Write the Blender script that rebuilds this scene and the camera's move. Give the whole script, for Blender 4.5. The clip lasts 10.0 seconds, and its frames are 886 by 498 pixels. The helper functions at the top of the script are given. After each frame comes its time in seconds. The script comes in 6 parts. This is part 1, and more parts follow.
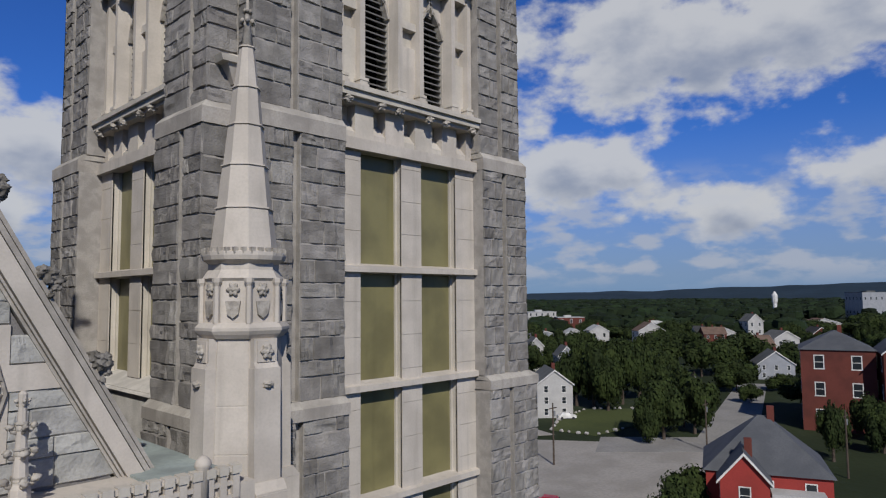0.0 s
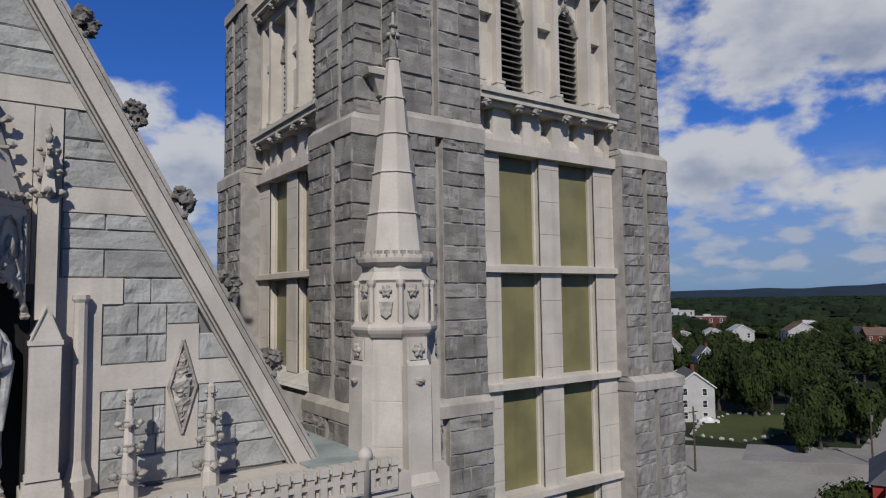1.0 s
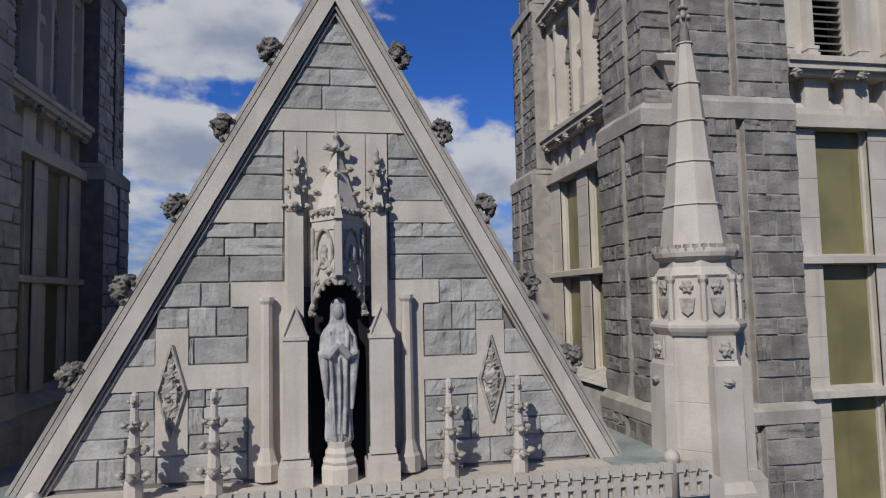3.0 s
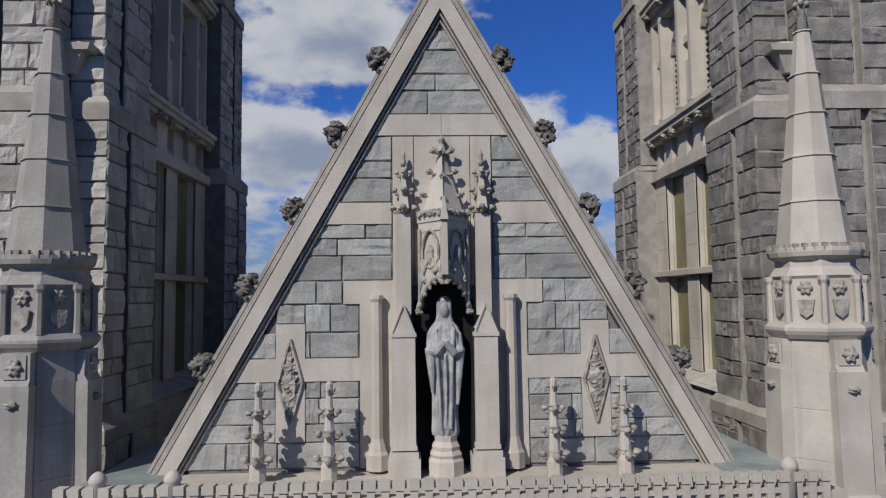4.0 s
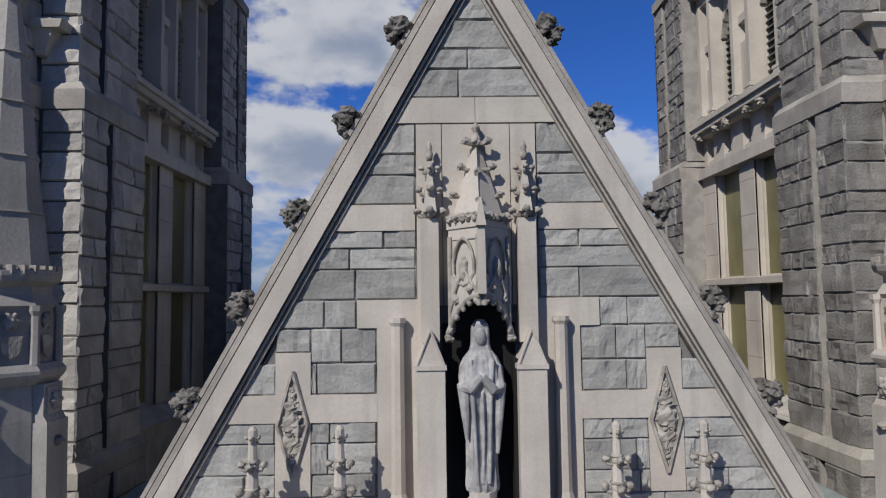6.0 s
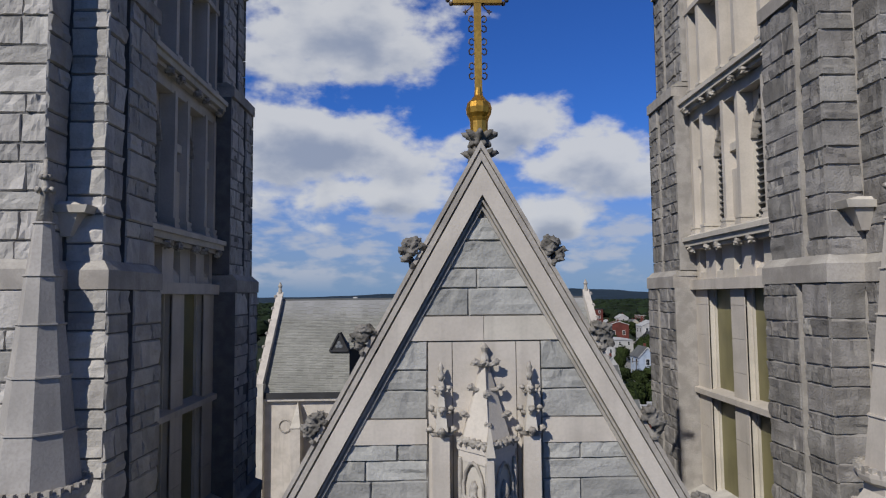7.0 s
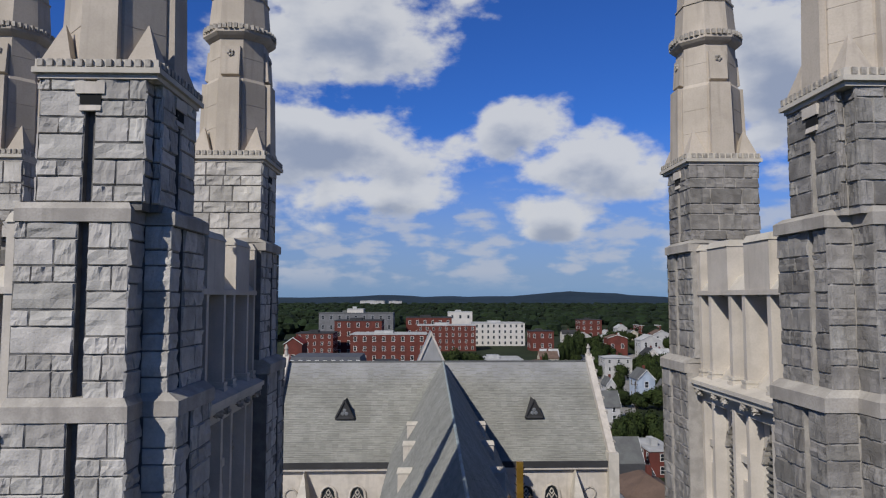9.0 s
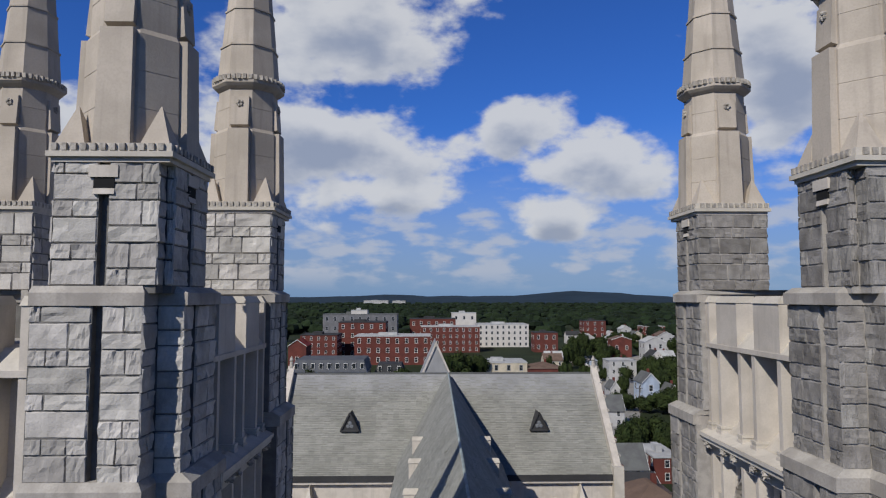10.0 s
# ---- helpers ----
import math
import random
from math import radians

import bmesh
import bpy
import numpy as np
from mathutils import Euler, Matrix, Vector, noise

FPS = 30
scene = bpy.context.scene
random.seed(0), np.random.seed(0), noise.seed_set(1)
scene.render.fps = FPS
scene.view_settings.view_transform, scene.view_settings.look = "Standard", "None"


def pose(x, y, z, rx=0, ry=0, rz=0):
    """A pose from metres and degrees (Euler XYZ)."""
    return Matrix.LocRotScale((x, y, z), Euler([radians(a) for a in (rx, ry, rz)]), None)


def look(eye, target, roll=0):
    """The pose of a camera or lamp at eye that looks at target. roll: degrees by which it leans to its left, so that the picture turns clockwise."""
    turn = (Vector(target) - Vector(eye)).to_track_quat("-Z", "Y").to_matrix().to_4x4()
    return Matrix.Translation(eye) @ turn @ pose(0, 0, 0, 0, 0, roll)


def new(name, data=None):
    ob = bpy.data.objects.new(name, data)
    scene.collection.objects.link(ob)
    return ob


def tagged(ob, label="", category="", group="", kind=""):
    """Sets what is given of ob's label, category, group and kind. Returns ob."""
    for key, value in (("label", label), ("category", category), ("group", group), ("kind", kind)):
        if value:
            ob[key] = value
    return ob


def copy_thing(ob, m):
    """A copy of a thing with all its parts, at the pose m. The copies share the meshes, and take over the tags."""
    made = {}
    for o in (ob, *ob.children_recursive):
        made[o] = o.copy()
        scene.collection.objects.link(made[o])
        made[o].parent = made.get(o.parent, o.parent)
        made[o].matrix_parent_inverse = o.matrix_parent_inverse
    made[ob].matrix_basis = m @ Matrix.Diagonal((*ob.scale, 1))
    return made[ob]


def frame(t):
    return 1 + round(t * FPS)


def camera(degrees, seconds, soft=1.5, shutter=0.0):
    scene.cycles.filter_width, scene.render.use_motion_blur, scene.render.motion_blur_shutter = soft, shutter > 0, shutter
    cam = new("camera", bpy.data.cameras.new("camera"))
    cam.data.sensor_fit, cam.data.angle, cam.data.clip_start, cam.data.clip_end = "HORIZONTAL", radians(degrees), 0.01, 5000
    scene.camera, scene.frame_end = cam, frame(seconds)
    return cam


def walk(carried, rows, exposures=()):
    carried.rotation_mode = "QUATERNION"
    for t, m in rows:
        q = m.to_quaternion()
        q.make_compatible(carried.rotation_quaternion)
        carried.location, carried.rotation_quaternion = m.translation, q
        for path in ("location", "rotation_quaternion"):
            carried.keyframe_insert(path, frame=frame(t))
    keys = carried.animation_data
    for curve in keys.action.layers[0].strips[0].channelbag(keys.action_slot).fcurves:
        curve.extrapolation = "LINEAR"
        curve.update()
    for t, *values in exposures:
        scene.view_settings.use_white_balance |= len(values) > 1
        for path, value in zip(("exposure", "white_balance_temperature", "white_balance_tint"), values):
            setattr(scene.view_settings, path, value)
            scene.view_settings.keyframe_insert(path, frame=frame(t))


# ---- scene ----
cam = camera(67.5, 10.0, soft=1.2)
PATH = [
    (0, (0.19, -9.17, 27.424), (1.628, -7.788, 27.57), -0.5),
    (0.5, (-0.047, -9.204, 27.445), (1.325, -7.757, 27.591), -0.6),
    (1, (-0.108, -9.114, 27.452), (1.041, -7.483, 27.598), -0.7),
    (1.5, (-0.171, -8.981, 27.441), (0.778, -7.226, 27.588), -0.8),
    (2, (-0.242, -8.944, 27.416), (0.497, -7.091, 27.563), -1.1),
    (2.5, (-0.319, -9.084, 27.457), (0.107, -7.135, 27.603), -1.2),
    (3, (-0.243, -9.181, 27.483), (0.124, -7.221, 27.629), -1.2),
    (3.2, (-0.235, -9.238, 27.486), (0.056, -7.265, 27.632), -1.3),
    (4.3, (-0.382, -9.349, 27.495), (-0.329, -7.355, 27.641), -0.6),
    (4.5, (-0.395, -9.187, 27.486), (-0.343, -7.193, 27.632), -0.6),
    (5, (-0.448, -8.04, 27.48), (-0.409, -6.046, 27.626), -0.5),
    (5.2, (-0.487, -7.644, 27.465), (-0.447, -5.65, 27.61), -0.6),
    (6.3, (-0.554, -7.748, 28.232), (-0.523, -5.754, 28.378), -0.8),
    (6.5, (-0.613, -7.902, 28.838), (-0.574, -5.907, 28.984), -0.7),
    (7, (-0.731, -8.37, 30.355), (-0.676, -6.376, 30.5), -0.6),
    (7.5, (-0.931, -8.392, 32.264), (-0.872, -6.398, 32.41), -0.4),
    (8, (-1.068, -8.693, 34.024), (-1.005, -6.699, 34.172), -0.1),
    (8.5, (-1.218, -9.398, 35.706), (-1.157, -7.404, 35.854), 0.1),
    (9, (-1.426, -9.744, 37.427), (-1.368, -7.75, 37.574), 0.0),
    (9.5, (-1.529, -9.889, 38.595), (-1.477, -7.895, 38.741), 0.0),
    (10, (-1.565, -9.876, 38.835), (-1.518, -7.882, 38.98), 0.0),
]
walk(cam, [(t, look(eye, target, roll)) for t, eye, target, roll in PATH], [(0, -0.42), (3, -0.42), (5, -0.40), (6.5, -0.32), (8.5, -0.24), (10, -0.26)])
CX, CY = 10.08, 5.87        # tower centre, off the axis and behind the gable
SUN = Vector((-0.70, -1.0, 0.95)).normalized()

# ---- world and sun ----
world = bpy.data.worlds.new("sky")
scene.world = world
world.use_nodes = True
wt = world.node_tree
for n in list(wt.nodes):
    wt.nodes.remove(n)


def node(tree, kind, **kw):
    n = tree.nodes.new(kind)
    for k, v in kw.items():
        if k == "op":
            n.operation = v
        elif k == "sky":
            n.sky_type = v
        elif k == "blend":
            n.blend_type = v
        elif k == "dtype":
            n.data_type = v
    return n


def math_node(tree, op, a, b=None, c=None, clamp=False):
    n = tree.nodes.new("ShaderNodeMath")
    n.operation, n.use_clamp = op, clamp
    for i, v in enumerate((a, b, c)):
        if v is None:
            continue
        if isinstance(v, (int, float)):
            n.inputs[i].default_value = v
        else:
            tree.links.new(v, n.inputs[i])
    return n.outputs[0]


def mix_col(tree, fac, a, b, blend="MIX"):
    n = tree.nodes.new("ShaderNodeMix")
    n.data_type, n.blend_type = "RGBA", blend
    for i, v in ((0, fac), (6, a), (7, b)):
        if isinstance(v, (int, float)):
            n.inputs[i].default_value = v
        elif isinstance(v, tuple):
            n.inputs[i].default_value = (*v, 1)
        else:
            tree.links.new(v, n.inputs[i])
    return n.outputs[2]


def smooth(tree, v, lo, hi):
    n = tree.nodes.new("ShaderNodeMapRange")
    n.interpolation_type = "SMOOTHSTEP"
    tree.links.new(v, n.inputs[0])
    n.inputs[1].default_value, n.inputs[2].default_value = lo, hi
    return n.outputs[0]


sky = wt.nodes.new("ShaderNodeTexSky")
sky.sky_type, sky.sun_disc = "NISHITA", False
sky.sun_elevation = math.asin(SUN.z)
sky.sun_rotation = math.atan2(SUN.x, SUN.y)
sky.altitude, sky.air_density, sky.dust_density, sky.ozone_density = 100, 1.0, 0.3, 3.0
geo = wt.nodes.new("ShaderNodeTexCoord")
sep = wt.nodes.new("ShaderNodeSeparateXYZ")
wt.links.new(geo.outputs["Generated"], sep.inputs[0])
az = math_node(wt, "MULTIPLY", math_node(wt, "ARCTAN2", sep.outputs[0], sep.outputs[1]), 57.2958)
el = math_node(wt, "MULTIPLY", math_node(wt, "ARCSINE", sep.outputs[2]), 57.2958)
# cumulus heaps: azimuth, elevation and half-widths in degrees
HEAPS = [(-7, 22.5, 11, 6), (-9, 13.2, 11, 4.8), (-4, 9, 8, 1.8), (8, 14.6, 4.2, 2.6), (15.5, 11.0, 6.0, 3.0), (11, 7.0, 3.6, 1.8),
         (72, 20, 20, 5.2), (58.5, 10.6, 6.5, 2.8), (70.5, 7, 5, 2.5), (79, 9.5, 6, 2.8), 
         (29, 18, 5, 7), (48, 14, 7, 3), (-40, 14, 14, 5), (-100, 16, 14, 4)]


def heaps(shift):
    total = None
    warp = wt.nodes.new("ShaderNodeTexNoise")
    warp.inputs["Scale"].default_value, warp.inputs["Detail"].default_value = 5.0, 4.0
    wt.links.new(geo.outputs["Generated"], warp.inputs["Vector"])
    e = math_node(wt, "ADD", el, shift)
    for a0, e0, ra, re in HEAPS:
        da = math_node(wt, "MULTIPLY", math_node(wt, "SUBTRACT", az, a0), 1 / ra)
        de = math_node(wt, "MULTIPLY", math_node(wt, "SUBTRACT", e, e0), 1 / re)
        d2 = math_node(wt, "MULTIPLY_ADD", da, da, math_node(wt, "MULTIPLY", de, de))
        v = math_node(wt, "SUBTRACT", 1.0, math_node(wt, "SQRT", d2))
        total = v if total is None else math_node(wt, "SMOOTH_MAX", total, v, 0.15)
    return total


def puffs(shift):
    mp = wt.nodes.new("ShaderNodeMapping")
    mp.inputs["Location"].default_value = (0, 0, shift / 57.3)
    mp.inputs["Scale"].default_value = (1, 1, 1.7)
    wt.links.new(geo.outputs["Generated"], mp.inputs["Vector"])
    out = []
    for scale, rough in ((8.0, 0.5), (30.0, 0.55)):
        n = wt.nodes.new("ShaderNodeTexNoise")
        n.inputs["Scale"].default_value, n.inputs["Detail"].default_value, n.inputs["Roughness"].default_value = scale, 7.0, rough
        wt.links.new(mp.outputs[0], n.inputs["Vector"])
        out.append(math_node(wt, "SUBTRACT", n.outputs["Fac"], 0.5))
    return math_node(wt, "MULTIPLY_ADD", out[0], 2.6, math_node(wt, "MULTIPLY", out[1], 0.8 if shift == 0 else 0.3))


density = math_node(wt, "ADD", heaps(0.0), puffs(0.0))
above = math_node(wt, "ADD", heaps(1.4), puffs(1.4))
cover = smooth(wt, density, -0.16, 0.36)
# small far cumulus in a flat layer, and a thin veil
flat_map = wt.nodes.new("ShaderNodeMapping")
flat_map.inputs["Scale"].default_value = (1, 1, 2.6)
wt.links.new(geo.outputs["Generated"], flat_map.inputs["Vector"])
layer = wt.nodes.new("ShaderNodeTexNoise")
layer.inputs["Scale"].default_value, layer.inputs["Detail"].default_value, layer.inputs["Roughness"].default_value = 15.0, 6.0, 0.5
wt.links.new(flat_map.outputs[0], layer.inputs["Vector"])
low_band = math_node(wt, "MULTIPLY", smooth(wt, el, 0.2, 2.5), smooth(wt, el, 11.5, 7.0))
far_cover = math_node(wt, "MULTIPLY", math_node(wt, "MULTIPLY", smooth(wt, layer.outputs["Fac"], 0.44, 0.62), low_band), 0.75)
veil = math_node(wt, "MULTIPLY", math_node(wt, "MULTIPLY", smooth(wt, el, -1.0, 2.0), smooth(wt, el, 15.0, 4.0)), 0.45)
shade = smooth(wt, above, 0.2, 1.15)
haze = smooth(wt, el, 9.0, -0.5)
cloud = mix_col(wt, shade, (11.6, 11.9, 12.5), (5.6, 6.5, 8.5))
tint = mix_col(wt, 1.0, sky.outputs[0], (0.41, 0.92, 2.0), "MULTIPLY")
tint = mix_col(wt, math_node(wt, "MULTIPLY", smooth(wt, el, 26.0, 50.0), 0.8), tint, (0.10, 0.25, 0.75))
clear = mix_col(wt, math_node(wt, "MULTIPLY", haze, 0.6), tint, (3.3, 5.0, 8.6))
distant = mix_col(wt, veil, clear, (5.3, 6.3, 8.3))
distant = mix_col(wt, far_cover, distant, (8.6, 9.3, 10.9))
mixed = mix_col(wt, math_node(wt, "MULTIPLY", cover, 0.93), distant, cloud)
bg = wt.nodes.new("ShaderNodeBackground")
bg.inputs["Strength"].default_value = 0.062
wt.links.new(mixed, bg.inputs["Color"])
wout = wt.nodes.new("ShaderNodeOutputWorld")
wt.links.new(bg.outputs[0], wout.inputs[0])

sun = new("sun", bpy.data.lights.new("sun", "SUN"))
sun.data.energy, sun.data.angle, sun.data.color = 4.9, radians(0.53), (1.0, 0.96, 0.895)
sun.matrix_world = look((0, 0, 90), Vector((0, 0, 90)) - SUN)


# ---- materials ----
def material(name, base, other=None, rough=0.8, metal=0.0, grain=30.0, patch=1.2, bump=0.3, spread=0.0, streak=0.0, dist=0.02, by="island", speck=0.45):
    """A surface with a grain and patches of a second colour, relief, and a shift of tone from piece to piece."""
    m = bpy.data.materials.new(name)
    m.use_nodes = True
    t = m.node_tree
    b = t.nodes["Principled BSDF"]
    g = t.nodes.new("ShaderNodeNewGeometry")
    other = other or tuple(c * 0.75 for c in base)

    def noise_at(scale, detail=5.0, squash=1.0):
        mp = t.nodes.new("ShaderNodeMapping")
        mp.inputs["Scale"].default_value = (scale, scale, scale * squash)
        t.links.new(g.outputs["Position"], mp.inputs["Vector"])
        n = t.nodes.new("ShaderNodeTexNoise")
        n.inputs["Scale"].default_value, n.inputs["Detail"].default_value = 1.0, detail
        t.links.new(mp.outputs[0], n.inputs["Vector"])
        return n.outputs["Fac"]

    fine, wide = noise_at(grain), noise_at(patch, 4.0)
    c = mix_col(t, smooth(t, wide, 0.36, 0.66), base, other)
    c = mix_col(t, math_node(t, "MULTIPLY", smooth(t, fine, 0.35, 0.75), speck), c, tuple(x * 0.62 for x in base))
    if streak:
        c = mix_col(t, math_node(t, "MULTIPLY", smooth(t, noise_at(5.0, 4.0, 0.06), 0.5, 0.75), streak), c, tuple(x * 0.45 for x in base))
    if spread:
        if by == "island":
            r = g.outputs["Random Per Island"]
        else:
            info = t.nodes.new("ShaderNodeObjectInfo")
            r = info.outputs["Random"]
        f = math_node(t, "MULTIPLY_ADD", r, 2 * spread, 1 - spread)
        comb = t.nodes.new("ShaderNodeCombineColor")
        for i, k in enumerate((1.0, 1.0, 1.0)):
            t.links.new(f, comb.inputs[i])
        c = mix_col(t, 1.0, c, comb.outputs[0], "MULTIPLY")
        hue = t.nodes.new("ShaderNodeHueSaturation")
        t.links.new(math_node(t, "MULTIPLY_ADD", math_node(t, "FRACT", math_node(t, "MULTIPLY", r, 7.3)), 0.016, 0.492), hue.inputs["Hue"])
        t.links.new(c, hue.inputs["Color"])
        c = hue.outputs[0]
    t.links.new(c, b.inputs["Base Color"])
    b.inputs["Roughness"].default_value, b.inputs["Metallic"].default_value = rough, metal
    b.inputs["Specular IOR Level"].default_value = 0.15 if rough >= 0.8 else 0.4
    if bump:
        bp = t.nodes.new("ShaderNodeBump")
        bp.inputs["Strength"].default_value, bp.inputs["Distance"].default_value = bump, dist
        t.links.new(math_node(t, "MULTIPLY_ADD", wide, 0.5, fine), bp.inputs["Height"])
        t.links.new(bp.outputs[0], b.inputs["Normal"])
    return m


LIME = material("limestone", (0.525, 0.48, 0.418), (0.44, 0.40, 0.347), 0.85, grain=26, patch=1.3, bump=0.18, streak=0.28, spread=0.08, speck=0.22)
SPIRE = material("tawny_spire_stone", (0.47, 0.415, 0.345), (0.38, 0.335, 0.275), 0.85, grain=24, patch=0.9, bump=0.2, streak=0.35, spread=0.07, speck=0.25)
# greyer copy of the limestone, with shade put into its colour
LIME_SHADED = material("soot_greyed_limestone", (0.40, 0.375, 0.345), (0.30, 0.283, 0.26), 0.88, grain=26, patch=1.1, bump=0.2, streak=0.4, spread=0.08)
BAND = material("weathered_band_stone", (0.40, 0.37, 0.33), (0.28, 0.258, 0.23), 0.9, grain=26, patch=1.6, bump=0.3, streak=0.35, spread=0.1)
CARVED = material("carved_limestone", (0.44, 0.405, 0.355), (0.25, 0.228, 0.2), 0.9, grain=30, patch=7, bump=0.5)
GRANITE = material("granite_block", (0.455, 0.43, 0.396), (0.35, 0.33, 0.303), 0.85, grain=24, patch=2.6, bump=0.6, spread=0.20, by="object", dist=0.02, speck=0.3)
SOOTY = material("sooty_granite_block", (0.27, 0.255, 0.237), (0.175, 0.163, 0.149), 0.85, grain=30, patch=2.4, bump=0.8, spread=0.24, by="object", dist=0.02)
SOOTY_J = material("sooty_granite_blocks", (0.27, 0.255, 0.237), (0.175, 0.163, 0.149), 0.85, grain=30, patch=2.4, bump=0.8, spread=0.24, dist=0.02)
GRANITE_J = material("granite_blocks", (0.455, 0.43, 0.396), (0.35, 0.33, 0.303), 0.85, grain=24, patch=2.6, bump=0.6, spread=0.20, dist=0.02, speck=0.3)
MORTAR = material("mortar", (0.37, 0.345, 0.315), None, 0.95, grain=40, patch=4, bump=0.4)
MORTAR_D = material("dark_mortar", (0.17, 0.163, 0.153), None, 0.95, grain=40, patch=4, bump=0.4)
GLASS = material("stained_glass_cover", (0.205, 0.185, 0.085), (0.15, 0.135, 0.065), 0.35, grain=4, patch=1.1, bump=0.03, streak=0.25, speck=0.15)
LOUVRE = material("louvre_slat", (0.16, 0.155, 0.145), None, 0.7, grain=20, patch=2, bump=0.1)
# near-black that stands for shade in hollows and openings
SHADE_BLACK = material("dark_interior", (0.02, 0.02, 0.02), None, 0.9, bump=0)
GOLD = material("gilded_metal", (0.72, 0.40, 0.07), (0.55, 0.29, 0.05), 0.33, metal=0.85, grain=40, patch=8, bump=0.1)
IRON = material("dark_bronze", (0.10, 0.07, 0.045), (0.06, 0.045, 0.035), 0.6, metal=0.5, grain=40, patch=8, bump=0.1)
SLATE = material("slate_roof", (0.30, 0.30, 0.295), (0.235, 0.235, 0.23), 0.6, grain=14, patch=0.35, bump=0.2, streak=0.2)
SLATE_P = material("slate_course", (0.27, 0.268, 0.24), (0.215, 0.213, 0.19), 0.8, grain=14, patch=0.35, bump=0.3, spread=0.11, streak=0.25)
COPPER = material("verdigris_copper", (0.33, 0.38, 0.36), (0.22, 0.25, 0.24), 0.6, grain=12, patch=1.4, bump=0.2)
WEATHERED = material("weathered_carving", (0.215, 0.2, 0.18), (0.10, 0.092, 0.08), 0.95, grain=30, patch=6, bump=0.6)
STATUE = material("statue_stone", (0.47, 0.46, 0.45), (0.27, 0.265, 0.265), 0.85, grain=20, patch=5, bump=0.4, streak=0.5)


# ---- mesh helpers ----
def rise(z):
    """True height of a church part from its height in the drawing, which is a little squat."""
    return 25.09 + (z - 25.12) * 1.04 if z > 19.0 else z


class Mesh:
    """Collects faces; mirrors in x when asked. Church parts go through rise()."""
    church = True
    plan = None

    def __init__(self, mirror=False):
        self.v, self.f, self.s = [], [], -1 if mirror else 1

    def add(self, verts, faces):
        k = len(self.v)
        if Mesh.plan:
            verts = [(*Mesh.plan(x, y, self.s), z) for x, y, z in verts]
        if Mesh.church:
            verts = [(x, y, rise(z)) for x, y, z in verts]
        self.v += [(self.s * x, y, z) for x, y, z in verts]
        self.f += [tuple(k + i for i in f) for f in faces]

    def box(self, x0, x1, y0, y1, z0, z1):
        self.add([(x, y, z) for z in (z0, z1) for y in (y0, y1) for x in (x0, x1)],
                 [(0, 2, 3, 1), (4, 5, 7, 6), (0, 1, 5, 4), (2, 6, 7, 3), (0, 4, 6, 2), (1, 3, 7, 5)])

    def hull(self, low, high):
        """Two rings of as many points, joined and capped."""
        n = len(low)
        self.add(list(low) + list(high), [tuple(range(n))[::-1], tuple(range(n, 2 * n))] + [(i, (i + 1) % n, n + (i + 1) % n, n + i) for i in range(n)])

    def prism(self, poly, z0, z1):
        self.hull([(x, y, z0) for x, y in poly], [(x, y, z1) for x, y in poly])

    def slab(self, poly, y0, y1):
        """A plate with its outline in x and z."""
        self.hull([(x, y0, z) for x, z in poly], [(x, y1, z) for x, z in poly])

    def rings(self, cx, cy, prof, n=8, turn=None, squash=(1, 1)):
        """A turned form: radius and height, ring by ring."""
        turn = math.pi / n if turn is None else turn
        vs, fs = [], []
        for r, z in prof:
            vs += [(cx + r * squash[0] * math.cos(turn + 2 * math.pi * i / n), cy + r * squash[1] * math.sin(turn + 2 * math.pi * i / n), z) for i in range(n)]
        for k in range(len(prof) - 1):
            fs += [(k * n + i, k * n + (i + 1) % n, (k + 1) * n + (i + 1) % n, (k + 1) * n + i) for i in range(n)]
        fs += [tuple(range(n))[::-1], tuple(range((len(prof) - 1) * n, len(prof) * n))]
        self.add(vs, fs)

    def tube(self, pts, r, n=6):
        vs, fs = [], []
        for i, p in enumerate(pts):
            p = Vector(p)
            d = (Vector(pts[min(i + 1, len(pts) - 1)]) - Vector(pts[max(i - 1, 0)])).normalized()
            a = d.orthogonal().normalized() if abs(d.y) > 0.99 else d.cross(Vector((0, 1, 0))).normalized()
            b = d.cross(a)
            rr = r[i] if isinstance(r, (list, tuple)) else r
            vs += [tuple(p + a * rr * math.cos(2 * math.pi * k / n) + b * rr * math.sin(2 * math.pi * k / n)) for k in range(n)]
        for i in range(len(pts) - 1):
            fs += [(i * n + k, i * n + (k + 1) % n, (i + 1) * n + (k + 1) % n, (i + 1) * n + k) for k in range(n)]
        fs += [tuple(range(n))[::-1], tuple(range((len(pts) - 1) * n, len(pts) * n))]
        self.add(vs, fs)

    def ball(self, c, r, n=8, m=5, squash=(1, 1, 1), lump=0.0, seed=0):
        vs, fs = [(c[0], c[1], c[2] - r * squash[2])], []
        rnd = random.Random(seed)
        for j in range(1, m):
            a = math.pi * j / m
            for i in range(n):
                q = r * (1 + lump * (rnd.random() - 0.5) * 2)
                vs.append((c[0] + q * squash[0] * math.sin(a) * math.cos(2 * math.pi * i / n), c[1] + q * squash[1] * math.sin(a) * math.sin(2 * math.pi * i / n), c[2] - q * squash[2] * math.cos(a)))
        vs.append((c[0], c[1], c[2] + r * squash[2]))
        fs += [(0, 1 + (i + 1) % n, 1 + i) for i in range(n)]
        for j in range(m - 2):
            fs += [(1 + j * n + i, 1 + j * n + (i + 1) % n, 1 + (j + 1) * n + (i + 1) % n, 1 + (j + 1) * n + i) for i in range(n)]
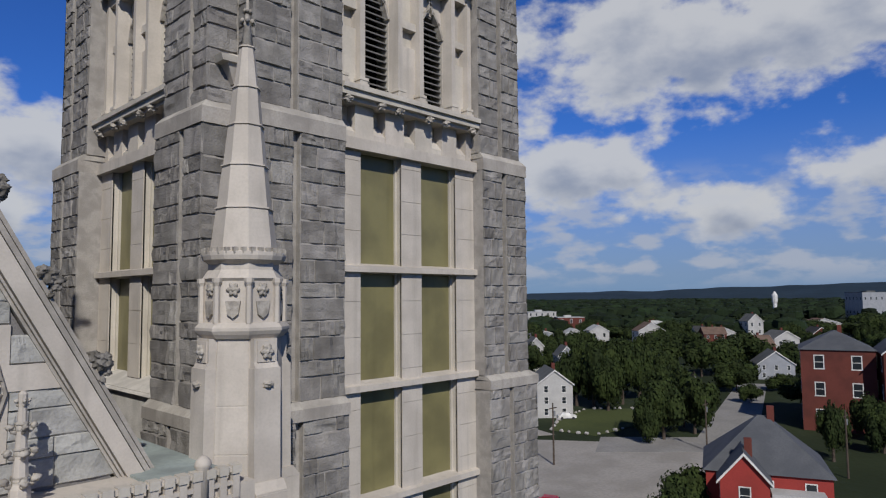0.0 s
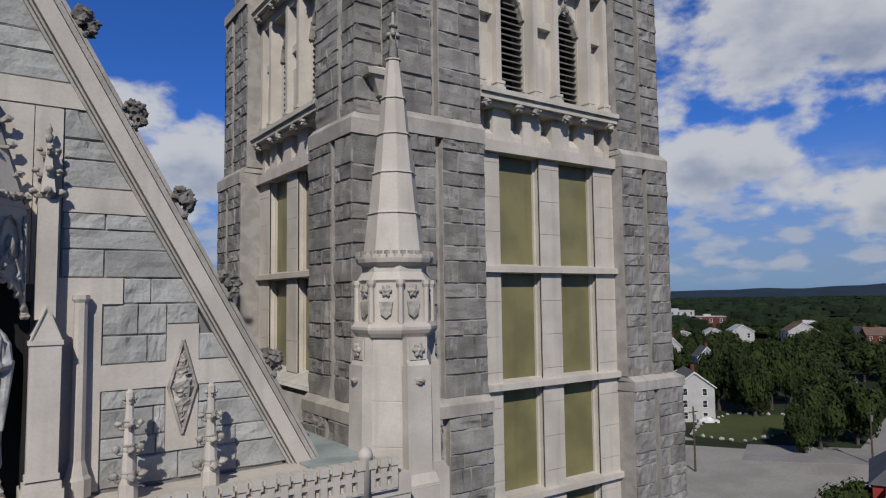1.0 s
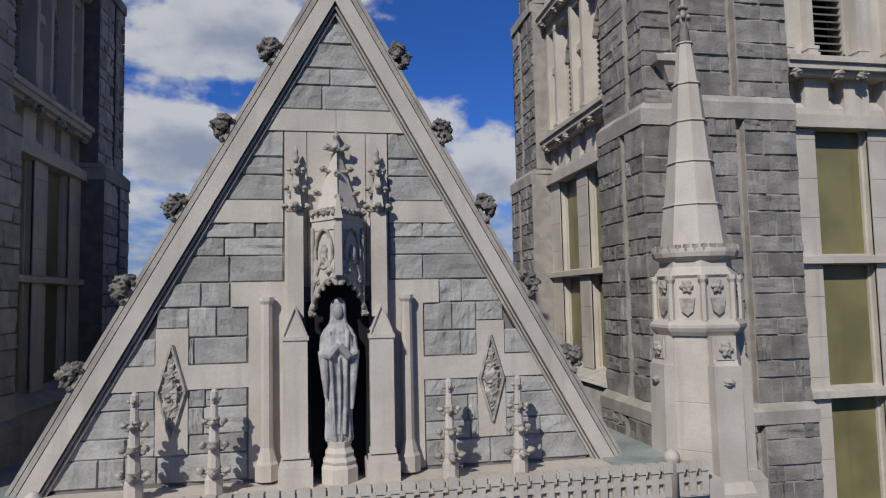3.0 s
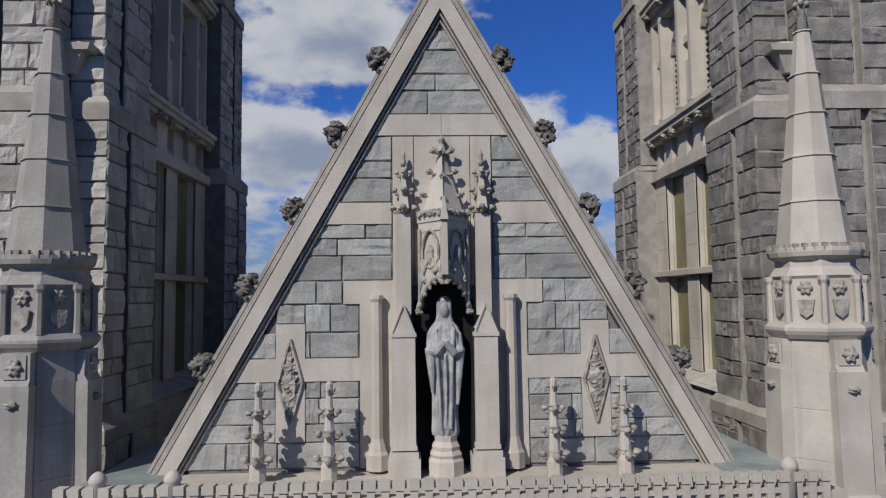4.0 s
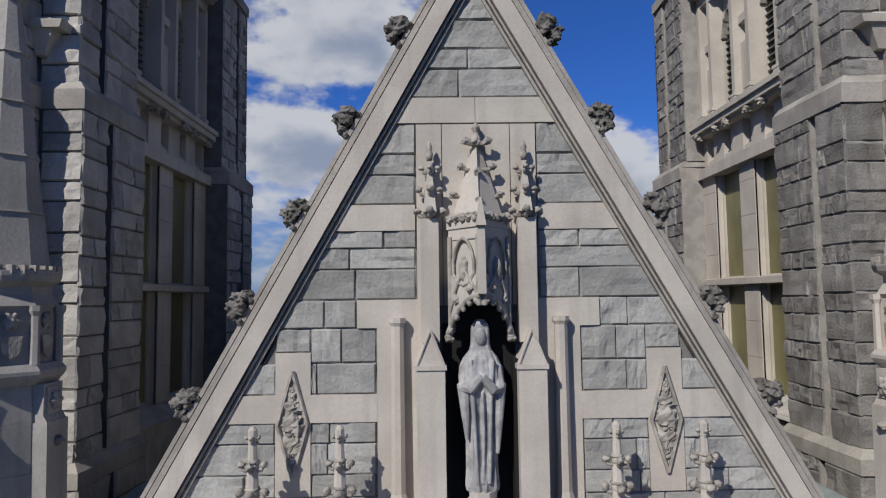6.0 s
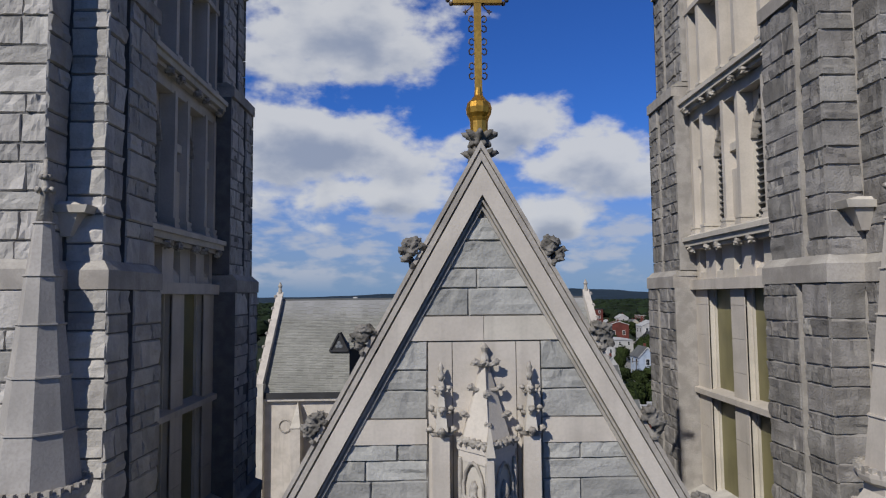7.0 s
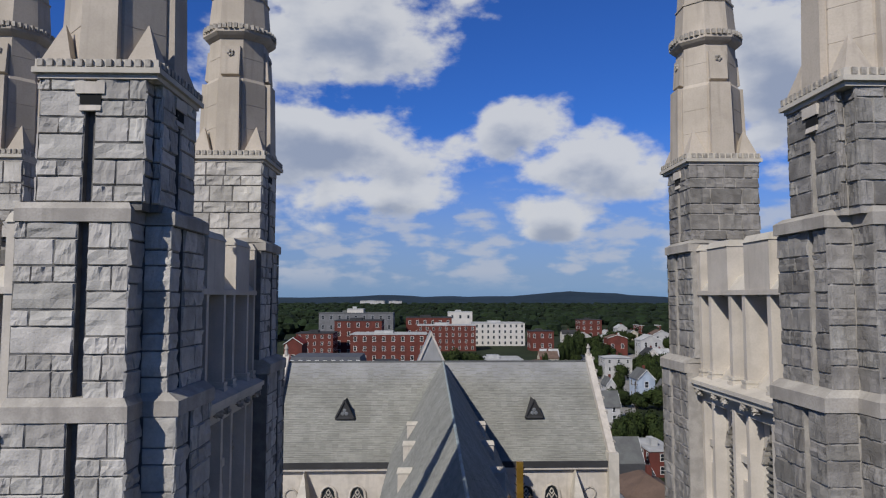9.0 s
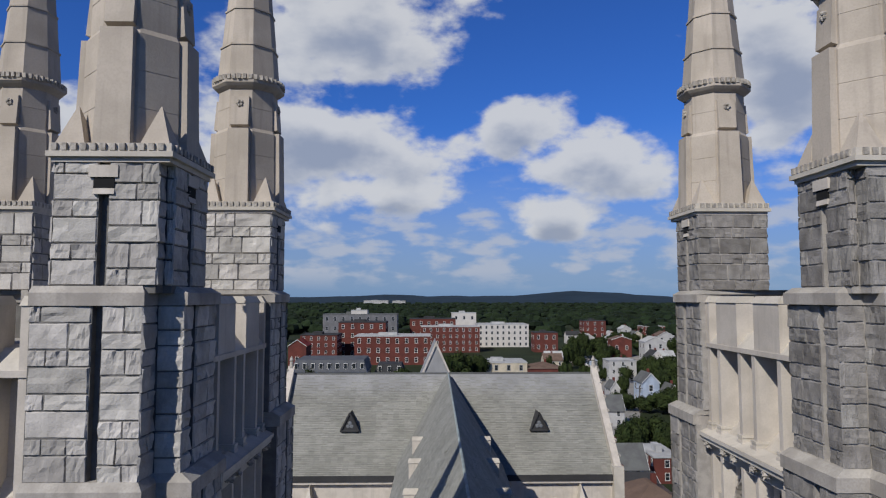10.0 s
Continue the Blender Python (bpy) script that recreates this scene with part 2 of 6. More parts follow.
        fs += [(len(vs) - 1, 1 + (m - 2) * n + i, 1 + (m - 2) * n + (i + 1) % n) for i in range(n)]
        self.add(vs, fs)

    def carved(self, c, r, squash=(1, 1, 1), seed=0, n=12, m=9, deep=0.5, fine=2.4):
        """A lump cut into lobes and hollows, like stone foliage."""
        vs, fs = [], []
        off = Vector((seed * 3.7, seed * 1.9, seed * 2.3))
        for j in range(m + 1):
            a = math.pi * (0.04 + 0.92 * j / m)
            for i in range(n):
                b = 2 * math.pi * i / n
                d = Vector((math.sin(a) * math.cos(b), math.sin(a) * math.sin(b), -math.cos(a)))
                q = r * (0.92 + deep * noise.noise(d * fine + off) + 0.5 * deep * noise.noise(d * fine * 2.3 + off))
                vs.append((c[0] + q * squash[0] * d.x, c[1] + q * squash[1] * d.y, c[2] + q * squash[2] * d.z))
        for j in range(m):
            fs += [(j * n + i, j * n + (i + 1) % n, (j + 1) * n + (i + 1) % n, (j + 1) * n + i) for i in range(n)]
        fs += [tuple(range(n))[::-1], tuple(range(m * n, (m + 1) * n))]
        self.add(vs, fs)

    def lobed(self, c, lobes, core, s=1, n=26, m=18, sharp=9.0):
        """A lump whose lobes bulge out along given directions, with deep hollows between."""
        vs, fs = [], []
        dirs = [(Vector(d).normalized(), Vector(d).length) for d in lobes]
        for j in range(m + 1):
            a = math.pi * (0.03 + 0.94 * j / m)
            for i in range(n):
                b = 2 * math.pi * i / n
                d = Vector((math.sin(a) * math.cos(b), math.sin(a) * math.sin(b), -math.cos(a)))
                q = core + max((ln - core) * math.exp(-sharp * (1 - d.dot(e))) for e, ln in dirs)
                q *= 1 + 0.22 * noise.noise(d * 5.0 + Vector(c) * 3)
                vs.append((c[0] + s * q * d.x, c[1] + q * d.y, c[2] + q * d.z))
        for j in range(m):
            fs += [(j * n + i, j * n + (i + 1) % n, (j + 1) * n + (i + 1) % n, (j + 1) * n + i) for i in range(n)]
        fs += [tuple(range(n))[::-1], tuple(range(m * n, (m + 1) * n))]
        self.add(vs, fs)

    def data(self, name, mat, smooth_faces=False):
        me = bpy.data.meshes.new(name)
        me.from_pydata(self.v, [], self.f)
        if len(self.f) < 40000:
            bm = bmesh.new()
            bm.from_mesh(me)
            bmesh.ops.recalc_face_normals(bm, faces=bm.faces)
            bm.to_mesh(me)
            bm.free()
        me.materials.append(mat)
        if smooth_faces:
            me.polygons.foreach_set("use_smooth", [True] * len(me.polygons))
        return me


def part(name, mesh, mat, parent, label="", smooth_faces=False):
    ob = new(name, mesh.data(name, mat, smooth_faces) if isinstance(mesh, Mesh) else mesh)
    ob.parent = parent
    if parent.data is None:
        ob.matrix_parent_inverse = Matrix.Translation(-parent.location)
    if label:
        tagged(ob, label)
    return ob


def fuse(ob, size):
    """One closed skin over overlapping carved forms."""
    mod = ob.modifiers.new("skin", "REMESH")
    mod.mode, mod.voxel_size, mod.use_smooth_shade = "VOXEL", size, True
    bpy.context.view_layer.update()
    me = bpy.data.meshes.new_from_object(ob.evaluated_get(bpy.context.evaluated_depsgraph_get()))
    ob.modifiers.remove(mod)
    me.name = ob.data.name
    ob.data = me
    me.polygons.foreach_set("use_smooth", [True] * len(me.polygons))
    return ob


def thing(name, label, category, at=(0, 0, 0), group="", kind=""):
    ob = new(name)
    ob.location = at
    return tagged(ob, label, category, group, kind)


def solo(name, mesh, mat, label, category, group="", kind="", smooth_faces=False):
    return tagged(new(name, mesh.data(name, mat, smooth_faces)), label, category, group, kind)


# ---- the twin bell towers ----
BAY = 2.08                   # half the width of the window bay
FACE = 4.22                  # tower centre to the plane of the bays
STAGES = [(0.0, 25.25, 4.62), (25.55, 30.35, 4.48), (30.75, 35.05, 4.37), (35.4, 38.2, 4.28)]
BANDS = [(25.25, 25.55, 4.62, 4.48), (30.35, 30.75, 4.48, 4.37), (35.05, 35.4, 4.37, 4.28), (38.2, 38.5, 4.28, 4.22)]
TURRET = (2.37, 4.22)        # the corner turret's sides, out from the tower's centre


def pier_outline(h, groove=True, grow=0.0, inner=2.08):
    """The corner pier's plan, out from the tower's centre: two blocks with a re-entrant corner and a groove in each face."""
    a, b, g = h - 0.36, h - 0.52, 0.13 if groove else 0.0
    h, lo = h + grow, inner
    p = [(lo, 1.9), (lo, h)]
    if groove:
        p += [(3.10, h), (3.10, h - g), (3.26, h - g), (3.26, h)]
    p += [(a + grow, h), (a + grow, b + grow), (h, b + grow)]
    if groove:
        p += [(h, 3.26), (h - g, 3.26), (h - g, 3.10), (h, 3.10)]
    p += [(h, lo), (1.9, lo), (1.9, 1.9)]
    return p


CORNERS = [(-1, -1), (1, -1), (-1, 1), (1, 1)]   # inner front, outer front, inner back, outer back


def around(poly, sx, sy):
    return [(CX + sx * x, CY + sy * y) for x, y in poly]


DRAWN = (-4.62, -4.48, -4.37, -4.28, -4.22, -2.37, -2.08, 0.0, 2.08, 2.37, 4.22, 4.28, 4.37, 4.48, 4.62)
TRUE_X = (-4.72, -4.60, -4.48, -4.28, -4.10, -2.15, -1.88, 0.21, 2.30, 2.36, 4.10, 4.22, 4.36, 4.50, 4.62)
TRUE_Y = (-4.85, -4.70, -4.60, -4.50, -4.42, -2.50, -2.20, 0.0, 2.20, 2.50, 4.42, 4.50, 4.60, 4.70, 4.85)


def tower_plan(x, y, side=1, stepped=True):
    """The towers are deeper than wide, with their bays a little outward, and the mirrored one stands slightly askew:
    distances from the centre, drawn to true. What is not stepped keeps its depth beyond the plane of the bays."""
    out = []
    for c, v, true in ((CX, x - CX, TRUE_X), (CY, y - CY, TRUE_Y)):
        u = v if stepped else max(-4.22, min(4.22, v))
        k = max([i for i in range(14) if u >= DRAWN[i]], default=0)
        out.append(c + true[k] + (u - DRAWN[k]) * (true[k + 1] - true[k]) / (DRAWN[k + 1] - DRAWN[k]) + v - u)
    if side < 0:
        out[0] -= 0.02 * (out[1] - 2.0)
    return out


def bay_plan(x, y, side=1):
    return tower_plan(x, y, side, False)


def bay_box(m, side, u0, u1, d0, d1, z0, z1):
    """A box in a bay: u along the face, d out from the tower's centre."""
    if side == "front":
        m.box(CX + u0, CX + u1, CY - d1, CY - d0, z0, z1)
    elif side == "back":
        m.box(CX + u0, CX + u1, CY + d0, CY + d1, z0, z1)
    elif side == "inner":
        m.box(CX - d1, CX - d0, CY + u0, CY + u1, z0, z1)
    else:
        m.box(CX + d0, CX + d1, CY + u0, CY + u1, z0, z1)


def bay_hull(m, side, low, high):
    """Two rings of points (u, d, z)."""
    def put(p):
        u, d, z = p
        return {"front": (CX + u, CY - d, z), "back": (CX + u, CY + d, z), "inner": (CX - d, CY + u, z), "outer": (CX + d, CY + u, z)}[side]
    m.hull([put(p) for p in low], [put(p) for p in high])


def bay_wedge(m, side, u0, u1, d_in, d_out, z0, z1):
    """A bracket that slopes out from d_in below to d_out above."""
    bay_hull(m, side, [(u0, d_in, z0), (u1, d_in, z0), (u1, d_in - 0.05, z0), (u0, d_in - 0.05, z0)],
             [(u0, d_out, z1), (u1, d_out, z1), (u1, d_in - 0.05, z1), (u0, d_in - 0.05, z1)])


WINDOWS = [(-1.44, -0.30), (0.30, 1.44)]
LIGHTS = [(-1.29, -0.44), (0.44, 1.29)]


def bay(tower, side, mirror, low):
    """One face of the tower between its piers, with tall covered windows, louvred belfry openings and a battlement."""
    F = FACE
    body = Mesh(mirror)
    back = F - 0.05
    for u0, u1 in ((-BAY, WINDOWS[0][0]), (WINDOWS[0][1], WINDOWS[1][0]), (WINDOWS[1][1], BAY)):
        bay_box(body, side, u0, u1, back - 0.4, back - 0.02, low, 30.3)
    bay_box(body, side, -BAY, BAY, F - 0.8, F - 0.36, 30.45, 31.3)
    recesses = (-1.72, -0.88, 0.0, 0.88, 1.72)
    edges = [-BAY] + [u + q * 0.17 for u in recesses for q in (-1, 1)] + [BAY]
    for u0, u1 in zip(edges[::2], edges[1::2]):
        bay_box(body, side, u0, u1, F - 0.5, F - 0.10, 30.45, 31.3)
    for u in recesses:
        bay_hull(body, side, [(u - 0.17, F - 0.4, 30.45), (u + 0.17, F - 0.4, 30.45), (u + 0.17, F - 0.10, 30.45), (u - 0.17, F - 0.10, 30.45)],
                 [(u - 0.17, F - 0.4, 31.02), (u + 0.17, F - 0.4, 31.02), (u + 0.17, F - 0.12, 30.70), (u - 0.17, F - 0.12, 30.70)])
    bay_box(body, side, -BAY, BAY, back - 0.7, F - 0.06, 34.35, 34.9)
    bay_box(body, side, -BAY, BAY, F - 0.8, F - 0.52, 35.0, 37.06)
    bay_hull(body, side, [(-BAY, F - 0.8, 34.9), (BAY, F - 0.8, 34.9), (BAY, F - 0.08, 34.9), (-BAY, F - 0.08, 34.9)],
             [(-BAY, F - 0.8, 35.45), (BAY, F - 0.8, 35.45), (BAY, F - 0.5, 35.35), (-BAY, F - 0.5, 35.35)])
    deep = F - 0.30
    for um in (-1.67, 0.0, 1.67):
        bay_box(body, side, um - 0.28, um + 0.28, F - 0.5, F - 0.14, 33.25, 33.42)
        bay_box(body, side, um - 0.28, um + 0.28, F - 0.5, F - 0.17, 31.5, 32.85)
    for u0, u1 in ((-BAY, LIGHTS[0][0]), (LIGHTS[0][1], LIGHTS[1][0]), (LIGHTS[1][1], BAY)):
        bay_box(body, side, u0, u1, deep - 0.4, deep, 31.5, 34.4)
    for u0, u1 in LIGHTS:
        um = (u0 + u1) / 2
        arch = []
        for k in range(9):
            a = math.pi * k / 8
            arch.append((um - (u1 - u0) / 2 * math.cos(a), 33.45 + 0.42 * math.sin(a) ** 0.8))
        for (a0, z0), (a1, z1) in zip(arch, arch[1:]):
            bay_hull(body, side, [(a0, deep - 0.4, z0), (a1, deep - 0.4, z1), (a1, deep - 0.4, 34.4), (a0, deep - 0.4, 34.4)],
                     [(a0, deep - 0.03, z0), (a1, deep - 0.03, z1), (a1, deep - 0.03, 34.4), (a0, deep - 0.03, 34.4)])
    bay_part = part("window_bay", body, LIME, tower, "pale limestone bay with tall window lights")
    if side in ("front", "inner"):
        for u0, u1 in ((-BAY, WINDOWS[0][0]), (WINDOWS[0][1], WINDOWS[1][0]), (WINDOWS[1][1], BAY)):
            z = low
            while z < 30.2:
                z2 = min(z + 0.70, 30.3)
                blk = Mesh(mirror)
                bay_box(blk, side, u0, u1, back - 0.05, back, z + 0.004, z2 - 0.004)
                part("limestone_block", blk, LIME, bay_part)
                z = z2
    # solid near-black block in place of the unlit space behind the openings
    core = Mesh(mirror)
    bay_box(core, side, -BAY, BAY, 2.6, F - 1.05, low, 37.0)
    part("bay_core", core, SHADE_BLACK, bay_part)
    for u0, u1 in WINDOWS:
        for z0, z1 in ((low, 23.3), (23.5, 25.52), (25.72, 27.85), (28.05, 30.3)):
            if z1 < low + 0.3:
                continue
            pane = Mesh(mirror)
            bay_box(pane, side, u0, u1, back - 0.24, back - 0.20, max(z0, low), z1)
            part("pane", pane, GLASS, bay_part, "olive translucent window cover")
        rail = Mesh(mirror)
        for u in (u0 - 0.002, u1 - 0.048):
            bay_box(rail, side, u, u + 0.05, back - 0.20, back - 0.15, low, 30.3)
        part("window_frame", rail, LIME, bay_part)
    for z0, z1 in ((23.3, 23.5), (25.52, 25.72), (27.85, 28.05)):
        if z0 > low:
            tr = Mesh(mirror)
            bay_hull(tr, side, [(-BAY, back - 0.3, z0), (BAY, back - 0.3, z0), (BAY, F + 0.06, z0 + 0.03), (-BAY, F + 0.06, z0 + 0.03)],
                     [(-BAY, back - 0.3, z1 + 0.03), (BAY, back - 0.3, z1 + 0.03), (BAY, F + 0.06, z1 - 0.05), (-BAY, F + 0.06, z1 - 0.05)])
            part("transom", tr, LIME, bay_part)
    lin = Mesh(mirror)
    bay_box(lin, side, -BAY, BAY, back - 0.3, F + 0.08, 30.3, 30.53)
    part("lintel", lin, LIME, bay_part)
    # cornices with leaf bosses
    for zc in (31.25, 34.6):
        c = Mesh(mirror)
        for d, z0, z1 in ((0.08, zc, zc + 0.08), (0.18, zc + 0.08, zc + 0.2), (0.24, zc + 0.2, zc + 0.30)):
            bay_box(c, side, -BAY, BAY, back - 0.3, F + d, z0, z1)
        bay_hull(c, side, [(-BAY, back - 0.3, zc + 0.30), (BAY, back - 0.3, zc + 0.30), (BAY, F + 0.2, zc + 0.30), (-BAY, F + 0.2, zc + 0.30)],
                 [(-BAY, back - 0.3, zc + 0.42), (BAY, back - 0.3, zc + 0.42), (BAY, F - 0.1, zc + 0.42), (-BAY, F - 0.1, zc + 0.42)])
        part("cornice", c, LIME, bay_part)
        for k, u in enumerate((-1.9, -1.02, -0.5, 0.42, 0.95, 1.85)):
            b = Mesh(mirror)
            p = {"front": (CX + u, CY - F - 0.12, zc), "back": (CX + u, CY + F + 0.12, zc), "inner": (CX - F - 0.12, CY + u, zc), "outer": (CX + F + 0.12, CY + u, zc)}[side]
            b.carved(p, 0.115, (1, 1, 0.8), k, 12, 8, 0.6, 2.6)
            part("leaf_boss", b, CARVED, bay_part, "carved leaf boss under the cornice")
        for u in (-1.92, -1.40, -0.32, 0.32, 1.40, 1.92):
            b = Mesh(mirror)
            for q, z0, z1 in ((0.13, 0.36, 0.44), (0.10, 0.44, 0.50), (0.12, 0.50, 0.56)):
                bay_box(b, side, u - q, u + q, F - 0.35, F - 0.05 + q * 0.6, zc + z0, zc + z1)
            part("mullion_base", b, LIME, bay_part)
    # belfry fins
    for u in (-1.97, -1.40, -0.33, 0.33, 1.40, 1.97):
        f = Mesh(mirror)
        bay_hull(f, side, [(u - 0.11, deep - 0.1, 31.6), (u + 0.11, deep - 0.1, 31.6), (u + 0.065, F - 0.03, 31.6), (u - 0.065, F - 0.03, 31.6)],
                 [(u - 0.11, deep - 0.1, 34.4), (u + 0.11, deep - 0.1, 34.4), (u + 0.065, F - 0.03, 34.4), (u - 0.065, F - 0.03, 34.4)])
        part("fin", f, LIME, bay_part)
        f = Mesh(mirror)
        bay_box(f, side, u - 0.07, u + 0.07, F - 0.55, F - 0.03, 34.95, 37.06)
        part("fin", f, LIME, bay_part)
    for u0, u1 in LIGHTS:
        z = 31.72
        while z < 33.85:
            s = Mesh(mirror)
            bay_hull(s, side, [(u0, deep - 0.24, z + 0.07), (u1, deep - 0.24, z + 0.07), (u1, deep - 0.05, z), (u0, deep - 0.05, z)],
                     [(u0, deep - 0.24, z + 0.10), (u1, deep - 0.24, z + 0.10), (u1, deep - 0.05, z + 0.03), (u0, deep - 0.05, z + 0.03)])
            part("louvre_slat", s, LOUVRE, bay_part, "weathered grey louvre slat")
            z += 0.14
        um = (u0 + u1) / 2
        t = Mesh(mirror)
        for q in (-1, 1):
            pts = [(um + q * 0.40, 33.40), (um + q * 0.27, 33.72), (um + q * 0.1, 33.92), (um, 34.1), (um - q * 0.04, 34.3)]
            for (a0, z0), (a1, z1) in zip(pts, pts[1:]):
                bay_hull(t, side, [(a0 - 0.035, deep - 0.1, z0 - 0.03), (a0 + 0.035, deep - 0.1, z0 - 0.03), (a0 + 0.03, deep + 0.05, z0 - 0.03), (a0 - 0.03, deep + 0.05, z0 - 0.03)],
                         [(a1 - 0.035, deep - 0.1, z1 + 0.03), (a1 + 0.035, deep - 0.1, z1 + 0.03), (a1 + 0.03, deep + 0.05, z1 + 0.03), (a1 - 0.03, deep + 0.05, z1 + 0.03)])
        part("tracery", t, CARVED, bay_part, "carved pointed tracery over the louvres")
    # head of the bay: lintel and battlement
    top = Mesh(mirror)
    bay_box(top, side, -BAY, BAY, F - 0.6, F, 37.05, 37.16)
    bay_hull(top, side, [(-BAY, F - 0.6, 37.16), (BAY, F - 0.6, 37.16), (BAY, F - 0.03, 37.16), (-BAY, F - 0.03, 37.16)],
             [(-BAY, F - 0.6, 37.55), (BAY, F - 0.6, 37.55), (BAY, F - 0.3, 37.5), (-BAY, F - 0.3, 37.5)])
    part("parapet", top, LIME, bay_part)
    for u0, u1 in ((-BAY, -1.9), (-1.47, -0.40), (0.40, 1.47), (1.9, BAY)):
        me = Mesh(mirror)
        bay_box(me, side, u0, u1, F - 0.56, F - 0.03, 37.12, 38.22)
        bay_hull(me, side, [(u0 - 0.02, F - 0.58, 38.20), (u1 + 0.02, F - 0.58, 38.20), (u1 + 0.02, F, 38.20), (u0 - 0.02, F, 38.20)],
                 [(u0, F - 0.46, 38.36), (u1, F - 0.46, 38.36), (u1, F - 0.1, 38.36), (u0, F - 0.1, 38.36)])
        part("merlon", me, LIME, bay_part)


def tower(mirror, label):
    sx0 = -1 if mirror else 1
    Mesh.plan = bay_plan
    t = thing("bell_tower", label, "church tower", at=(sx0 * CX, CY, 0), group="twin towers")
    piers = []
    for sx, sy in CORNERS:
        pier = None
        for z0, z1, h in STAGES:
            p = Mesh(mirror)
            Mesh.plan = tower_plan
            p.prism(around(pier_outline(h - 0.03), sx, sy), z0, z1)
            Mesh.plan = bay_plan
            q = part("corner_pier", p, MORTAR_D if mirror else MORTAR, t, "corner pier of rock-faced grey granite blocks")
            pier = q if z0 == 25.55 else pier
        p = Mesh(mirror)
        a, b = TURRET
        b = b - 0.03
        p.prism(around([(a, a), (a, b), (3.10, b), (3.10, b - 0.12), (3.26, b - 0.12), (3.26, b), (b - 0.14, b), (b - 0.14, b - 0.3), (b, b - 0.3), (b, 3.26), (b - 0.12, 3.26), (b - 0.12, 3.10), (b, 3.10), (b, a)], sx, sy), 38.4, 40.6)
        b = TURRET[1]
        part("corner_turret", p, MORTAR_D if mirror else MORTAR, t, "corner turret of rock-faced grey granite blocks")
        piers.append(pier)
        for z0, z1, h0, h1 in BANDS:
            c = Mesh(mirror)
            lo = pier_outline(h0, False, 0.012)
            hi = pier_outline(h1, False, 0.0)
            Mesh.plan = tower_plan
            c.prism(around(lo, sx, sy), z0, z0 + 0.7 * (z1 - z0))
            c.hull([(x, y, z0 + 0.7 * (z1 - z0)) for x, y in around(lo, sx, sy)], [(x, y, z1 + 0.02) for x, y in around(hi, sx, sy)])
            Mesh.plan = bay_plan
            part("string_course", c, BAND, t, "weathered limestone string course")
        for axis in (0, 1):
            g = Mesh(mirror)
            def facing(u0, u1, d0, d1):
                q = [(u0, d0), (u1, d0), (u1, d1), (u0, d1)]
                return around([(y, x) for x, y in q] if axis else q, sx, sy)
            g.prism(facing(2.95, 3.42, b - 0.05, b + 0.035), 40.3, 40.5)
            part("groove_head", g, LIME, t, "small limestone head over the groove")
            g = Mesh(mirror)
            g.hull([(x, y, 40.02) for x, y in facing(3.02, 3.36, b - 0.05, b + 0.03)], [(x, y, 40.12) for x, y in facing(3.02, 3.36, b - 0.05, b + 0.005)])
            part("groove_sill", g, LIME, t, "small limestone sill under the groove head")
            # black block, just proud of the face, painted as a shaded recess
            g = Mesh(mirror)
            g.prism(facing(3.02, 3.36, b - 0.05, b + 0.01), 40.12, 40.3)
            part("groove_recess", g, SHADE_BLACK, t)
        # turret head
        c = Mesh(mirror)
        for g, z0, z1 in ((0.03, 40.55, 40.63), (0.10, 40.63, 40.72), (0.06, 40.72, 40.86)):
            c.prism(around([(a - g, a - g), (a - g, b + g), (b + g, b + g), (b + g, a - g)], sx, sy), z0, z1)
        cor = part("turret_cornice", c, LIME, t, "limestone cornice with small dentils")
        d = Mesh(mirror)
        k = a
        while k < b:
            for q in ((k, b + 0.06), (k, a - 0.1)):
                x, y = q
                pts = around([(x, y), (x + 0.09, y), (x + 0.09, y + 0.05), (x, y + 0.05)], sx, sy)
                d.prism(pts, 40.73, 40.85)
                d.prism(around([(y, x), (y + 0.05, x), (y + 0.05, x + 0.09), (y, x + 0.09)], sx, sy), 40.73, 40.85)
            k += 0.155
        tagged(part("dentil_row", d, CARVED, cor), kind="stuff")
        mx = (a + b) / 2
        cx, cy = CX + sx * mx, CY + sy * mx
        s = Mesh(mirror)
        s.rings(cx, cy, [(0.90, 40.86), (0.89, 41.49), (0.882, 41.495), (0.882, 41.505), (0.89, 41.51), (0.875, 42.14), (0.867, 42.145), (0.867, 42.155), (0.875, 42.16), (0.86, 42.8), (0.80, 42.9), (0.795, 43.44), (0.787, 43.445), (0.787, 43.455), (0.795, 43.46), (0.78, 44.05)])
        strips = []
        for k in range(4):
            strips.append([(0.5, 0.97, 0.3, 0.27, 40.86, 42.85, 0.92, 40.86), (0.5, 0.86, 0.24, 0.24, 42.86, 43.75, 0.80, 42.96)])
        sp = part("spire_shaft", s, SPIRE, t, "octagonal tawny stone spire shaft")
        for k, pieces in enumerate(strips):
            ang = k * math.pi / 2
            ux, uy = math.cos(ang), math.sin(ang)
            def at(r, w):
                return (cx + ux * r - uy * w, cy + uy * r + ux * w)
            for r0, r1, w0, w1, za, zb, r2, zc in pieces:
                st = Mesh(mirror)
                st.hull([(*at(r0, -w0), za), (*at(r1, -w0), zc), (*at(r1, w0), zc), (*at(r0, w0), za)], [(*at(r0, -w1), zb), (*at(r2, -w1), zb), (*at(r2, w1), zb), (*at(r0, w1), zb)])
                part("shaft_buttress", st, SPIRE, sp)
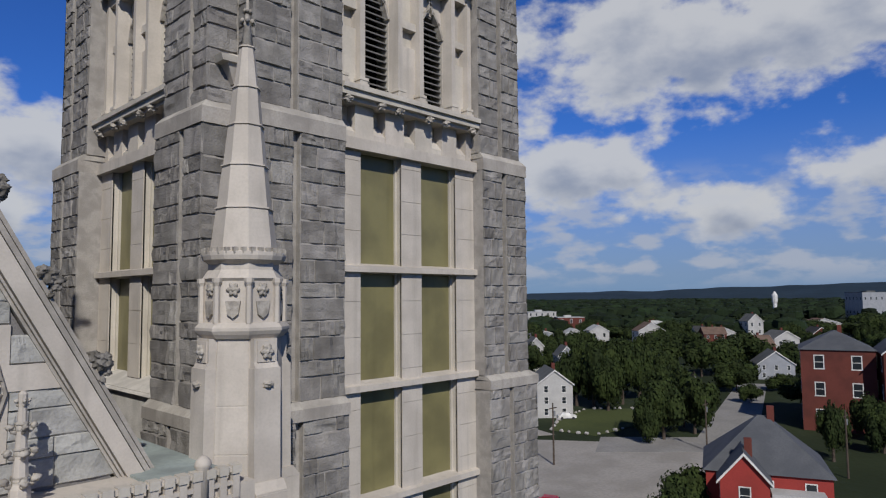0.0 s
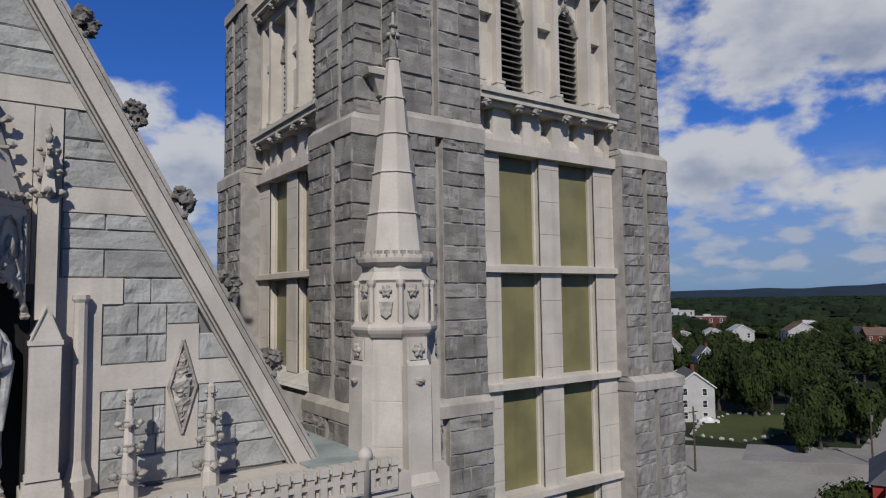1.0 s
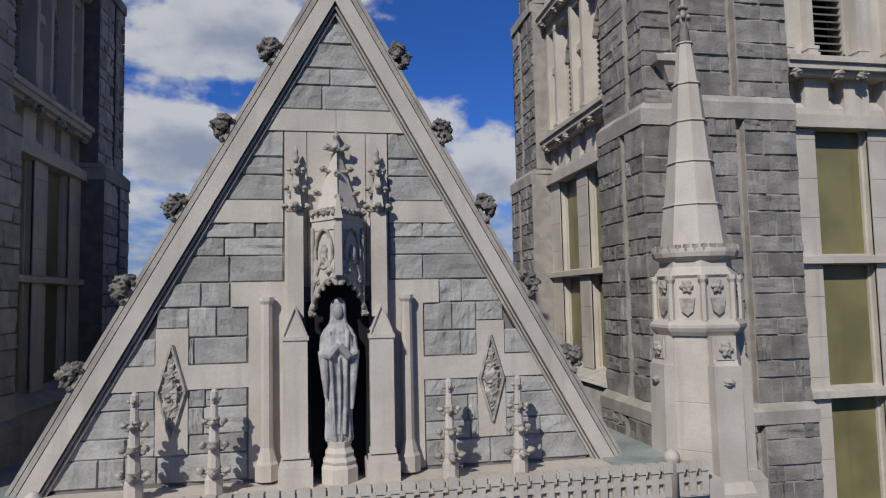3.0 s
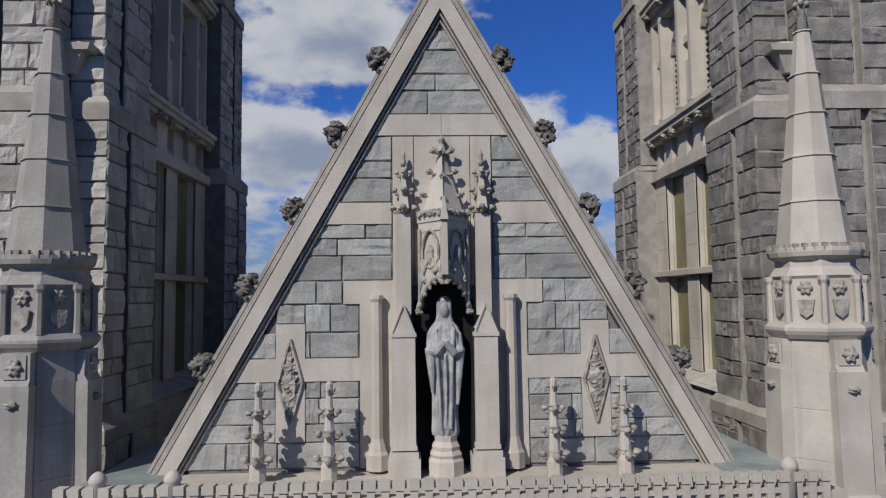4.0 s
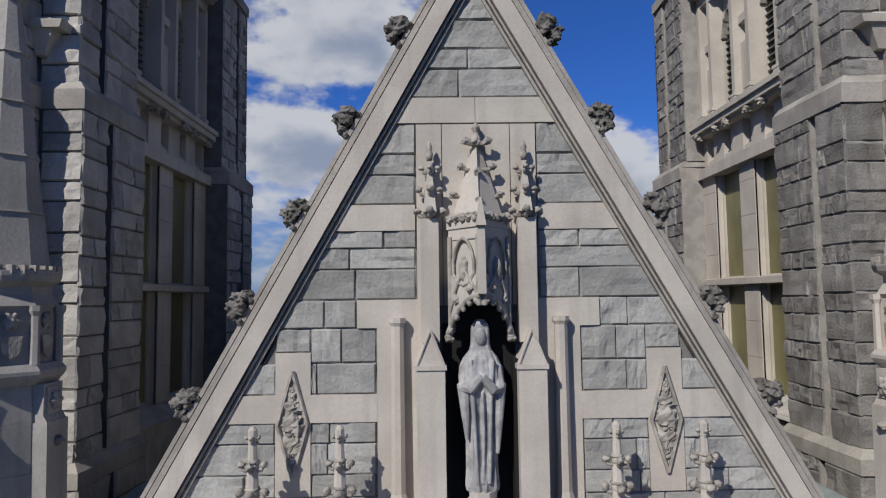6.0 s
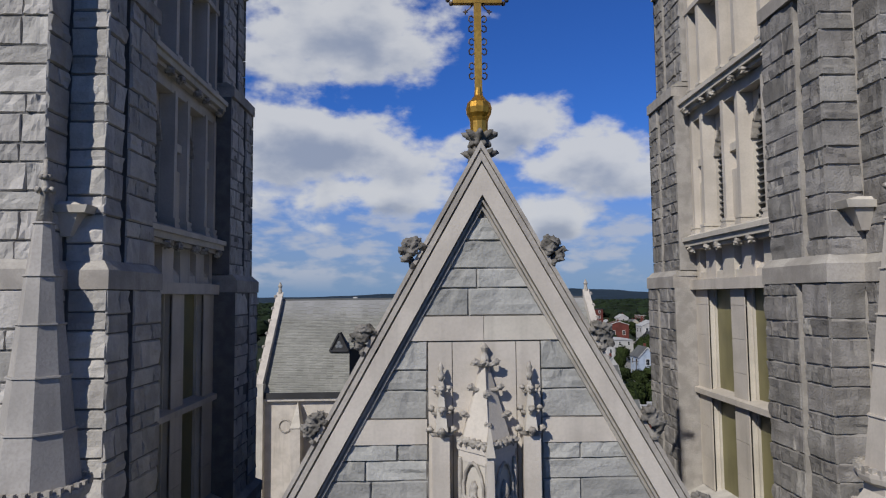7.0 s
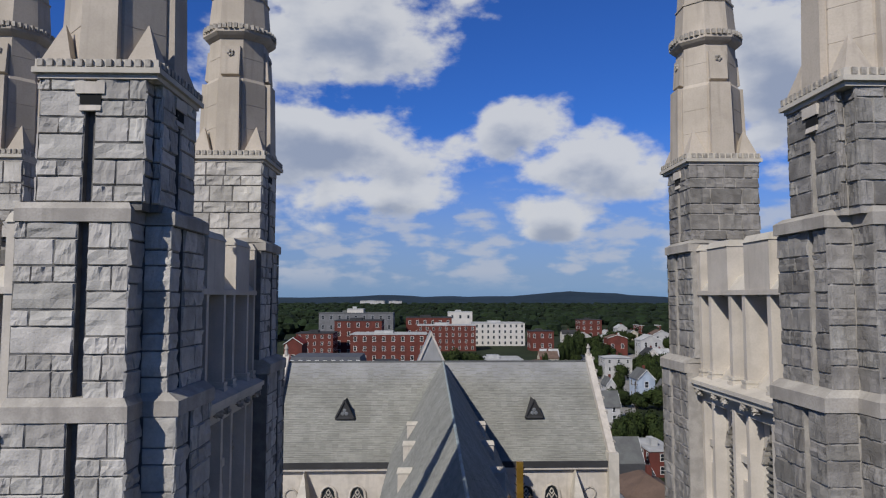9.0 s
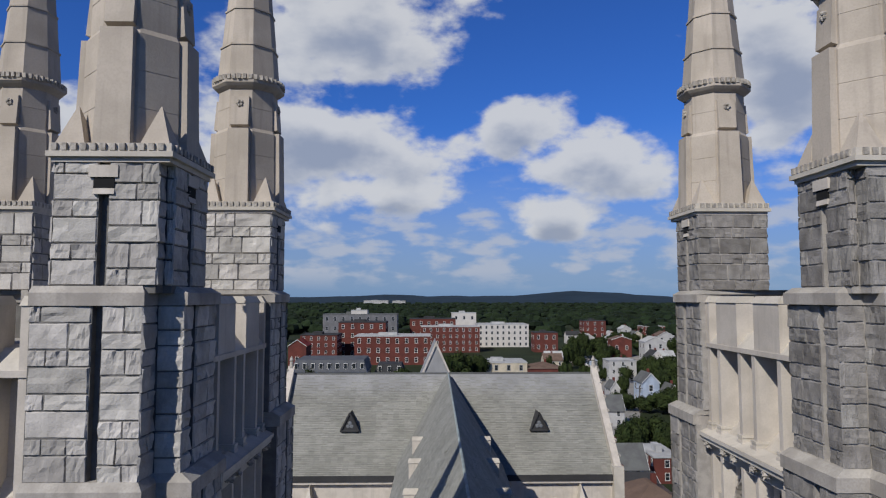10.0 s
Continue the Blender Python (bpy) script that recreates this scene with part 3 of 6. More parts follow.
        for qx, qy in ((a, a), (a, b), (b, a), (b, b)):
            y = Mesh(mirror)
            w = 0.24
            ox, oy = CX + sx * (qx + (w if qx == a else -w)), CY + sy * (qy + (w if qy == a else -w))
            y.hull([(ox - w, oy - w, 40.86), (ox + w, oy - w, 40.86), (ox + w, oy + w, 40.86), (ox - w, oy + w, 40.86)],
                   [(ox - 0.01, oy - 0.01, 41.55), (ox + 0.01, oy - 0.01, 41.55), (ox + 0.01, oy + 0.01, 41.55), (ox - 0.01, oy + 0.01, 41.55)])
            part("corner_pyramid", y, SPIRE, sp)
        r = Mesh(mirror)
        r.rings(cx, cy, [(0.80, 43.98), (0.90, 44.05), (0.97, 44.12), (0.97, 44.2), (0.86, 44.24)])
        ring = part("spire_ring", r, SPIRE, sp)
        d = Mesh(mirror)
        for k in range(40):
            ang = 2 * math.pi * k / 40
            d.box(cx + 0.92 * math.cos(ang) - 0.045, cx + 0.92 * math.cos(ang) + 0.045, cy + 0.92 * math.sin(ang) - 0.045, cy + 0.92 * math.sin(ang) + 0.045, 44.2, 44.33)
        tagged(part("ring_beads", d, CARVED, sp), kind="stuff")
        zz, rr = 44.22, 0.84
        while zz < 51.5:
            r2 = rr - 0.105
            n = Mesh(mirror)
            n.rings(cx, cy, [(rr, zz), (r2 + 0.02, zz + 1.0), (r2 + 0.05, zz + 1.005), (r2 + 0.05, zz + 1.05)])
            part("spire_drum", n, SPIRE, sp)
            zz, rr = zz + 1.05, r2
        for ang in range(4):
            q = Mesh(mirror)
            aa = ang * math.pi / 2
            px, py = cx + 0.83 * math.cos(aa), cy + 0.83 * math.sin(aa)
            for j in range(5):
                q.ball((px + 0.06 * math.cos(j * 1.257) * abs(math.sin(aa)), py + 0.06 * math.cos(j * 1.257) * abs(math.cos(aa)), 43.55 + 0.06 * math.sin(j * 1.257)), 0.045, 6, 4)
            part("rosette", q, CARVED, sp, "small carved rosette")
        # hooded drip stone in the re-entrant corner
        k = Mesh(mirror)
        Mesh.plan = tower_plan
        h = 4.37
        def square(lo, hi, ly, hy, z):
            return [(x, y, z) for x, y in around([(h - lo, h - ly), (h - lo, h - hy), (h - hi, h - hy), (h - hi, h - ly)], sx, sy)]
        k.hull(square(0.37, 0.24, 0.55, 0.42, 31.12), square(0.37, 0.12, 0.55, 0.30, 31.46))
        k.hull(square(0.38, 0.08, 0.56, 0.26, 31.45), square(0.38, 0.06, 0.56, 0.24, 31.56))
        k.hull(square(0.38, 0.10, 0.56, 0.28, 31.56), square(0.38, 0.16, 0.56, 0.34, 31.62))
        Mesh.plan = bay_plan
        part("drip_stone", k, LIME, t, "small hooded limestone drip stone")
    for side in ("front", "inner", "back", "outer"):
        bay(t, side, mirror, 25.75 if side == "inner" else 21.0)
    w = Mesh(mirror)
    for side in ("front", "inner", "back", "outer"):
        bay_box(w, side, -BAY, BAY, 3.2, 4.5, 0.0, 25.6 if side == "inner" else 21.0)
        bay_hull(w, side, [(-BAY, 3.4, 25.6 if side == "inner" else 21.0), (BAY, 3.4, 25.6 if side == "inner" else 21.0), (BAY, 4.6, 25.55 if side == "inner" else 21.0), (-BAY, 4.6, 25.55 if side == "inner" else 21.0)],
                 [(-BAY, 3.4, 26.0 if side == "inner" else 21.4), (BAY, 3.4, 26.0 if side == "inner" else 21.4), (BAY, 4.0, 25.8 if side == "inner" else 21.2), (-BAY, 4.0, 25.8 if side == "inner" else 21.2)])
    w.box(CX - 3.9, CX + 3.9, CY - 3.9, CY + 3.9, 37.0, 37.3)
    part("tower_base", w, GRANITE_J, t, "grey granite tower wall below the windows")
    return t, piers


TOWERS = [tower(False, "square grey granite bell tower with limestone window bays"), tower(True, "grey granite bell tower with its inner side in shade")]


Mesh.plan = None

# ---- the gable between the towers ----
SLOPE = 1.70
gable = thing("church_gable", "steep grey stone gable with limestone coping and a statue niche", "church gable", at=(0, 0, 25.2))
m = Mesh()
m.slab([(-3.62, 25.0), (3.62, 25.0), (0, 25.0 + 3.62 * SLOPE + 0.15)], 0.03, 0.6)
gable_wall = part("gable_wall", m, MORTAR, gable, "wall of squared grey stone blocks")
for s in (-1, 1):
    def rake(m, top, low, y0, y1, s=s, foot=25.12):
        """A strip along the rake between two heights over the axis."""
        m.hull([(0, y0, top), (s * (top - foot) / SLOPE, y0, foot), (s * (low - foot) / SLOPE, y0, foot), (0, y0, low)],
               [(0, y1, top), (s * (top - foot) / SLOPE, y1, foot), (s * (low - foot) / SLOPE, y1, foot), (0, y1, low)])
    m = Mesh()
    rake(m, 31.80, 31.42, -0.11, 0.62)
    part("coping", m, LIME, gable, "smooth limestone coping")
    for top, low, y0, y1 in ((31.85, 31.79, 0.03, 0.66), (31.97, 31.85, -0.06, 0.68), (32.02, 31.97, 0.06, 0.68), (32.11, 32.02, 0.0, 0.70),
                             (31.425, 31.385, 0.01, 0.3), (31.385, 31.335, -0.07, 0.3), (31.335, 31.30, 0.01, 0.3), (31.30, 31.25, -0.035, 0.3)):
        m = Mesh()
        rake(m, top, low, y0, y1)
        part("coping_moulding", m, BAND, gable, "weathered roll moulding along the coping")


def crocket(x, y, z, s, seed=0):
    """A hooked stalk that ends in a curled bunch of leaves."""
    rnd = random.Random(seed)
    m = Mesh()
    m.tube([(x - s * 0.12, y, z - 0.10), (x - s * 0.01, y, z - 0.13), (x + s * 0.09, y, z - 0.09), (x + s * 0.14, y, z + 0.0), (x + s * 0.10, y, z + 0.09)], [0.055, 0.05, 0.045, 0.05, 0.03], 8)
    m.tube([(x - s * 0.14, y, z + 0.10), (x - s * 0.04, y, z + 0.07), (x + s * 0.05, y, z + 0.12)], [0.045, 0.04, 0.03], 7)
    for dx, dz, r in ((0.03, 0.155, 0.075), (0.12, 0.13, 0.08), (0.18, 0.04, 0.07), (0.16, -0.06, 0.06), (0.07, 0.04, 0.085), (-0.04, 0.10, 0.05), (0.09, -0.13, 0.045)):
        for dy in (-0.065, 0.065):
            m.carved((x + s * (dx + rnd.uniform(-0.015, 0.015)), y + dy * rnd.uniform(0.7, 1.3), z + dz + rnd.uniform(-0.015, 0.015)), r * rnd.uniform(0.85, 1.1), (1, 0.9, 0.85), rnd.randrange(90), 11, 8, 0.8, 2.4)
    return m


for i in range(5):
    for s in (-1, 1):
        xx = 0.83 + i * 0.615
        zz = 31.98 - SLOPE * xx
        fuse(part("crocket", crocket(s * (xx - 0.02), 0.06, zz + 0.14, s, i * 2 + (s > 0)), WEATHERED, gable, "carved leaf crocket, darkened by weather", True), 0.011)

# bands of dressed limestone, the panel behind the niche and the diamond slabs
def across(z):
    return (31.3 - z) / SLOPE


m = Mesh()
def trapeze(z0, z1, y0=-0.012, y1=0.1):
    m.slab([(-across(z0), z0), (-0.003, z0), (-0.003, z1), (-across(z1), z1)], y0, y1)
    m.slab([(0.003, z0), (across(z0), z0), (across(z1), z1), (0.003, z1)], y0, y1)
trapeze(29.66, 29.95)
part("band", m, LIME, gable, "dressed limestone band")
for s in (-1, 1):
    for z0, z1, x0 in ((28.44, 28.73, 0.72), (26.34, 26.64, 1.17)):
        m = Mesh()
        m.slab([(s * x0, z0), (s * across(z0), z0), (s * across(z1), z1), (s * x0, z1)], -0.012, 0.1)
        part("band", m, LIME, gable)
    m = Mesh()
    m.slab([(s * 1.17, 25.2), (s * 0.60, 25.2), (s * 0.60, 27.67), (s * 1.17, 27.67)], -0.010, 0.1)
    m.slab([(s * 1.40, 27.36), (s * 1.17, 27.36), (s * 1.17, 27.67), (s * 1.40, 27.67)], -0.010, 0.1)
    part("niche_side_slab", m, LIME, gable)
    m = Mesh()
    m.slab([(s * 2.33, 25.55), (s * 1.93, 25.55), (s * 1.93, 27.1), (s * 2.33, 27.1)], -0.010, 0.1)
    dia = part("diamond_slab", m, LIME, gable)
    m = Mesh()
    for z_a, z_b in ((26.9, 26.32), (26.32, 25.75)):
        for q in (-1, 1):
            xa, xb = (0.0, 0.17) if z_a == 26.9 else (0.17, 0.0)
            m.tube([(s * 2.13 + q * xa, -0.03, z_a), (s * 2.13 + q * xb, -0.03, z_b)], 0.025, 5)
    part("diamond_frame", m, CARVED, dia)
    m = Mesh()
    for dz, r in ((0.0, 0.13), (0.2, 0.10), (-0.2, 0.10), (0.36, 0.06), (-0.36, 0.06)):
        m.carved((s * 2.13, -0.02, 26.32 + dz), r, (1, 0.6, 1.1), int(dz * 10) + 9, 14, 10, 0.7, 3.0)
    part("leaf_carving", m, CARVED, dia)
for x0, x1 in ((-0.70, -0.405), (-0.395, 0.395), (0.405, 0.70)):
    m = Mesh()
    m.box(x0, x1, -0.015, 0.1, 27.6, 29.64)
    part("back_panel", m, LIME, gable, "smooth limestone panel behind the canopy")

def knobs(m, x, y, z, r, seed):
    """Four leaf knobs on short stalks round a shaft."""
    m.rings(x, y, [(r * 0.45, z - 0.05), (r * 0.6, z - 0.02), (r * 0.6, z + 0.01), (r * 0.4, z + 0.04)], 8)
    for k in range(4):
        ux, uy = (1, 0, -1, 0)[k], (0, 1, 0, -1)[k]
        m.tube([(x + ux * r * 0.3, y + uy * r * 0.3, z - 0.05), (x + ux * r * 0.9, y + uy * r * 0.9, z - 0.035), (x + ux * r * 1.1, y + uy * r * 1.1, z + 0.01)], [r * 0.25, r * 0.2, r * 0.2], 6)
        m.carved((x + ux * r * 1.1, y + uy * r * 1.1, z + 0.015), r * 0.40, (1.05, 1.05, 0.85), seed + k, 9, 6, 0.6, 2.4)


# niche: hollow with its shade painted as near-black sheets, piers, shafts and canopy
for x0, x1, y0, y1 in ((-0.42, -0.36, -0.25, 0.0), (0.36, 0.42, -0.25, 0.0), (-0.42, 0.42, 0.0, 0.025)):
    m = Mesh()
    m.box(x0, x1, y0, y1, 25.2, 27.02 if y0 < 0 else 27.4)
    part("niche_lining", m, SHADE_BLACK, gable, "near-black niche lining, the hollow's shade put into its colour")
for s in (-1, 1):
    m = Mesh()
    m.box(s * 0.40, s * 0.71, -0.42, 0.0, 25.55, 26.98)
    pier = part("niche_pier", m, LIME, gable, "limestone pier beside the niche with a gabled head")
    for name, w, z0, z1 in (("upper_moulding", 0.015, 25.50, 25.56), ("base", 0.035, 25.40, 25.48), ("plinth", 0.06, 25.14, 25.40), ("cap", 0.018, 26.93, 26.98)):
        m = Mesh()
        m.box(s * (0.40 - w), s * (0.71 + w), -0.42 - w, 0.0, z0, z1)
        part(name, m, LIME, pier)
    m = Mesh()
    m.hull([(s * 0.40, -0.42, 26.97), (s * 0.71, -0.42, 26.97), (s * 0.71, 0, 26.97), (s * 0.40, 0, 26.97)],
           [(s * 0.552, -0.40, 27.34), (s * 0.558, -0.40, 27.34), (s * 0.558, 0, 27.36), (s * 0.552, 0, 27.36)])
    part("gablet", m, LIME, pier)
    m = Mesh()
    for q in (0.40, 0.71):
        m.tube([(s * q, -0.425, 26.97), (s * 0.555, -0.415, 27.35)], 0.014, 5)
    part("gablet_moulding", m, LIME, pier)
    m = Mesh()
    m.rings(s * 0.93, -0.1, [(0.16, 25.2), (0.16, 25.4), (0.13, 25.44), (0.11, 25.52), (0.085, 25.6), (0.075, 27.38), (0.10, 27.42), (0.10, 27.47)])
    part("niche_shaft", m, LIME, gable, "slender octagonal limestone shaft")
    m = Mesh()
    m.box(s * 0.45, s * 0.66, -0.20, 0.0, 27.2, 28.55)
    m.hull([(s * 0.47, -0.24, 28.62), (s * 0.62, -0.24, 28.62), (s * 0.62, -0.05, 28.62), (s * 0.47, -0.05, 28.62)],
           [(s * 0.535, -0.15, 29.25), (s * 0.555, -0.15, 29.25), (s * 0.555, -0.13, 29.25), (s * 0.535, -0.13, 29.25)])
    pin = part("canopy_pinnacle", m, LIME, gable)
    for z, r in ((28.62, 0.13), (28.86, 0.11), (29.1, 0.085)):
        m = Mesh()
        knobs(m, s * 0.545, -0.14, z, r, int(z * 10))
        part("leaf_collar", m, CARVED, pin, "", True)
    m = Mesh()
    m.rings(s * 0.545, -0.14, [(0.03, 29.2), (0.05, 29.27), (0.025, 29.31), (0.04, 29.34), (0.01, 29.42)], 8)
    part("finial", m, CARVED, pin, "", True)
# canopy: a prow of two faces
def prow(m, w, d, z0, z1, w2=None, d2=None):
    w2, d2 = w if w2 is None else w2, d if d2 is None else d2
    m.hull([(-w, 0, z0), (-w, -0.2, z0), (0, -d, z0), (w, -0.2, z0), (w, 0, z0)], [(-w2, 0, z1), (-w2, -0.2 * w2 / w, z1), (0, -d2, z1), (w2, -0.2 * w2 / w, z1), (w2, 0, z1)])
m = Mesh()
prow(m, 0.36, 0.66, 28.42, 28.5)
prow(m, 0.34, 0.63, 28.3, 28.42)
prow(m, 0.30, 0.52, 28.5, 29.45, 0.03, 0.1)
prow(m, 0.33, 0.60, 27.85, 28.32)
canopy = part("canopy", m, LIME, gable, "carved limestone canopy over the statue")
m = Mesh()
for q in (-1, 1):
    def on(f, out=0.0):
        """A point on one face of the prow, f from its nose to its side."""
        return (q * (0.335 * f + 0.6 * out), -0.605 + 0.405 * f - 0.6 * out)
    steps = 10
    arch = [(f / steps, 27.70 - 0.40 * (f / steps) ** 2.2) for f in range(steps + 1)]
    plate = Mesh()
    for (f0, z0), (f1, z1) in zip(arch, arch[1:]):
        (xa, ya), (xb, yb) = on(f0), on(f1)
        (xc, yc), (xd, yd) = on(f0, 0.03), on(f1, 0.03)
        plate.hull([(xa, ya, z0), (xb, yb, z1), (xd, yd, z1), (xc, yc, z0)], [(xa, ya, 27.92), (xb, yb, 27.92), (xd, yd, 27.92), (xc, yc, 27.92)])
    part("canopy_arch", plate, LIME, canopy)
    m.tube([(*on(f, 0.045), z) for f, z in arch], 0.028, 6)
    for f, z in arch[1::2]:
        m.carved((*on(f, 0.045), z - 0.045), 0.034, (1, 1, 1.2), int(f * 10), 8, 6, 0.5, 2.4)
    for fa, za, fb, zb in ((0.06, 27.72, 0.5, 28.0), (0.5, 28.0, 0.94, 27.5)):
        m.tube([(*on(fa, 0.04), za), (*on((fa + fb) / 2, 0.05), (za + zb) / 2 + 0.01), (*on(fb, 0.04), zb)], 0.018, 5)
    for f in (0.28, 0.72):
        m.carved((*on(f, 0.035), 27.78 if f < 0.5 else 27.66), 0.05, (1, 0.8, 1.1), int(f * 9), 9, 7, 0.8, 2.6)
    ring = []
    for k in range(13):
        a = 2 * math.pi * k / 12
        px, py = on(0.5 + 0.32 * math.cos(a) * (1 - 0.25 * math.sin(a)), 0.03)
        ring.append((px, py, 28.06 + 0.25 * math.sin(a)))
    m.tube(ring, 0.022, 5)
    for f in (0.06, 0.94):
        px, py = on(f, 0.02)
        m.tube([(px, py, 27.3 if f > 0.5 else 27.6), (px, py, 28.34)], 0.03, 6)
    px, py = on(0.5, 0.02)
    m.carved((px, py, 27.98), 0.075, (0.8, 0.6, 1.9), 5 + q, 12, 9, 0.45, 2.4)
    for i in range(5):
        px, py = on(0.1 + 0.2 * i, 0.03)
        m.carved((px, py, 28.53), 0.06, (1, 1, 0.9), i + 3, 10, 7, 0.7, 2.6)
    px, py = on(1.0, 0.02)
    m.carved((px, py, 27.26), 0.06, (1, 1, 0.9), 8, 10, 7, 0.6, 2.6)
    for z, r in ((28.81, 0.27), (29.12, 0.18), (29.41, 0.125)):
        m.tube([(0, -0.14, z - 0.03), (q * r * 0.7, -0.16, z - 0.03), (q * r, -0.16, z)], [0.03, 0.025, 0.025], 6)
        m.carved((q * r, -0.16, z), 0.05, (1.1, 1, 0.9), int(z * 10), 12, 8, 0.7, 2.6)
for z in (28.72, 29.05, 29.4):
    m.carved((0, -0.12 - 0.33 * (29.5 - z), z), 0.05, (1, 1, 0.9), int(z * 7), 12, 8, 0.7, 2.6)
m.rings(0, -0.08, [(0.05, 29.3), (0.06, 29.45), (0.03, 29.52), (0.06, 29.58), (0.01, 29.64)], 6)
fuse(part("canopy_tracery", m, CARVED, canopy, "pierced tracery and leaf knobs", True), 0.009)
m = Mesh()
m.hull([(-0.045, -0.68, 27.72), (0.045, -0.68, 27.72), (0.045, -0.55, 27.72), (-0.045, -0.55, 27.72)], [(-0.04, -0.66, 28.42), (0.04, -0.66, 28.42), (0.04, -0.55, 28.42), (-0.04, -0.55, 28.42)])
m.hull([(-0.055, -0.70, 28.42), (0.055, -0.70, 28.42), (0.055, -0.55, 28.42), (-0.055, -0.55, 28.42)], [(-0.01, -0.62, 28.72), (0.01, -0.62, 28.72), (0.01, -0.56, 28.72), (-0.01, -0.56, 28.72)])
part("nose_shaft", m, LIME, canopy, "slender shaft on the canopy's prow")
# black block under the canopy, painted shade for the top of the niche
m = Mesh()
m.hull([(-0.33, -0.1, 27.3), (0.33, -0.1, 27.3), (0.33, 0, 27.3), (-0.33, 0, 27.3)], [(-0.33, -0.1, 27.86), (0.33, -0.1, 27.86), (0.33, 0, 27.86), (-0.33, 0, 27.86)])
part("niche_head", m, SHADE_BLACK, gable)
m = Mesh()
m.rings(0, -0.22, [(0.25, 25.10), (0.25, 25.34), (0.21, 25.38), (0.23, 25.42), (0.19, 25.47), (0.20, 25.52), (0.155, 25.58), (0.17, 25.66)])
part("pedestal", m, LIME, gable, "moulded limestone pedestal")

# statue: a veiled figure in a long robe
m = Mesh()
n, prof = 72, [(0.165, 25.65), (0.178, 25.70), (0.165, 25.9), (0.16, 26.15), (0.168, 26.4), (0.19, 26.58), (0.225, 26.72), (0.235, 26.84), (0.225, 26.95), (0.185, 27.04), (0.125, 27.12), (0.108, 27.18), (0.105, 27.25), (0.105, 27.33), (0.088, 27.40), (0.04, 27.45)]
vs, fs = [], []
for j, (r, z) in enumerate(prof):
    for i in range(n):
        a = 2 * math.pi * i / n
        amp = 0.16 if z < 26.7 else 0.09 if z < 27.05 else 0.03
        fold = 1 + amp * (abs(math.sin(a * 5.5 + 0.7 * math.sin(z * 2.1))) - 0.6) * 1.5 + 0.45 * amp * math.sin(a * 17 + z * 2)
        front = math.sin(a) < -0.75 and z > 27.1 and z < 27.4
        vs.append((r * fold * math.cos(a), -0.22 + (0.62 if front else 0.82) * r * fold * math.sin(a), z))
for j in range(len(prof) - 1):
    fs += [(j * n + i, j * n + (i + 1) % n, (j + 1) * n + (i + 1) % n, (j + 1) * n + i) for i in range(n)]
fs += [tuple(range(n))[::-1], tuple(range((len(prof) - 1) * n, len(prof) * n))]
m.add(vs, fs)
m.ball((0, -0.28, 27.26), 0.075, 10, 8, (0.85, 0.75, 1.25))
m.tube([(-0.17, -0.25, 26.95), (-0.19, -0.34, 26.72), (-0.12, -0.42, 26.72), (0.0, -0.44, 26.86)], [0.07, 0.075, 0.06, 0.045], 7)
m.tube([(0.17, -0.25, 26.95), (0.19, -0.34, 26.72), (0.12, -0.42, 26.72), (0.0, -0.44, 26.86)], [0.07, 0.075, 0.06, 0.045], 7)
m.tube([(-0.20, -0.31, 26.78), (-0.18, -0.34, 26.45), (-0.17, -0.33, 26.2)], [0.075, 0.05, 0.02], 8)
m.tube([(0.20, -0.31, 26.78), (0.18, -0.34, 26.4), (0.165, -0.33, 26.05)], [0.075, 0.05, 0.02], 8)
m.tube([(-0.12, -0.38, 27.03), (-0.10, -0.41, 26.6), (-0.06, -0.37, 25.75)], [0.03, 0.026, 0.018], 6)
m.tube([(0.12, -0.38, 27.03), (0.09, -0.41, 26.6), (0.07, -0.37, 25.75)], [0.03, 0.026, 0.018], 6)
m.tube([(0.0, -0.42, 26.7), (0.01, -0.385, 26.3), (0.0, -0.37, 25.75)], [0.02, 0.022, 0.018], 6)
fuse(solo("statue", m, STATUE, "weathered stone statue of a robed figure in the niche", "statue", smooth_faces=True), 0.009)

# finial and gilded cross
m = Mesh()
m.rings(0, 0.25, [(0.13, 31.6), (0.13, 31.98), (0.10, 32.02), (0.10, 32.1), (0.13, 32.16), (0.10, 32.2), (0.10, 32.34), (0.06, 32.38)])
for z, up in ((31.95, 0.06), (32.17, 0.09)):
    m.lobed((0, 0.25, z), [(0.25 * math.cos(k * 0.785), 0.25 * math.sin(k * 0.785), up) for k in range(8)] + [(0.17 * math.cos(k * 0.785 + 0.4), 0.17 * math.sin(k * 0.785 + 0.4), -up) for k in range(8)], 0.10, 1, 40, 16, 22.0)
part("finial", m, WEATHERED, gable, "leafy stone finial under the cross", True)
cross = thing("gilded_cross", "gilded metal cross with scrolls on the gable finial", "cross", at=(0, 0.25, 32.34))
m = Mesh()
m.rings(0, 0.25, [(0.115, 32.2), (0.12, 32.40), (0.135, 32.45), (0.165, 32.50), (0.175, 32.57), (0.155, 32.64), (0.10, 32.69), (0.06, 32.74), (0.05, 32.84)], 12)
part("orb", m, GOLD, cross, "faceted gilded knop")
m = Mesh()
m.box(-0.048, 0.048, 0.21, 0.29, 32.78, 34.66)
part("upright", m, GOLD, cross)
m = Mesh()
m.box(-0.33, 0.33, 0.205, 0.295, 33.95, 34.06)
part("arm", m, GOLD, cross)
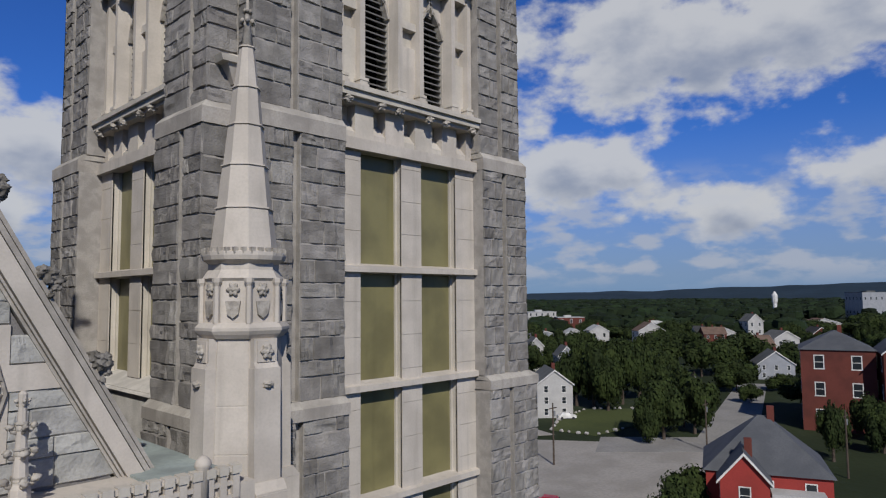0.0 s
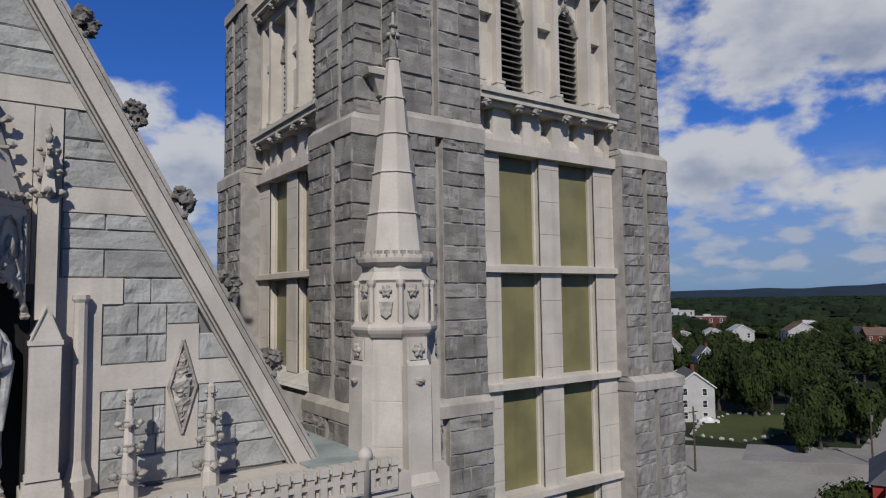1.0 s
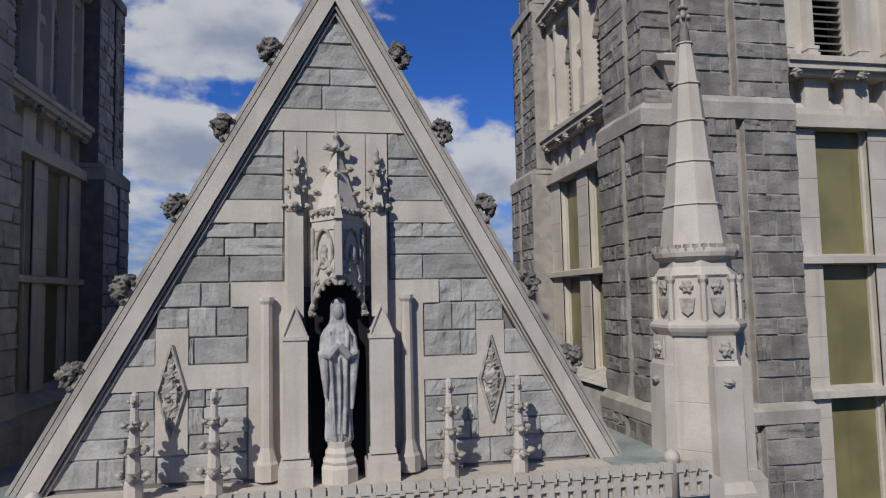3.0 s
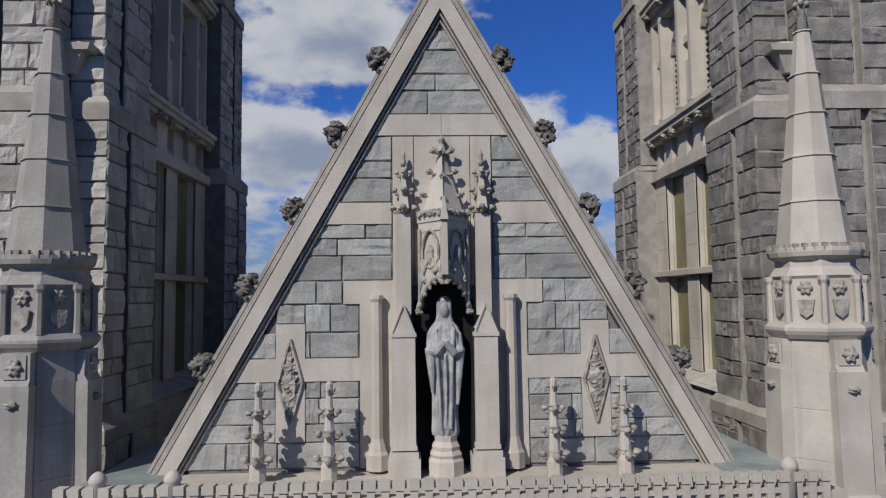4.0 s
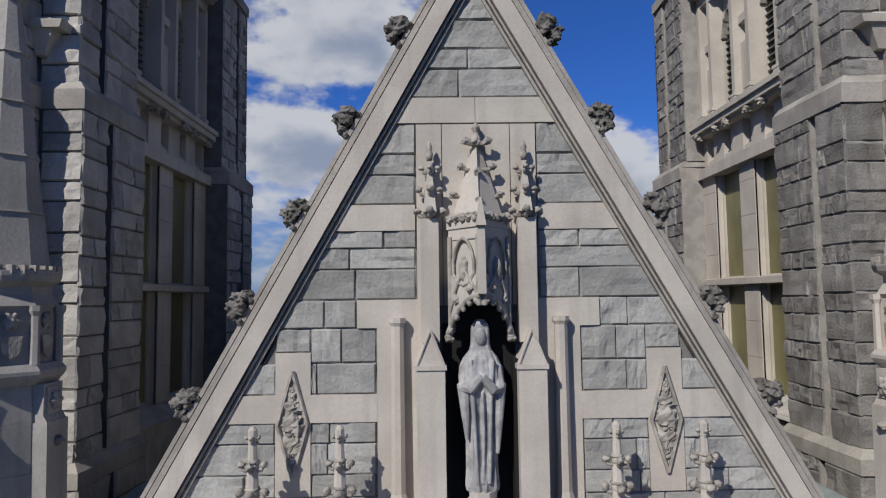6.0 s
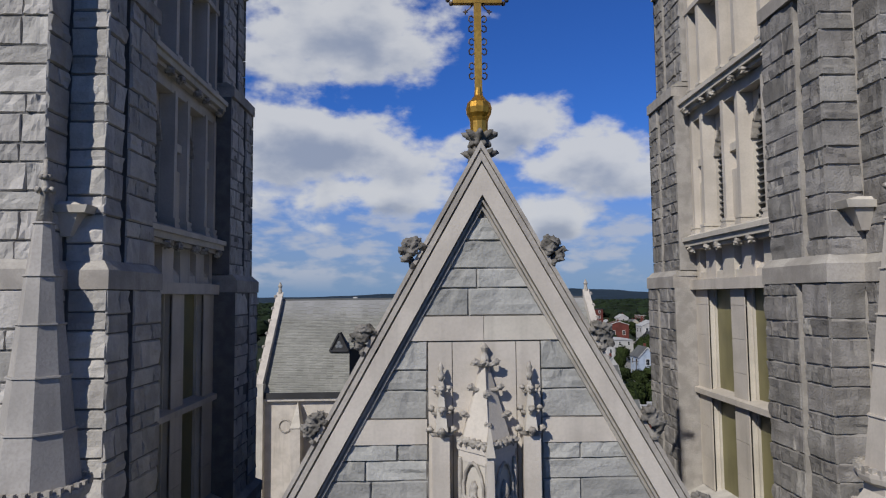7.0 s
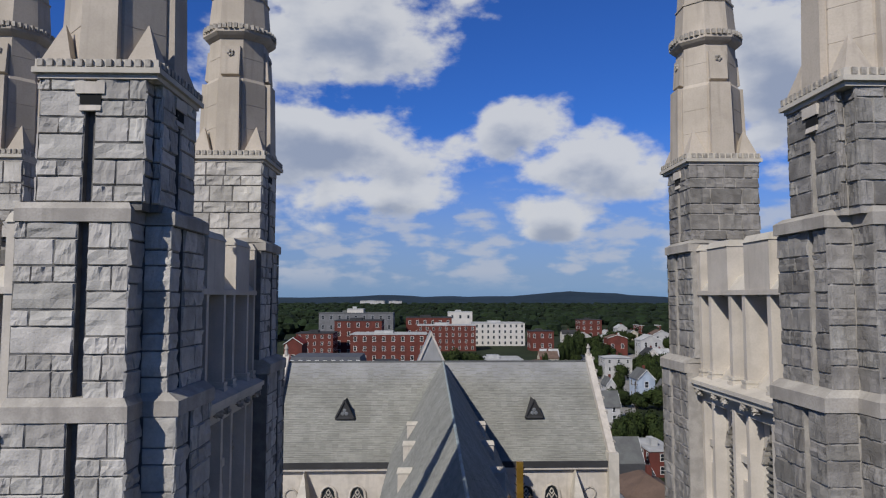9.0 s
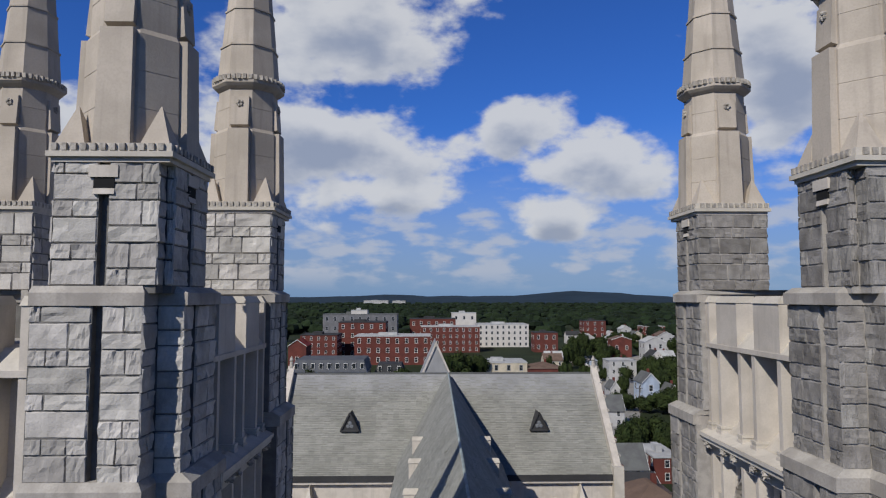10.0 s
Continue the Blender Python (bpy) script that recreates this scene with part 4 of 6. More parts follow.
for px, pz in ((-0.35, 34.0), (0.35, 34.0)):
    m = Mesh()
    for dx, dz in ((0, 0.05), (0.05, 0), (-0.05, 0), (0, -0.05)):
        m.ball((px + dx * 0.9, 0.25, pz + dz * 0.9), 0.032, 6, 4)
    part("trefoil", m, IRON, cross, "dark bronze trefoil end", True)
for q in (-1, 1):
    for z in (33.0, 33.32, 33.62):
        m = Mesh()
        pts = [(q * 0.04, 0.25, z - 0.05)] + [(q * (0.085 + 0.035 * math.cos(a)), 0.25, z + 0.045 * math.sin(a)) for a in (3.6, 4.6, 5.6, 6.6, 7.6, 8.6)]
        m.tube(pts, 0.011, 5)
        pts = [(p[0], p[1], 2 * z - p[2] + 0.13) for p in pts]
        m.tube(pts, 0.011, 5)
        part("scroll", m, IRON, cross, "dark bronze scroll")
    for sz in (-1, 1):
        m = Mesh()
        m.tube([(q * 0.04, 0.25, 34.005 + sz * 0.04), (q * 0.11, 0.25, 34.005 + sz * 0.12), (q * 0.15, 0.25, 34.005 + sz * 0.15)], [0.012, 0.009, 0.008], 5)
        m.lobed((q * 0.16, 0.25, 34.005 + sz * 0.16), [(0.04, 0, 0), (-0.04, 0, 0), (0, 0, 0.04), (0, 0, -0.04)], 0.012, 1, 12, 8)
        part("ray", m, IRON, cross, "dark bronze ray")
    for z in (34.2, 34.32, 34.44, 34.54):
        m = Mesh()
        m.tube([(q * 0.04, 0.25, z), (q * 0.075, 0.25, z + 0.035)], [0.014, 0.006], 5)
        part("spur", m, IRON, cross, "dark bronze spur")

# ledge, railing and small pinnacles before the gable
m = Mesh()
m.box(-4.75, 4.75, -1.42, 0.6, 24.9, 25.16)
m.box(-4.75, 4.75, -1.40, 0.4, 0.0, 24.9)
solo("facade_ledge", m, LIME, "limestone ledge at the foot of the gable", "ledge", kind="structure")
m = Mesh()
for s in (-1, 1):
    m.box(s * 3.7, s * 4.7, -1.0, 3.0, 25.16, 25.19)
solo("gutter_flashing", m, COPPER, "pale verdigris copper gutter flashing beside the gable", "flashing", kind="structure")


def little_pinnacle(x, y, z, h, name="pinnacle", label="small crocketed stone pinnacle", cat="pinnacle", group="pinnacles before the gable"):
    t = thing(name, label, cat, at=(x, y, z), group=group)
    m = Mesh()
    m.rings(x, y, [(0.11, z), (0.11, z + 0.16 * h), (0.085, z + 0.2 * h), (0.045, z + 0.86 * h), (0.05, z + 0.9 * h), (0.05, z + 0.97 * h), (0.02, z + h)], 8)
    part("shaft", m, LIME, t)
    for f, r in ((0.22, 0.13), (0.46, 0.115), (0.68, 0.10), (0.90, 0.055)):
        m = Mesh()
        knobs(m, x, y, z + f * h, r * 1.08, int(f * 10))
        m.rings(x, y, [(r * 0.6, z + f * h + 0.03), (r * 0.75, z + f * h + 0.045), (r * 0.5, z + f * h + 0.07)], 8)
        part("leaf_collar", m, CARVED, t, "", True)
    return t


first = little_pinnacle(-2.45, -0.5, 25.16, 1.24)
for x in (-1.53, 1.42, 2.36):
    copy_thing(first, Matrix.Translation((x, -0.5, 25.16)))

rail = thing("parapet_railing", "pierced limestone parapet railing with small square openings", "railing", at=(0, -1.4, 25.0))
for z0, z1 in ((25.0, 25.06), (25.17, 25.22), (25.32, 25.38)):
    m = Mesh()
    m.box(-4.5, 4.5, -1.48, -1.36, z0, z1)
    part("rail", m, LIME, rail)
m = Mesh()
m.box(-0.045, 0.045, -0.07, 0.05, 25.02, 25.37)
m.box(-0.06, 0.06, -0.09, 0.05, 25.30, 25.40)
bal = m.data("baluster", LIME)
for k in range(54):
    b = part("baluster", bal, LIME, rail)
    b.location = (-4.45 + k * 0.168, -1.42, 0)
for x in (-4.05, -3.2, 4.05):
    m = Mesh()
    m.rings(x, -1.42, [(0.085, 24.95), (0.085, 25.42), (0.10, 25.44), (0.10, 25.47), (0.085, 25.51), (0.05, 25.545), (0.02, 25.56)], 10)
    part("post", m, LIME, rail, "domed limestone post", True)


def flower(m, c, ux, uy, r):
    """A six-petalled boss that faces outwards along ux, uy."""
    petals = [(-uy * r * math.cos(k * 1.047) + ux * r * 0.35, ux * r * math.cos(k * 1.047) + uy * r * 0.35, r * math.sin(k * 1.047)) for k in range(6)]
    m.lobed(c, petals + [(ux * r * 0.7, uy * r * 0.7, 0.0)], r * 0.5, 1, 26, 18, 9.0)


def corner_pinnacle(x, label, LIME=LIME):
    """The tall octagonal pinnacle that stands before a tower's corner."""
    y = 0.0
    t = thing("corner_pinnacle", label, "pinnacle", at=(x, y, 22.0), group="corner pinnacles")
    m = Mesh()
    m.rings(x, y, [(0.60, 0.0), (0.60, 24.9), (0.597, 25.245), (0.588, 25.25), (0.588, 25.26), (0.597, 25.265), (0.585, 25.895), (0.577, 25.9), (0.577, 25.91), (0.585, 25.915), (0.58, 26.45), (0.55, 26.85)])
    shaft = part("shaft", m, LIME, t, "pale octagonal limestone shaft")
    for k in range(4):
        a = k * math.pi / 2
        ux, uy = math.cos(a), math.sin(a)
        def at(r, w):
            return (x + ux * r - uy * w, y + uy * r + ux * w)
        for r, w, z0, z1, r2 in ((0.72, 0.21, 24.85, 26.42, 0.70), (0.70, 0.19, 26.40, 26.5, 0.64), (0.64, 0.185, 26.45, 26.82, 0.64), (0.86, 0.25, 24.75, 24.9, 0.74), (0.855, 0.245, 20.0, 24.78, 0.855)):
            m = Mesh()
            m.hull([(*at(0.4, -w), z0), (*at(r, -w), z0), (*at(r, w), z0), (*at(0.4, w), z0)], [(*at(0.4, -w), z1), (*at(r2, -w), z1), (*at(r2, w), z1), (*at(0.4, w), z1)])
            part("buttress_stage", m, LIME, shaft)
        m = Mesh()
        m.hull([(*at(0.5, -0.14), 26.5), (*at(0.665, -0.14), 26.5), (*at(0.665, 0.14), 26.5), (*at(0.5, 0.14), 26.5)], [(*at(0.5, -0.14), 26.79), (*at(0.655, -0.14), 26.79), (*at(0.655, 0.14), 26.79), (*at(0.5, 0.14), 26.79)])
        part("rosette_panel", m, LIME, shaft)
        m = Mesh()
        m.carved((*at(0.70, 0), 26.2), 0.07, (1.2, 1.2, 0.7), k + 9, 14, 8, 0.7, 3.0)
        part("festoon", m, CARVED, shaft, "small carved festoon", True)
        m = Mesh()
        flower(m, (*at(0.655, 0), 26.64), ux, uy, 0.11)
        part("rosette", m, CARVED, shaft, "carved rosette", True)
    m = Mesh()
    m.rings(x, y, [(0.60, 26.82), (0.66, 26.88), (0.69, 26.93), (0.69, 26.97), (0.63, 27.04)])
    part("ledge", m, LIME, t)
    m = Mesh()
    m.rings(x, y, [(0.56, 27.03), (0.56, 27.62), (0.60, 27.66), (0.52, 27.78), (0.52, 27.88)])
    drum = part("drum", m, LIME, t, "octagonal drum with blank shields and rosettes")
    for k in range(8):
        a = k * math.pi / 4
        ux, uy = math.cos(a), math.sin(a)
        def at(r, w):
            return (x + ux * r - uy * w, y + uy * r + ux * w)
        m = Mesh()
        r = 0.535
        m.hull([(*at(r, -0.11), 27.34), (*at(r, 0.11), 27.34), (*at(r, 0.08), 27.16), (*at(r, 0), 27.10), (*at(r, -0.08), 27.16)],
               [(*at(r + 0.03, -0.11), 27.34), (*at(r + 0.03, 0.11), 27.34), (*at(r + 0.03, 0.08), 27.16), (*at(r + 0.03, 0), 27.10), (*at(r + 0.03, -0.08), 27.16)])
        part("shield", m, CARVED, drum)
        m = Mesh()
        flower(m, (*at(0.515, 0), 27.5), ux, uy, 0.10)
        part("rosette", m, CARVED, drum, "carved rosette", True)
        m = Mesh()
        b = a + math.pi / 8
        px, py = x + 0.6 * math.cos(b), y + 0.6 * math.sin(b)
        m.rings(px, py, [(0.05, 27.03), (0.045, 27.55), (0.07, 27.6), (0.07, 27.66)], 6)
        part("colonnette", m, LIME, drum)
    m = Mesh()
    m.rings(x, y, [(0.50, 27.86), (0.60, 27.92), (0.62, 27.98), (0.62, 28.03), (0.52, 28.06)], 16)
    ring = part("ring", m, LIME, t)
    m = Mesh()
    for k in range(30):
        a = 2 * math.pi * k / 30
        px, py = x + 0.575 * math.cos(a), y + 0.575 * math.sin(a)
        m.box(px - 0.035, px + 0.035, py - 0.035, py + 0.035, 28.0, 28.09)
    tagged(part("bead_course", m, CARVED, ring), kind="stuff")
    levels = [(28.04, 0.50), (28.69, 0.41), (29.32, 0.33), (29.93, 0.255), (30.5, 0.19), (31.13, 0.10)]
    for (z0, r0), (z1, r1) in zip(levels, levels[1:]):
        m = Mesh()
        m.rings(x, y, [(r0, z0), (r1 + 0.012, z1 - 0.03), (r1 + 0.035, z1 - 0.02), (r1 + 0.03, z1)])
        part("spire_drum", m, LIME, t)
    m = Mesh()
    m.rings(x, y, [(0.10, 31.12), (0.05, 31.45), (0.08, 31.5), (0.04, 31.56), (0.02, 31.9)])
    for k in range(6):
        a = k * math.pi / 3
        m.ball((x + 0.09 * math.cos(a), y + 0.09 * math.sin(a), 31.52), 0.04, 6, 4, lump=0.3, seed=k)
        m.ball((x + 0.05 * math.cos(a), y + 0.05 * math.sin(a), 31.68), 0.035, 6, 4, lump=0.3, seed=k)
    part("finial", m, CARVED, t, "leafy stone finial", True)


corner_pinnacle(5.36, "tall octagonal limestone pinnacle before the tower corner")
# this pinnacle's shade is painted: a darker limestone than its twin's
corner_pinnacle(-5.48, "tall octagonal limestone pinnacle, its shade put into a greyer colour", LIME_SHADED)



# ---- ground, roads and lots ----
Mesh.church = False
GRASS = material("grass", (0.07, 0.085, 0.03), (0.045, 0.058, 0.022), 0.95, grain=1.5, patch=0.05, bump=0.3, dist=0.1)
ASPHALT = material("worn_asphalt", (0.27, 0.26, 0.245), (0.22, 0.21, 0.2), 0.9, grain=2.0, patch=0.12, bump=0.2, dist=0.05)
LOT = material("pale_lot", (0.33, 0.308, 0.28), (0.265, 0.247, 0.222), 0.9, grain=2.0, patch=0.15, bump=0.2, dist=0.05)
KERB = material("kerb_stone", (0.42, 0.40, 0.38), None, 0.9, grain=8, patch=1)
SCRUB = material("wooded_ground", (0.03, 0.04, 0.017), (0.018, 0.026, 0.011), 0.95, grain=0.8, patch=0.03, bump=0.4, dist=0.3)
WOODS = material("woodland", (0.016, 0.027, 0.011), (0.010, 0.017, 0.008), 0.95, grain=0.5, patch=0.02, bump=0.8, dist=1.5, spread=0.35)
LEAF = material("leaves", (0.031, 0.045, 0.012), (0.017, 0.026, 0.008), 0.85, grain=2, patch=0.25, bump=0, spread=0.3)
BARK = material("bark", (0.09, 0.07, 0.055), None, 0.95, grain=12, patch=1.5, bump=0.8)
CLAP = material("white_clapboard", (0.44, 0.43, 0.41), (0.37, 0.36, 0.345), 0.7, grain=6, patch=0.4, bump=0.1)
CLAP_P = material("pale_panel", (0.56, 0.53, 0.48), (0.50, 0.47, 0.43), 0.7, grain=6, patch=0.3, bump=0.1)
CLAP_B = material("grey_clapboard", (0.30, 0.31, 0.33), (0.25, 0.26, 0.28), 0.7, grain=6, patch=0.4, bump=0.1)
CONCRETE = material("grey_concrete", (0.17, 0.17, 0.175), (0.13, 0.13, 0.135), 0.8, grain=6, patch=0.3, bump=0.1)
CLAP_U = material("blue_clapboard", (0.38, 0.44, 0.52), None, 0.7, grain=6, patch=0.4, bump=0.1)
CREAM = material("cream_wall", (0.55, 0.48, 0.36), None, 0.75, grain=6, patch=0.4, bump=0.1)
RED = material("red_painted_wall", (0.30, 0.045, 0.038), (0.25, 0.04, 0.034), 0.8, grain=9, patch=0.3, bump=0.2)
BRICK = material("red_brick", (0.14, 0.043, 0.033), (0.10, 0.034, 0.027), 0.85, grain=9, patch=0.3, bump=0.2)
ROOF_G = material("grey_shingle", (0.13, 0.135, 0.13), (0.10, 0.10, 0.10), 0.85, grain=5, patch=0.4, bump=0.3)
ROOF_S = material("slate_shingle", (0.085, 0.09, 0.10), (0.065, 0.07, 0.08), 0.75, grain=5, patch=0.4, bump=0.3)
ROOF_D = material("dark_roof", (0.05, 0.05, 0.052), None, 0.85, grain=5, patch=0.4, bump=0.3)
ROOF_B = material("brown_shingle", (0.16, 0.11, 0.085), None, 0.85, grain=5, patch=0.4, bump=0.3)
ROOF_L = material("pale_roof", (0.45, 0.45, 0.44), None, 0.8, grain=5, patch=0.3, bump=0.2)
ROOF_R = material("red_roof", (0.28, 0.045, 0.035), None, 0.8, grain=5, patch=0.3, bump=0.2)
WINDOW = material("window_glass", (0.025, 0.03, 0.035), None, 0.12, grain=3, patch=0.5, bump=0)
PAINT = material("white_trim", (0.70, 0.69, 0.66), None, 0.6, grain=6, patch=1, bump=0.05)
STEEL = material("painted_steel", (0.18, 0.19, 0.2), None, 0.5, grain=10, patch=1, bump=0.05)

m = Mesh()
m.add([(-5200, -900, 0), (5200, -900, 0), (5200, 5200, 0), (-5200, 5200, 0)], [(0, 1, 2, 3)])
solo("ground", m, SCRUB, "dark green ground of the town reaching the wooded hills", "ground", kind="structure")


def flat(name, poly, z, mat, label, cat):
    m = Mesh()
    m.hull([(x, y, z - 0.3) for x, y in poly], [(x, y, z) for x, y in poly])
    return solo(name, m, mat, label, cat, kind="structure")


flat("parking_lot", [(30, 12), (22, 60), (60, 82), (98, 80), (116, 52.5), (121, 37), (92, 5), (60, 0)], 0.06, LOT, "worn pale asphalt parking lot", "parking lot")
flat("street", [(104, 54), (116, 60), (128, 46), (215, 70), (217, 62), (134, 37), (121, 36)], 0.10, ASPHALT, "grey asphalt street leading away between the trees", "street")
flat("side_street", [(98, 78), (112, 68), (118, 86), (160, 100), (158, 108), (112, 96)], 0.10, LOT, "pale side street by the white house", "street")
flat("back_street", [(20, 150), (48, 150), (140, 420), (128, 424), (60, 260)], 0.08, ASPHALT, "grey back street between the houses", "street")
flat("car_park", [(84, 360), (128, 360), (150, 430), (84, 430)], 0.1, LOT, "pale car park full of cars", "car park")
flat("lawn", [(115.2, 71.0), (116.5, 61.5), (131.9, 60.2), (150.2, 71.0), (141.5, 79.0), (126.6, 76.6)], 0.14, GRASS, "oval green lawn edged with stones", "lawn")
rnd = random.Random(31)
lawn = [(115.2, 71.0), (116.5, 61.5), (131.9, 60.2), (150.2, 71.0), (141.5, 79.0), (126.6, 76.6)]
for (ax, ay), (bx, by) in zip(lawn, lawn[1:] + lawn[:1]):
    steps = 5
    for k in range(steps):
        f = (k + rnd.random() * 0.6) / steps
        m = Mesh()
        x, y = ax + (bx - ax) * f, ay + (by - ay) * f
        m.ball((x, y, 0.25), rnd.uniform(0.3, 0.55), 7, 5, (1, 1, 0.7), 0.3, k)
        solo("boundary_stone", m, KERB, "pale boulder at the edge of the lawn", "boulder", group="lawn stones")

# ---- wooded hills ----
def ridge(name, dist, base, label, seed):
    """A long hill with its crest round the horizon."""
    m = Mesh()
    vs, fs = [], []
    n = 160
    for i in range(n + 1):
        a = radians(-60 + 200 * i / n)
        h = base + 22 * noise.noise(Vector((i * 0.11, seed, 0))) + 10 * noise.noise(Vector((i * 0.45, seed, 3)))
        d = math.degrees(a)
        h += 34 * math.exp(-((d - 12.5) / 4.0) ** 2) + 50 * (1 / (1 + math.exp(-(d - 68) / 6))) + 12 * math.exp(-((d + 3) / 4) ** 2)
        h = max(h, 12) + 2.5 * rnd.random()
        for r, z in ((dist - 700, 4), (dist - 250, h * 0.7), (dist, h), (dist + 300, h * 0.6)):
            vs.append((r * math.sin(a), r * math.cos(a), z))
    for i in range(n):
        for j in range(3):
            k = i * 4 + j
            fs.append((k, k + 4, k + 5, k + 1))
    m.add(vs, fs)
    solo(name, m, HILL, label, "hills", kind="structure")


# the haze of distance is put into this blue base colour
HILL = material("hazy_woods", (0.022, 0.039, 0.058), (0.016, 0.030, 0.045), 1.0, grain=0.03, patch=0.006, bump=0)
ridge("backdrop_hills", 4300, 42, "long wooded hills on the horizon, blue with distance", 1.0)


def woods():
    """Far tree crowns as low lumpy heaps, thinning out towards the town."""
    rnd = random.Random(77)
    m = Mesh()
    count = 0
    while count < 5200:
        a = radians(rnd.uniform(-24, 84))
        r = 430 + 3200 * rnd.random() ** 1.5
        x, y = r * math.sin(a), r * math.cos(a)
        if r < 950 and noise.noise(Vector((x * 0.009, y * 0.009, 0))) < (0.12 if r < 700 else -0.1):
            continue
        if r < 640 and -80 < x < 260 and a < radians(30):
            continue
        q = rnd.uniform(5, 9) * (1 + r / 2500)
        hgt = rnd.uniform(9, 15)
        m.ball((x, y, hgt * 0.5), q, 7, 4, (1, 1, hgt * 0.5 / q), 0.28, count)
        count += 1
    return m


wood = solo("far_woods", woods(), WOODS, "dense dark green woods beyond the town", "woods", kind="stuff")

# ---- trees of the town ----
def crown_data(seed, leaves=4200):
    """A crown about one metre in radius and height: bent leaf clumps round a few limbs, with gaps."""
    rnd = random.Random(seed)
    m = Mesh()
    heads = [(rnd.uniform(-0.55, 0.55), rnd.uniform(-0.55, 0.55), rnd.uniform(0.35, 0.85), rnd.uniform(0.26, 0.48)) for _ in range(11)] + [(0, 0, 0.9, 0.4), (0, 0, 0.55, 0.5)]
    for k in range(leaves):
        hx, hy, hz, hr = rnd.choice(heads)
        d = Vector((rnd.gauss(0, 1), rnd.gauss(0, 1), rnd.gauss(0, 0.8))).normalized()
        p = Vector((hx, hy, hz)) + d * hr * rnd.uniform(0.72, 1.05)
        s = rnd.uniform(0.018, 0.042)
        a = Vector((rnd.gauss(0, 1), rnd.gauss(0, 1), rnd.gauss(0, 1))).cross(d).normalized()
        b = (d.cross(a) + d * rnd.uniform(-0.5, 0.3)).normalized()
        m.add([tuple(p - a * s - b * s), tuple(p + a * s - b * s + d * s * 0.4), tuple(p + a * s + b * s), tuple(p - a * s + b * s - d * s * 0.4)], [(0, 1, 2, 3)])
    for hx, hy, hz, hr in heads:
        m.ball((hx, hy, hz), hr * 0.74, 8, 6, (1, 1, 0.9), 0.25, int(hx * 100))
    me = bpy.data.meshes.new("crown")
    me.from_pydata(m.v, [], m.f)
    me.materials.append(LEAF)
    return me


def trunk_data(seed):
    rnd = random.Random(seed)
    m = Mesh()
    m.tube([(0, 0, -0.05), (0.01, 0, 0.2), (0.0, 0.02, 0.5), (0.02, 0, 0.8)], [0.055, 0.042, 0.03, 0.012], 7)
    for k in range(5):
        a = k * 1.26 + rnd.random()
        z = 0.25 + 0.08 * k
        m.tube([(0, 0, z), (0.2 * math.cos(a), 0.2 * math.sin(a), z + 0.16), (0.4 * math.cos(a), 0.4 * math.sin(a), z + 0.28)], [0.025, 0.016, 0.006], 5)
    return m.data("trunk", BARK)


CROWNS = [crown_data(k) for k in range(5)]
TRUNKS = [trunk_data(k) for k in range(3)]
tree_count = 0


def plant(x, y, h, r):
    global tree_count
    k = tree_count
    tree_count += 1
    t = tagged(new("tree"), "leafy dark green deciduous tree in summer leaf", "tree", "town trees")
    t.location = (x, y, 0)
    tr = new("trunk", TRUNKS[k % 3])
    tr.parent, tr.scale = t, (h * 0.55, h * 0.55, h * 0.8)
    cr = new("crown", CROWNS[k % 5])
    cr.parent, cr.scale, cr.location = t, (r * 1.1, r * 1.1, h * 0.74), (0, 0, h * 0.06)
    cr.rotation_euler = (0, 0, k * 1.7)


for x, y, h, r in [(122.0, 49.9, 12.4, 5.2), (131.2, 47.8, 11.3, 5.1), (136.4, 52.5, 12.8, 4.8), (117.8, 51.3, 8.9, 3.3), (145.2, 79.1, 16.6, 5.3), (154.7, 76.6, 17.0, 5.8), (144.8, 83.8, 15.7, 4.3), (165.2, 77.3, 15.0, 5.4), (143.2, 74.0, 13.5, 4.1), (234.2, 81.5, 13.3, 8.9), (223.7, 85.0, 13.6, 7.7), (260.6, 83.2, 14.2, 8.6), (250.6, 107.6, 11.9, 7.8), (188.6, 84.9, 10.9, 6.0), (195.9, 63.4, 9.2, 6.5), (275.7, 82.2, 9.2, 6.7), (205.0, 54.1, 5, 4.9), (412.0, 115.0, 9.0, 13.1), (468.1, 115.2, 11.8, 16.3), (492.2, 105.0, 10.3, 16.6)]:
    plant(x, y, h, r)
for x, y, h, r in [(515.6, 95.5, 15.6, 17.0), (216.0, 142.6, 7.0, 4.5), (181.3, 113.7, 6.8, 3.7), (78.6, 25.6, 7.4, 3.8), (69.2, 23.7, 7.5, 2.8), (124.5, 21.8, 9.8, 2.6), (146.4, 21.0, 9.0, 3.8), (177.9, 53.2, 5, 3.3), (136.4, 16.9, 8.0, 3.0), (293.5, 206.4, 10.0, 6.2), (361.2, 194.9, 9.8, 12.0), (391.9, 192.2, 10.7, 12.6), (424.6, 173.3, 11.4, 16.6), (468.8, 157.1, 15.3, 15.5), (373.9, 224.6, 10.3, 7.4), (295.0, 162.2, 5, 7.1), (12.0, 280.4, 15.8, 7.5), (6.4, 260.4, 15.0, 5.8), (20.2, 290.4, 13.4, 6.4), (50.1, 155.4, 9.9, 4.3)]:
    plant(x, y, h, r)
